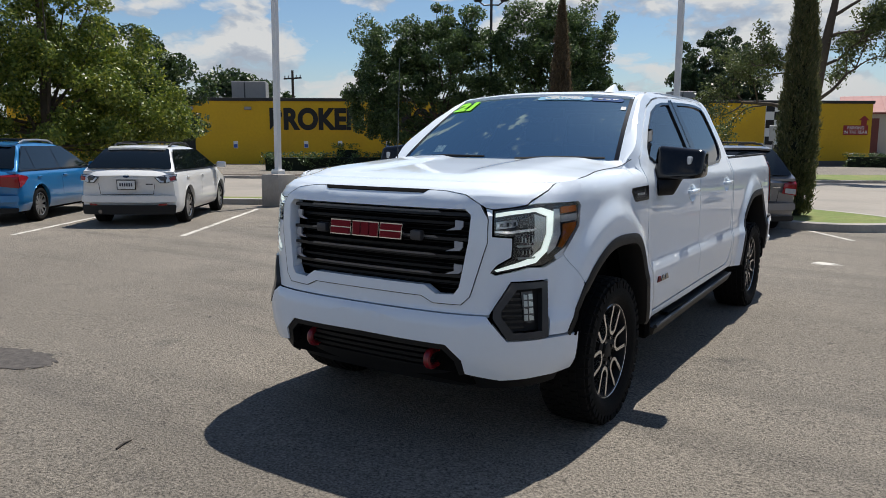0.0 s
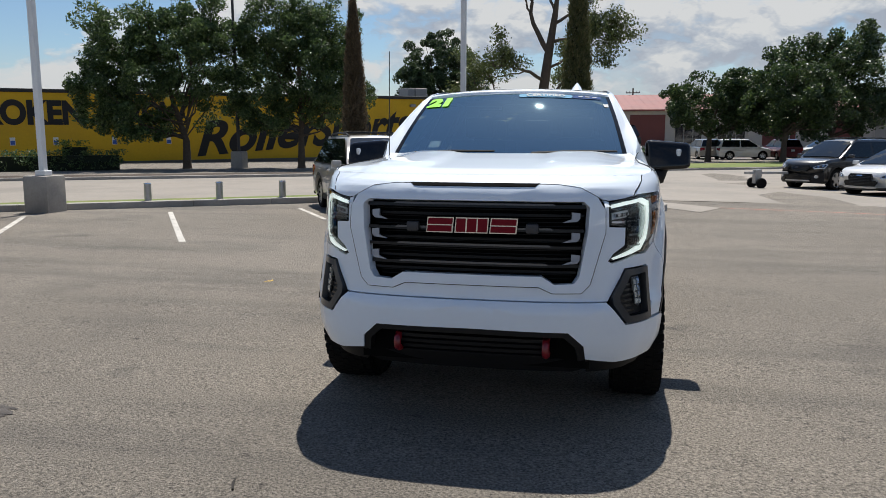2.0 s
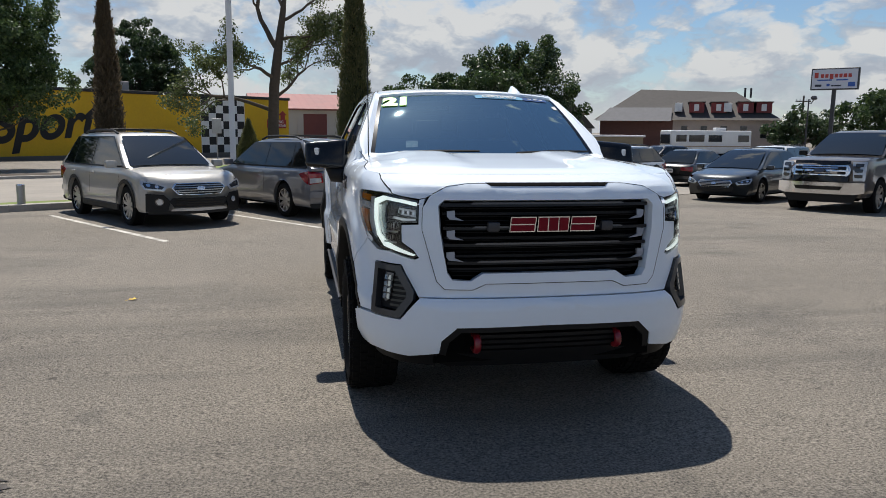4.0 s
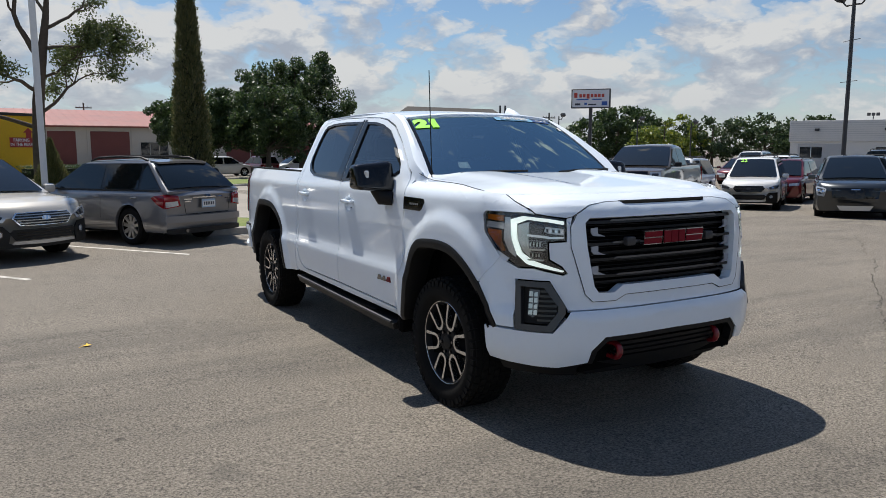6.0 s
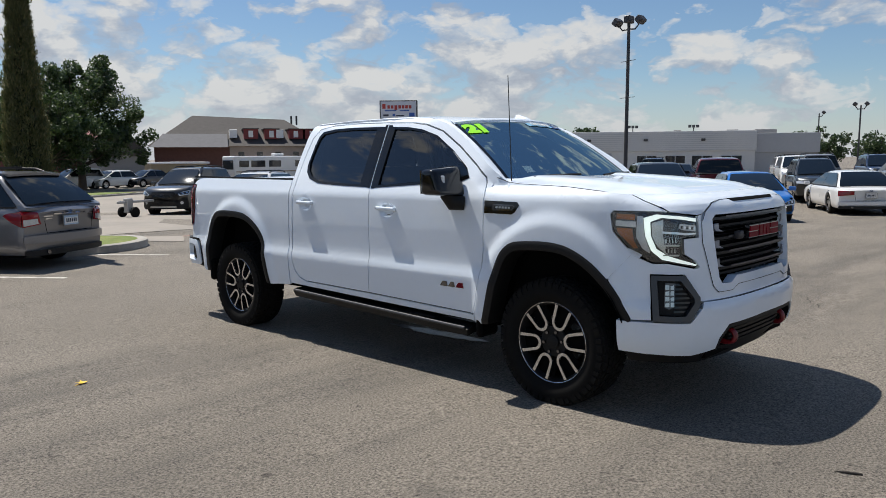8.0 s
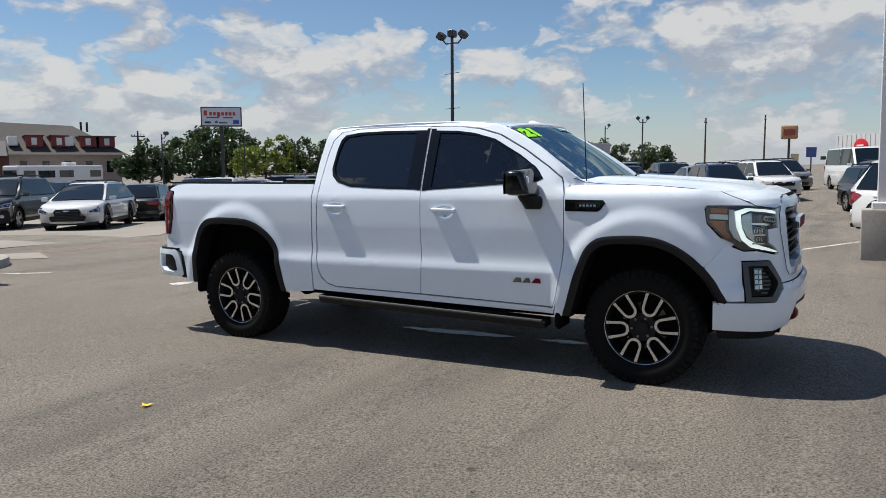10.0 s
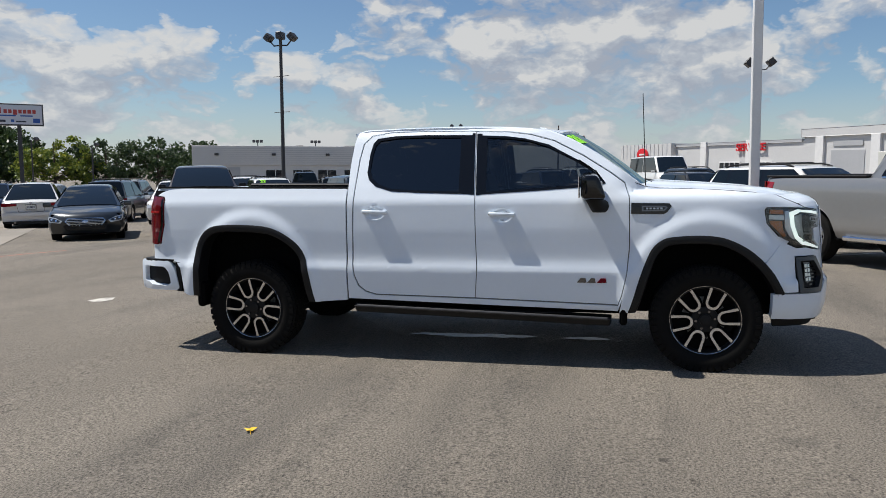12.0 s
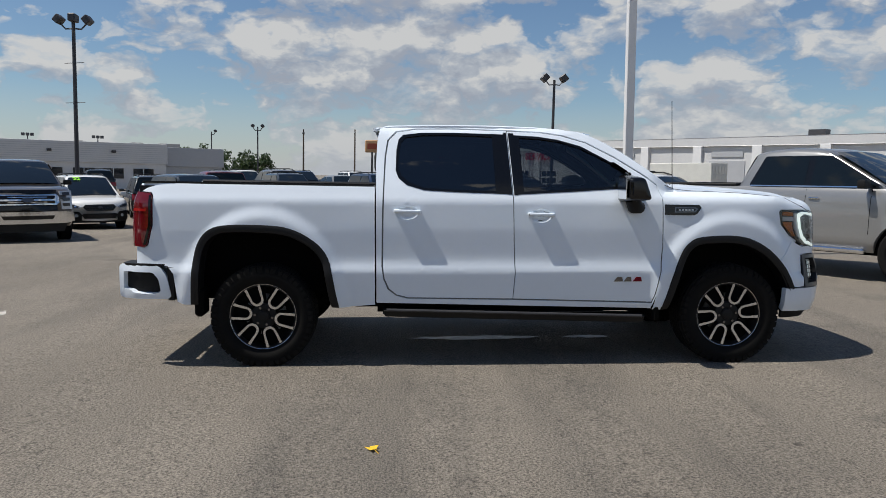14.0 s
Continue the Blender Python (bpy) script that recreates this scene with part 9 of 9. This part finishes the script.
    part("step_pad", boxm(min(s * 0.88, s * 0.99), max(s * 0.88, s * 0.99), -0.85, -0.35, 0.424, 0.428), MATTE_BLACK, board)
# Black boxes added so the rear wheel wells stay dark inside.
part("rear_wheelhouse", boxm(-0.70, 0.70, 1.10, 2.60, 0.60, 0.84), RECESS_BLACK, truck)
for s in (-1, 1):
    part("arch_liner", boxm(min(s * 0.66, s * 0.72), max(s * 0.66, s * 0.72), 1.10, 2.60, 0.55, 1.30), RECESS_BLACK, truck)
# Unseen slab, with floor_pan below, added to block sun leaking under the cab.
part("floor_light_block", boxm(-0.90, 0.90, -1.28, 1.15, 0.46, 0.54), UNDER, truck)
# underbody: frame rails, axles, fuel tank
part("floor_pan", boxm(-0.80, 0.80, -1.30, 0.98, 0.40, 0.56), RECESS_BLACK, truck)
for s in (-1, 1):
    part("frame_rail", boxm(s * 0.42 - 0.05, s * 0.42 + 0.05, -2.4, 2.85, 0.46, 0.62), RECESS_BLACK, truck)
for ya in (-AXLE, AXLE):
    part("axle", tubem([(-0.8, ya, HUB), (0.8, ya, HUB)], 0.06, 10), RECESS_BLACK, truck)
part("differential", lathe([(-0.16, 0.05), (-0.1, 0.14), (0.1, 0.14), (0.16, 0.05)], 14), RECESS_BLACK, truck).location = (0.1, AXLE, HUB)
part("spare_wheel", lathe([(0.0, 0.15), (0.0, 0.36), (0.06, 0.40), (0.20, 0.40), (0.24, 0.36), (0.24, 0.15)], 24, "z"), RUBBER, truck).location = (0, 2.45, 0.48)
# bed: inner walls, floor, rail caps, tailgate
floor_bm = boxm(-0.60, 0.60, 1.02, 2.80, 0.84, 0.90)
box(floor_bm, -0.86, 0.86, 1.02, 1.22, 0.841, 0.901)
box(floor_bm, -0.86, 0.86, 2.50, 2.80, 0.841, 0.901)
for s in (-1, 1):
    box(floor_bm, min(s * 0.60, s * 0.85), max(s * 0.60, s * 0.85), 1.22, 2.50, 1.14, 1.18)
    box(floor_bm, min(s * 0.585, s * 0.60), max(s * 0.585, s * 0.60), 1.22, 2.50, 0.88, 1.18)
bed = part("bed_liner", floor_bm, BLACK_PLASTIC, truck, "black cargo bed liner")
for s in (-1, 1):
    part("bed_wall", boxm(min(s * 0.84, s * 0.90), max(s * 0.84, s * 0.90), 1.0, 2.82, 1.17, 1.425), BLACK_PLASTIC, bed)
    rc = shaped([(1.0, 0.83), (2.80, 0.83), (2.80, 0.900), (1.0, 0.900)], lambda u, v: (s * v, u, 1.436 + (u - 1.0) * 0.014 - 0.012 * ((v - 0.89) / 0.055) ** 4), (), 0.3, 0.02)
    part("rail_cap", thicken(face_out(rc, (0, 2, 0)), 0.015), BLACK_PLASTIC, bed, "black bed rail cap")
part("bed_front_wall", boxm(-0.88, 0.88, 1.0, 1.04, 0.5, 1.42), BLACK_PLASTIC, bed)
TG = [(0.0, 0.0), (0.80, 0.0), (0.80, 0.60), (0.0, 0.60)]
bm = shaped(both(TG), lambda u, v: (u, 2.90 - 0.03 * (u / 0.8) ** 2 - 0.05 * smooth01((v - 0.52) / 0.08), 0.83 + v), (), 0.1, 0.05)
part("tailgate", thicken(face_out(bm, (0, 0, 1)), 0.07), TRUCK_WHITE, truck, "white tailgate")
for s in (-1, 1):
    TL = [(fy(2.735), 1.366), (fy(2.868), 1.378), (fy(2.905), 1.355), (fy(2.89), 0.955), (fy(2.79), 0.948), (fy(2.762), 0.965), (fy(2.72), 1.12), (fy(2.718), 1.34)]
    tl = lamp_part("tail_light", TL, TAIL_RED, truck, 0.012, "tall red tail light with dark edge", s, 0.05)
    lamp_part("lamp_rim", [(fy(2.722), 1.35), (fy(2.74), 1.352), (fy(2.742), 1.12), (fy(2.788), 0.965), (fy(2.765), 0.965), (fy(2.72), 1.12)], GLOSS_BLACK, tl, 0.016, "", s, 0.004)
    lamp_part("lamp_bar", [(fy(2.76), 1.245), (fy(2.875), 1.248), (fy(2.875), 1.228), (fy(2.76), 1.225)], mat("bright_red_lens", (0.38, 0.015, 0.015), 0.1, coat=0.6), tl, 0.016, "", s, 0.004)
# rear bumper with corner steps
part("rear_bumper_bar", boxm(-0.80, 0.80, 2.86, 3.03, 0.56, 0.76, 0.04, 3), TRUCK_WHITE, truck, "white rear bumper with black steps")
for s in (-1, 1):
    outer = round_corners([(2.60, 0.542), (2.575, 0.56), (2.605, 0.72), (2.66, 0.80), (2.72, 0.812), (2.98, 0.812), (3.0, 0.795), (3.0, 0.555), (2.97, 0.542)], 0.03, 3)
    hole = round_corners([(2.652, 0.60), (2.668, 0.70), (2.712, 0.752), (2.96, 0.757), (2.965, 0.615), (2.90, 0.612), (2.87, 0.590), (2.70, 0.580)], 0.02, 3)

    def corner_at(y, z, out=0.0):
        k = smooth01((y - 2.70) / 0.32)
        return (s * (1.0 + out - 0.10 * k * k - 0.012 * abs((z - 0.68) / 0.13) ** 3), y, z)
    bm = shaped(outer, lambda u, v: corner_at(u, v), [hole], 0.05, 0.04)
    part("corner_step", thicken(face_out(bm, (0, 2.6, 0.7)), 0.05), TRUCK_WHITE, truck, "white bumper corner step", 50)
    bm = shaped(outer, lambda u, v: corner_at(u, v, -0.05), (), 0.05, 0.05)
    part("step_well", face_out(bm, (0, 2.6, 0.7)), MATTE_BLACK, truck)
    pad = shaped(round_corners([(2.62, 0.80), (2.97, 0.80), (2.97, 0.99), (2.62, 0.99)], 0.03, 3), lambda u, v: (s * (v - 0.10 * smooth01((u - 2.70) / 0.32) ** 2), u, 0.815 + 0.004 * smooth01((u - 2.66) / 0.05)), (), 0.06, 0.06)
    part("step_pad", thicken(face_out(pad, (0, 2.8, 0)), 0.02), MATTE_BLACK, truck, "black rubber bumper step pad")
    part("bumper_gap", boxm(min(s * 0.90, s * 0.985), max(s * 0.90, s * 0.985), 2.555, 2.60, 0.53, 0.79), MATTE_BLACK, truck)
# rear window, rear cab wall
part("cab_rear_wall", thicken(face_out(shaped([(-0.92, 0.50), (0.92, 0.50), (0.89, 1.40), (0.655, 1.88), (-0.655, 1.88), (-0.89, 1.40)], lambda u, v: (u, 0.985 - 0.05 * max(0, v - 1.4), v), [[(-0.64, 1.44), (0.64, 1.44), (0.56, 1.82), (-0.56, 1.82)]], 0.2, 0.2), (0, 0, 1)), 0.02), TRUCK_WHITE, truck)
part("rear_window", face_out(shaped([(-0.64, 1.44), (0.64, 1.44), (0.56, 1.82), (-0.56, 1.82)], lambda u, v: (u, 0.98 - 0.05 * max(0, v - 1.4), v), (), 9, 9), (0, 0, 1)), TINT_GLASS, truck).visible_shadow = False
# cabin
part("headliner", boxm(-0.66, 0.66, -0.45, 0.93, 1.855, 1.87), INTERIOR, truck)
dash = shaped([(-0.80, 0.0), (0.80, 0.0), (0.80, 0.62), (-0.80, 0.62)], lambda u, v: (u, -1.36 + v * 0.9 + 0.12 * (u / 0.8) ** 2 * (1 - v), 1.375 + 0.02 * math.sin(v * 3) - 0.28 * smooth01((v - 0.42) / 0.2)), (), 0.15, 0.06)
part("dashboard", thicken(face_out(dash, (0, -1, 0)), 0.05), DASH, truck)
for k, (x, y) in enumerate(((0.42, -0.30), (-0.42, -0.30), (0.42, 0.55), (-0.42, 0.55), (0.0, 0.60))):
    st = part("seat", boxm(x - 0.25, x + 0.25, y - 0.30, y + 0.22, 0.72, 0.95, 0.06, 2), SEAT, truck)
    bk = boxm(x - 0.25, x + 0.25, -0.07, 0.07, 0, 0.66, 0.06, 2)
    bmesh.ops.rotate(bk, verts=bk.verts, cent=(0, 0, 0), matrix=Matrix.Rotation(radians(-14), 3, "X"))
    bmesh.ops.translate(bk, verts=bk.verts, vec=(0, y + 0.20, 0.88))
    part("seat_back", bk, SEAT, st)
    part("headrest", boxm(x - 0.13, x + 0.13, y + 0.33, y + 0.43, 1.54, 1.72, 0.04, 2), SEAT, st)
wheel_ = lathe([(math.cos(a) * 0.015, 0.185 + math.sin(a) * 0.015) for a in [2 * math.pi * k / 8 for k in range(9)]], 28, "z")
bmesh.ops.rotate(wheel_, verts=wheel_.verts, cent=(0, 0, 0), matrix=Matrix.Rotation(radians(65), 3, "X"))
bmesh.ops.translate(wheel_, verts=wheel_.verts, vec=(0.42, -0.72, 1.25))
part("steering_wheel", wheel_, MATTE_BLACK, truck)
part("wheel_hub", boxm(0.36, 0.48, -0.76, -0.70, 1.21, 1.29, 0.02), MATTE_BLACK, truck)
part("inner_mirror", boxm(-0.13, 0.13, -0.70, -0.66, 1.72, 1.79, 0.02, 2), MATTE_BLACK, truck)
for s in (-1, 1):
    part("door_card", boxm(min(s * 0.86, s * 0.90), max(s * 0.86, s * 0.90), -1.2, 0.9, 0.6, 1.36), INTERIOR, truck)
    part("pillar_lining", tubem([(s * 0.80, -1.30, 1.40), (s * 0.72, -0.98, 1.62), (s * 0.635, -0.60, 1.83)], [0.05, 0.045, 0.04], 8), INTERIOR, truck)
    part("visor", boxm(min(s * 0.12, s * 0.58), max(s * 0.12, s * 0.58), -0.52, -0.36, 1.835, 1.85, 0.006), INTERIOR, truck)

# wheels: all-terrain tyre, black rim, six machined U-shaped spokes
TR, TW, RR = 0.412, 0.28, 0.266


def truck_tyre():
    h = TW / 2
    bm = lathe([(-h * 0.72, RR - 0.004), (-h * 0.96, RR + 0.03), (-h * 1.02, TR - 0.085), (-h * 0.96, TR - 0.035), (-h * 0.80, TR - 0.012), (0, TR - 0.008), (h * 0.80, TR - 0.012), (h * 0.96, TR - 0.035), (h * 1.02, TR - 0.085), (h * 0.97, RR + 0.03), (h * 0.78, RR - 0.004)], 60)
    return bm


def tread():
    """Tread and shoulder lugs."""
    verts, faces = [], []
    h = TW / 2

    def lug(a0, a1, x0, x1, r0, r1):
        b = len(verts)
        for r in (r0, r1):
            for a, x in ((a0, x0), (a1, x0), (a1, x1), (a0, x1)):
                verts.append((x, r * math.cos(a), r * math.sin(a)))
        for f in ((4, 5, 6, 7), (0, 1, 5, 4), (1, 2, 6, 5), (2, 3, 7, 6), (3, 0, 4, 7)):
            faces.append(tuple(b + i for i in f))
    n = 46
    for k in range(n):
        a, w = 2 * math.pi * k / n, 2 * math.pi / n
        for j, x in enumerate((-0.062, -0.02, 0.022, 0.064)):
            sh = w * 0.5 * (j % 2)
            lug(a + sh, a + sh + w * 0.80, x - 0.018, x + 0.018, TR - 0.014, TR - 0.001)
        for s in (-1, 1):
            lug(a, a + w * (0.82 if k % 2 else 0.70), s * (h * 0.66), s * (h * 0.90), TR - 0.024, TR - 0.005)
            lug(a, a + w * (0.78 if k % 2 else 0.55), s * (h * 0.90), s * (h * 1.012), TR - 0.058, TR - 0.022)
    me = bpy.data.meshes.new("tread")
    me.from_pydata(verts, [], faces)
    return me


def u_spoke(inner, wide):
    """One U of the machined face: outline as a strip in the wheel's plane (across, out)."""
    w = 0.062 - wide
    pts = [(-w * 1.08, RR * 0.965)]
    for k in range(9):
        a = math.pi + math.pi * k / 8
        pts.append((math.cos(a) * w * 0.86, inner + w * 0.9 + math.sin(a) * w * 0.9))
    pts.append((w * 1.08, RR * 0.965))
    return pts


def truck_rim():
    h = TW / 2
    dish = lathe([(h * 0.80, RR), (h * 0.78, RR * 0.94), (h * 0.60, RR * 0.90), (-h * 0.2, RR * 0.86), (-h * 0.25, 0.12), (h * 0.35, 0.10), (h * 0.40, 0.0)], 48)
    face, black = bmesh.new(), bmesh.new()
    for k in range(6):
        rot = Matrix.Rotation(2 * math.pi * k / 6 + radians(30), 3, "X")
        o, i = u_spoke(0.088, 0.0), u_spoke(0.108, 0.020)
        for bm, x, loop in ((face, h * 0.70, None),):
            vo = [bm.verts.new(rot @ Vector((x + (math.hypot(*p) / RR) * 0.012, p[0], p[1]))) for p in o]
            vi = [bm.verts.new(rot @ Vector((x + (math.hypot(*p) / RR) * 0.012, p[0], p[1]))) for p in i]
            bo = [bm.verts.new(v.co - Vector((0.04, 0, 0))) for v in vo]
            bi = [bm.verts.new(v.co - Vector((0.03, 0, 0))) for v in vi]
            for a in range(len(o) - 1):
                bm.faces.new((vo[a], vo[a + 1], vi[a + 1], vi[a]))
                bm.faces.new((vo[a], bo[a], bo[a + 1], vo[a + 1]))
                bm.faces.new((vi[a], vi[a + 1], bi[a + 1], bi[a]))
        # black web between neighbouring spokes and inside the U
        for lp, x in ((i, h * 0.50), ([(p[0] * 1.35, p[1] if p[1] > 0.11 else p[1] * 0.8) for p in o], h * 0.52)):
            vs = [black.verts.new(rot @ Vector((x, p[0], p[1]))) for p in lp]
            black.faces.new(vs)
    for bm in (face, black):
        bmesh.ops.recalc_face_normals(bm, faces=bm.faces)
        if sum(f.normal.x * f.calc_area() for f in bm.faces if abs(f.normal.x) > 0.7) < 0:
            bmesh.ops.reverse_faces(bm, faces=bm.faces)
    ring = lathe([(h * 0.80, RR * 0.985), (h * 0.812, RR * 0.978), (h * 0.80, RR * 0.968)], 60)
    hub = lathe([(h * 0.35, 0.105), (h * 0.60, 0.098), (h * 0.64, 0.085), (h * 0.60, 0.045), (h * 0.70, 0.043), (h * 0.72, 0.035), (h * 0.72, 0.0)], 28)
    nuts = bmesh.new()
    for k in range(6):
        a = 2 * math.pi * k / 6
        tube(nuts, [(h * 0.60, 0.070 * math.cos(a), 0.070 * math.sin(a)), (h * 0.73, 0.070 * math.cos(a), 0.070 * math.sin(a))], 0.0105, 6)
    return dish, face, black, ring, hub, nuts


def truck_wheels():
    def mesh_of(name, bm, m, ang=35):
        me = bpy.data.meshes.new(name)
        bm.to_mesh(me)
        bm.free()
        me.materials.append(m)
        me.shade_smooth()
        me.set_sharp_from_angle(angle=radians(ang))
        return me
    ty = mesh_of("tyre", truck_tyre(), RUBBER)
    tr = tread()
    tr.materials.append(RUBBER)
    dish, face, black, ring, hub, nuts = truck_rim()
    kids = [("rim", mesh_of("rim", dish, MATTE_BLACK)), ("spoke_face", mesh_of("spoke_face", face, MACHINED, 30)), ("spoke_web", mesh_of("spoke_web", black, RECESS_BLACK)), ("rim_edge", mesh_of("rim_edge", ring, MACHINED)), ("hub", mesh_of("hub", hub, MATTE_BLACK)), ("lug_nut", mesh_of("lug_nut", nuts, DARK_CHROME)), ("tread", tr)]
    disc = mesh_of("brake_disc", lathe([(-0.02, 0.06), (-0.02, 0.165), (0.0, 0.165), (0.0, 0.06)], 32), GALV)
    for s in (-1, 1):
        for ya, spin in ((-AXLE, 8), (AXLE, 50)):
            w = new("wheel", ty)
            w.parent = truck
            w["label"] = "all-terrain tyre on a black rim with machined spokes"
            w.matrix_basis = Matrix.Translation((s * 0.862, ya, TR - 0.016)) @ (Matrix.Rotation(math.pi, 4, "Z") if s < 0 else Matrix()) @ Matrix.Rotation(radians(spin), 4, "X")
            for n, me in kids:
                o = new(n, me)
                o.parent = w
            o = new("brake_disc", disc)
            o.parent = w


truck_wheels()

# ---- small things on the lot ----
def litter_leaf(x, y, turn, size, m, label):
    rng = random.Random(int(x * 100))
    bm = bmesh.new()
    pts = []
    for k in range(10):
        a = 2 * math.pi * k / 10
        r = size * (1.0 if k % 2 == 0 else 0.5) * rng.uniform(0.8, 1.15)
        pts.append(bm.verts.new((r * math.cos(a), r * math.sin(a) * 0.7, rng.uniform(0.002, 0.022))))
    c = bm.verts.new((0, 0, 0.012))
    for i in range(10):
        bm.faces.new((pts[i], pts[(i + 1) % 10], c))
    t = thing("fallen_leaf", label, "leaf", on_ground(x, y, turn))
    part("blade", bm, m, t)
    part("stalk", tubem([(0, 0, 0.012), (-size * 1.2, -size * 0.2, 0.004)], 0.002, 5), m, t)


YELLOW_LEAF = mat("yellow_leaf", (0.75, 0.46, 0.02), 0.6, 0, 0.15, 30)
litter_leaf(-2.84, 0.93, 20, 0.058, YELLOW_LEAF, "bright yellow fallen leaf on the asphalt")
TWIG = mat("dark_twig", (0.03, 0.026, 0.022), 0.9)
for x, y, a, l in ((0.05, -4.05, 60, 0.045), (-0.92, -3.60, 110, 0.062)):
    t = thing("twig", "short dark twig on the asphalt", "twig", on_ground(x, y, a))
    part("stick", tubem([(-l, 0, 0.005), (0, 0.006, 0.008), (l, 0, 0.004)], [0.006, 0.006, 0.002], 6), TWIG, t)
WATER = mat("wet_patch", (0.17, 0.18, 0.20), 0.35, 0, 0.5, 14, 0.4, 30, alt=(0.06, 0.062, 0.066), alt_scale=6, alt_range=(0.40, 0.60))
for x0, x1, y0, y1, seed in ((-0.10, 0.08, -0.50, 0.72, 3), (-0.06, 0.08, -1.20, -0.72, 5)):
    rng = random.Random(seed)
    pts = [((x0 + x1) / 2 + (x1 - x0) / 2 * math.cos(a) * rng.uniform(0.45, 1.15), (y0 + y1) / 2 + (y1 - y0) / 2 * math.sin(a) * rng.uniform(0.75, 1.1)) for a in [2 * math.pi * k / 30 for k in range(30)]]
    sheet("wet_patch", pts, WATER, 0.004, "small pale wet patch under the pickup", "puddle", step=0)
PATCH = mat("patched_asphalt", (0.075, 0.066, 0.060), 0.9, 0, 0.75, 22, 0.8, 110)
rng = random.Random(9)
pts = [(-3.0 + 0.46 * math.cos(a) * rng.uniform(0.86, 1.08) - 0.10 * math.sin(a), -3.14 + 0.20 * math.sin(a) * rng.uniform(0.82, 1.12) + 0.10 * math.cos(a)) for a in [2 * math.pi * k / 70 for k in range(70)]]
sheet("asphalt_patch", pts, PATCH, 0.004, "dark worn patch in the asphalt", "patch", step=0)
# a wandering crack across the lot
CRACK = mat("crack_filler", (0.075, 0.068, 0.060), 0.95, 0, 0.3, 40, spec=0.1)
rng = random.Random(21)
way = smooth_line([(11.70, 3.40), (10.27, 2.37), (8.67, 1.29), (7.45, 0.41), (6.00, -0.41), (4.97, -1.12), (4.25, -1.53), (3.82, -1.85), (3.25, -2.18)], 8)
edge_a, edge_b = [], []
for (xa, ya), (xb, yb) in zip(way, way[1:]):
    d = Vector((xb - xa, yb - ya)).normalized()
    j, w = rng.uniform(-0.03, 0.03), rng.uniform(0.002, 0.008)
    edge_a.append((xa - d.y * (j + w), ya + d.x * (j + w)))
    edge_b.append((xa - d.y * (j - w), ya + d.x * (j - w)))
sheet("asphalt_crack", edge_a + list(reversed(edge_b)), CRACK, 0.004, "thin wandering dark crack in the asphalt", "crack", step=0)
# loose grit on the asphalt
rng = np.random.default_rng(31)
verts, faces = [], []
for k in range(1400):
    a, r = rng.uniform(0, 6.283), 7.5 * math.sqrt(rng.uniform(0.02, 1.0))
    x, y, h = -1.6 + r * math.cos(a), -2.2 + r * math.sin(a), rng.uniform(0.003, 0.009)
    n = len(verts)
    for q in range(5):
        t = q * 1.2566 + rng.uniform(-0.3, 0.3)
        verts.append((x + h * rng.uniform(0.7, 1.8) * math.cos(t), y + h * rng.uniform(0.7, 1.8) * math.sin(t), fall(y, x) - 0.001))
    verts.append((x, y, fall(y, x) + h * 0.8))
    faces += [(n + q, n + (q + 1) % 5, n + 5) for q in range(5)]
me = bpy.data.meshes.new("loose_grit")
me.from_pydata(verts, [], faces)
GRIT = mat("loose_grit", (0.10, 0.09, 0.08), 0.9, 0, 0.6, 9)
tagged(finish_mesh("loose_grit", me, GRIT), "scattered loose grit and crumbs on the asphalt", "grit", kind="stuff")
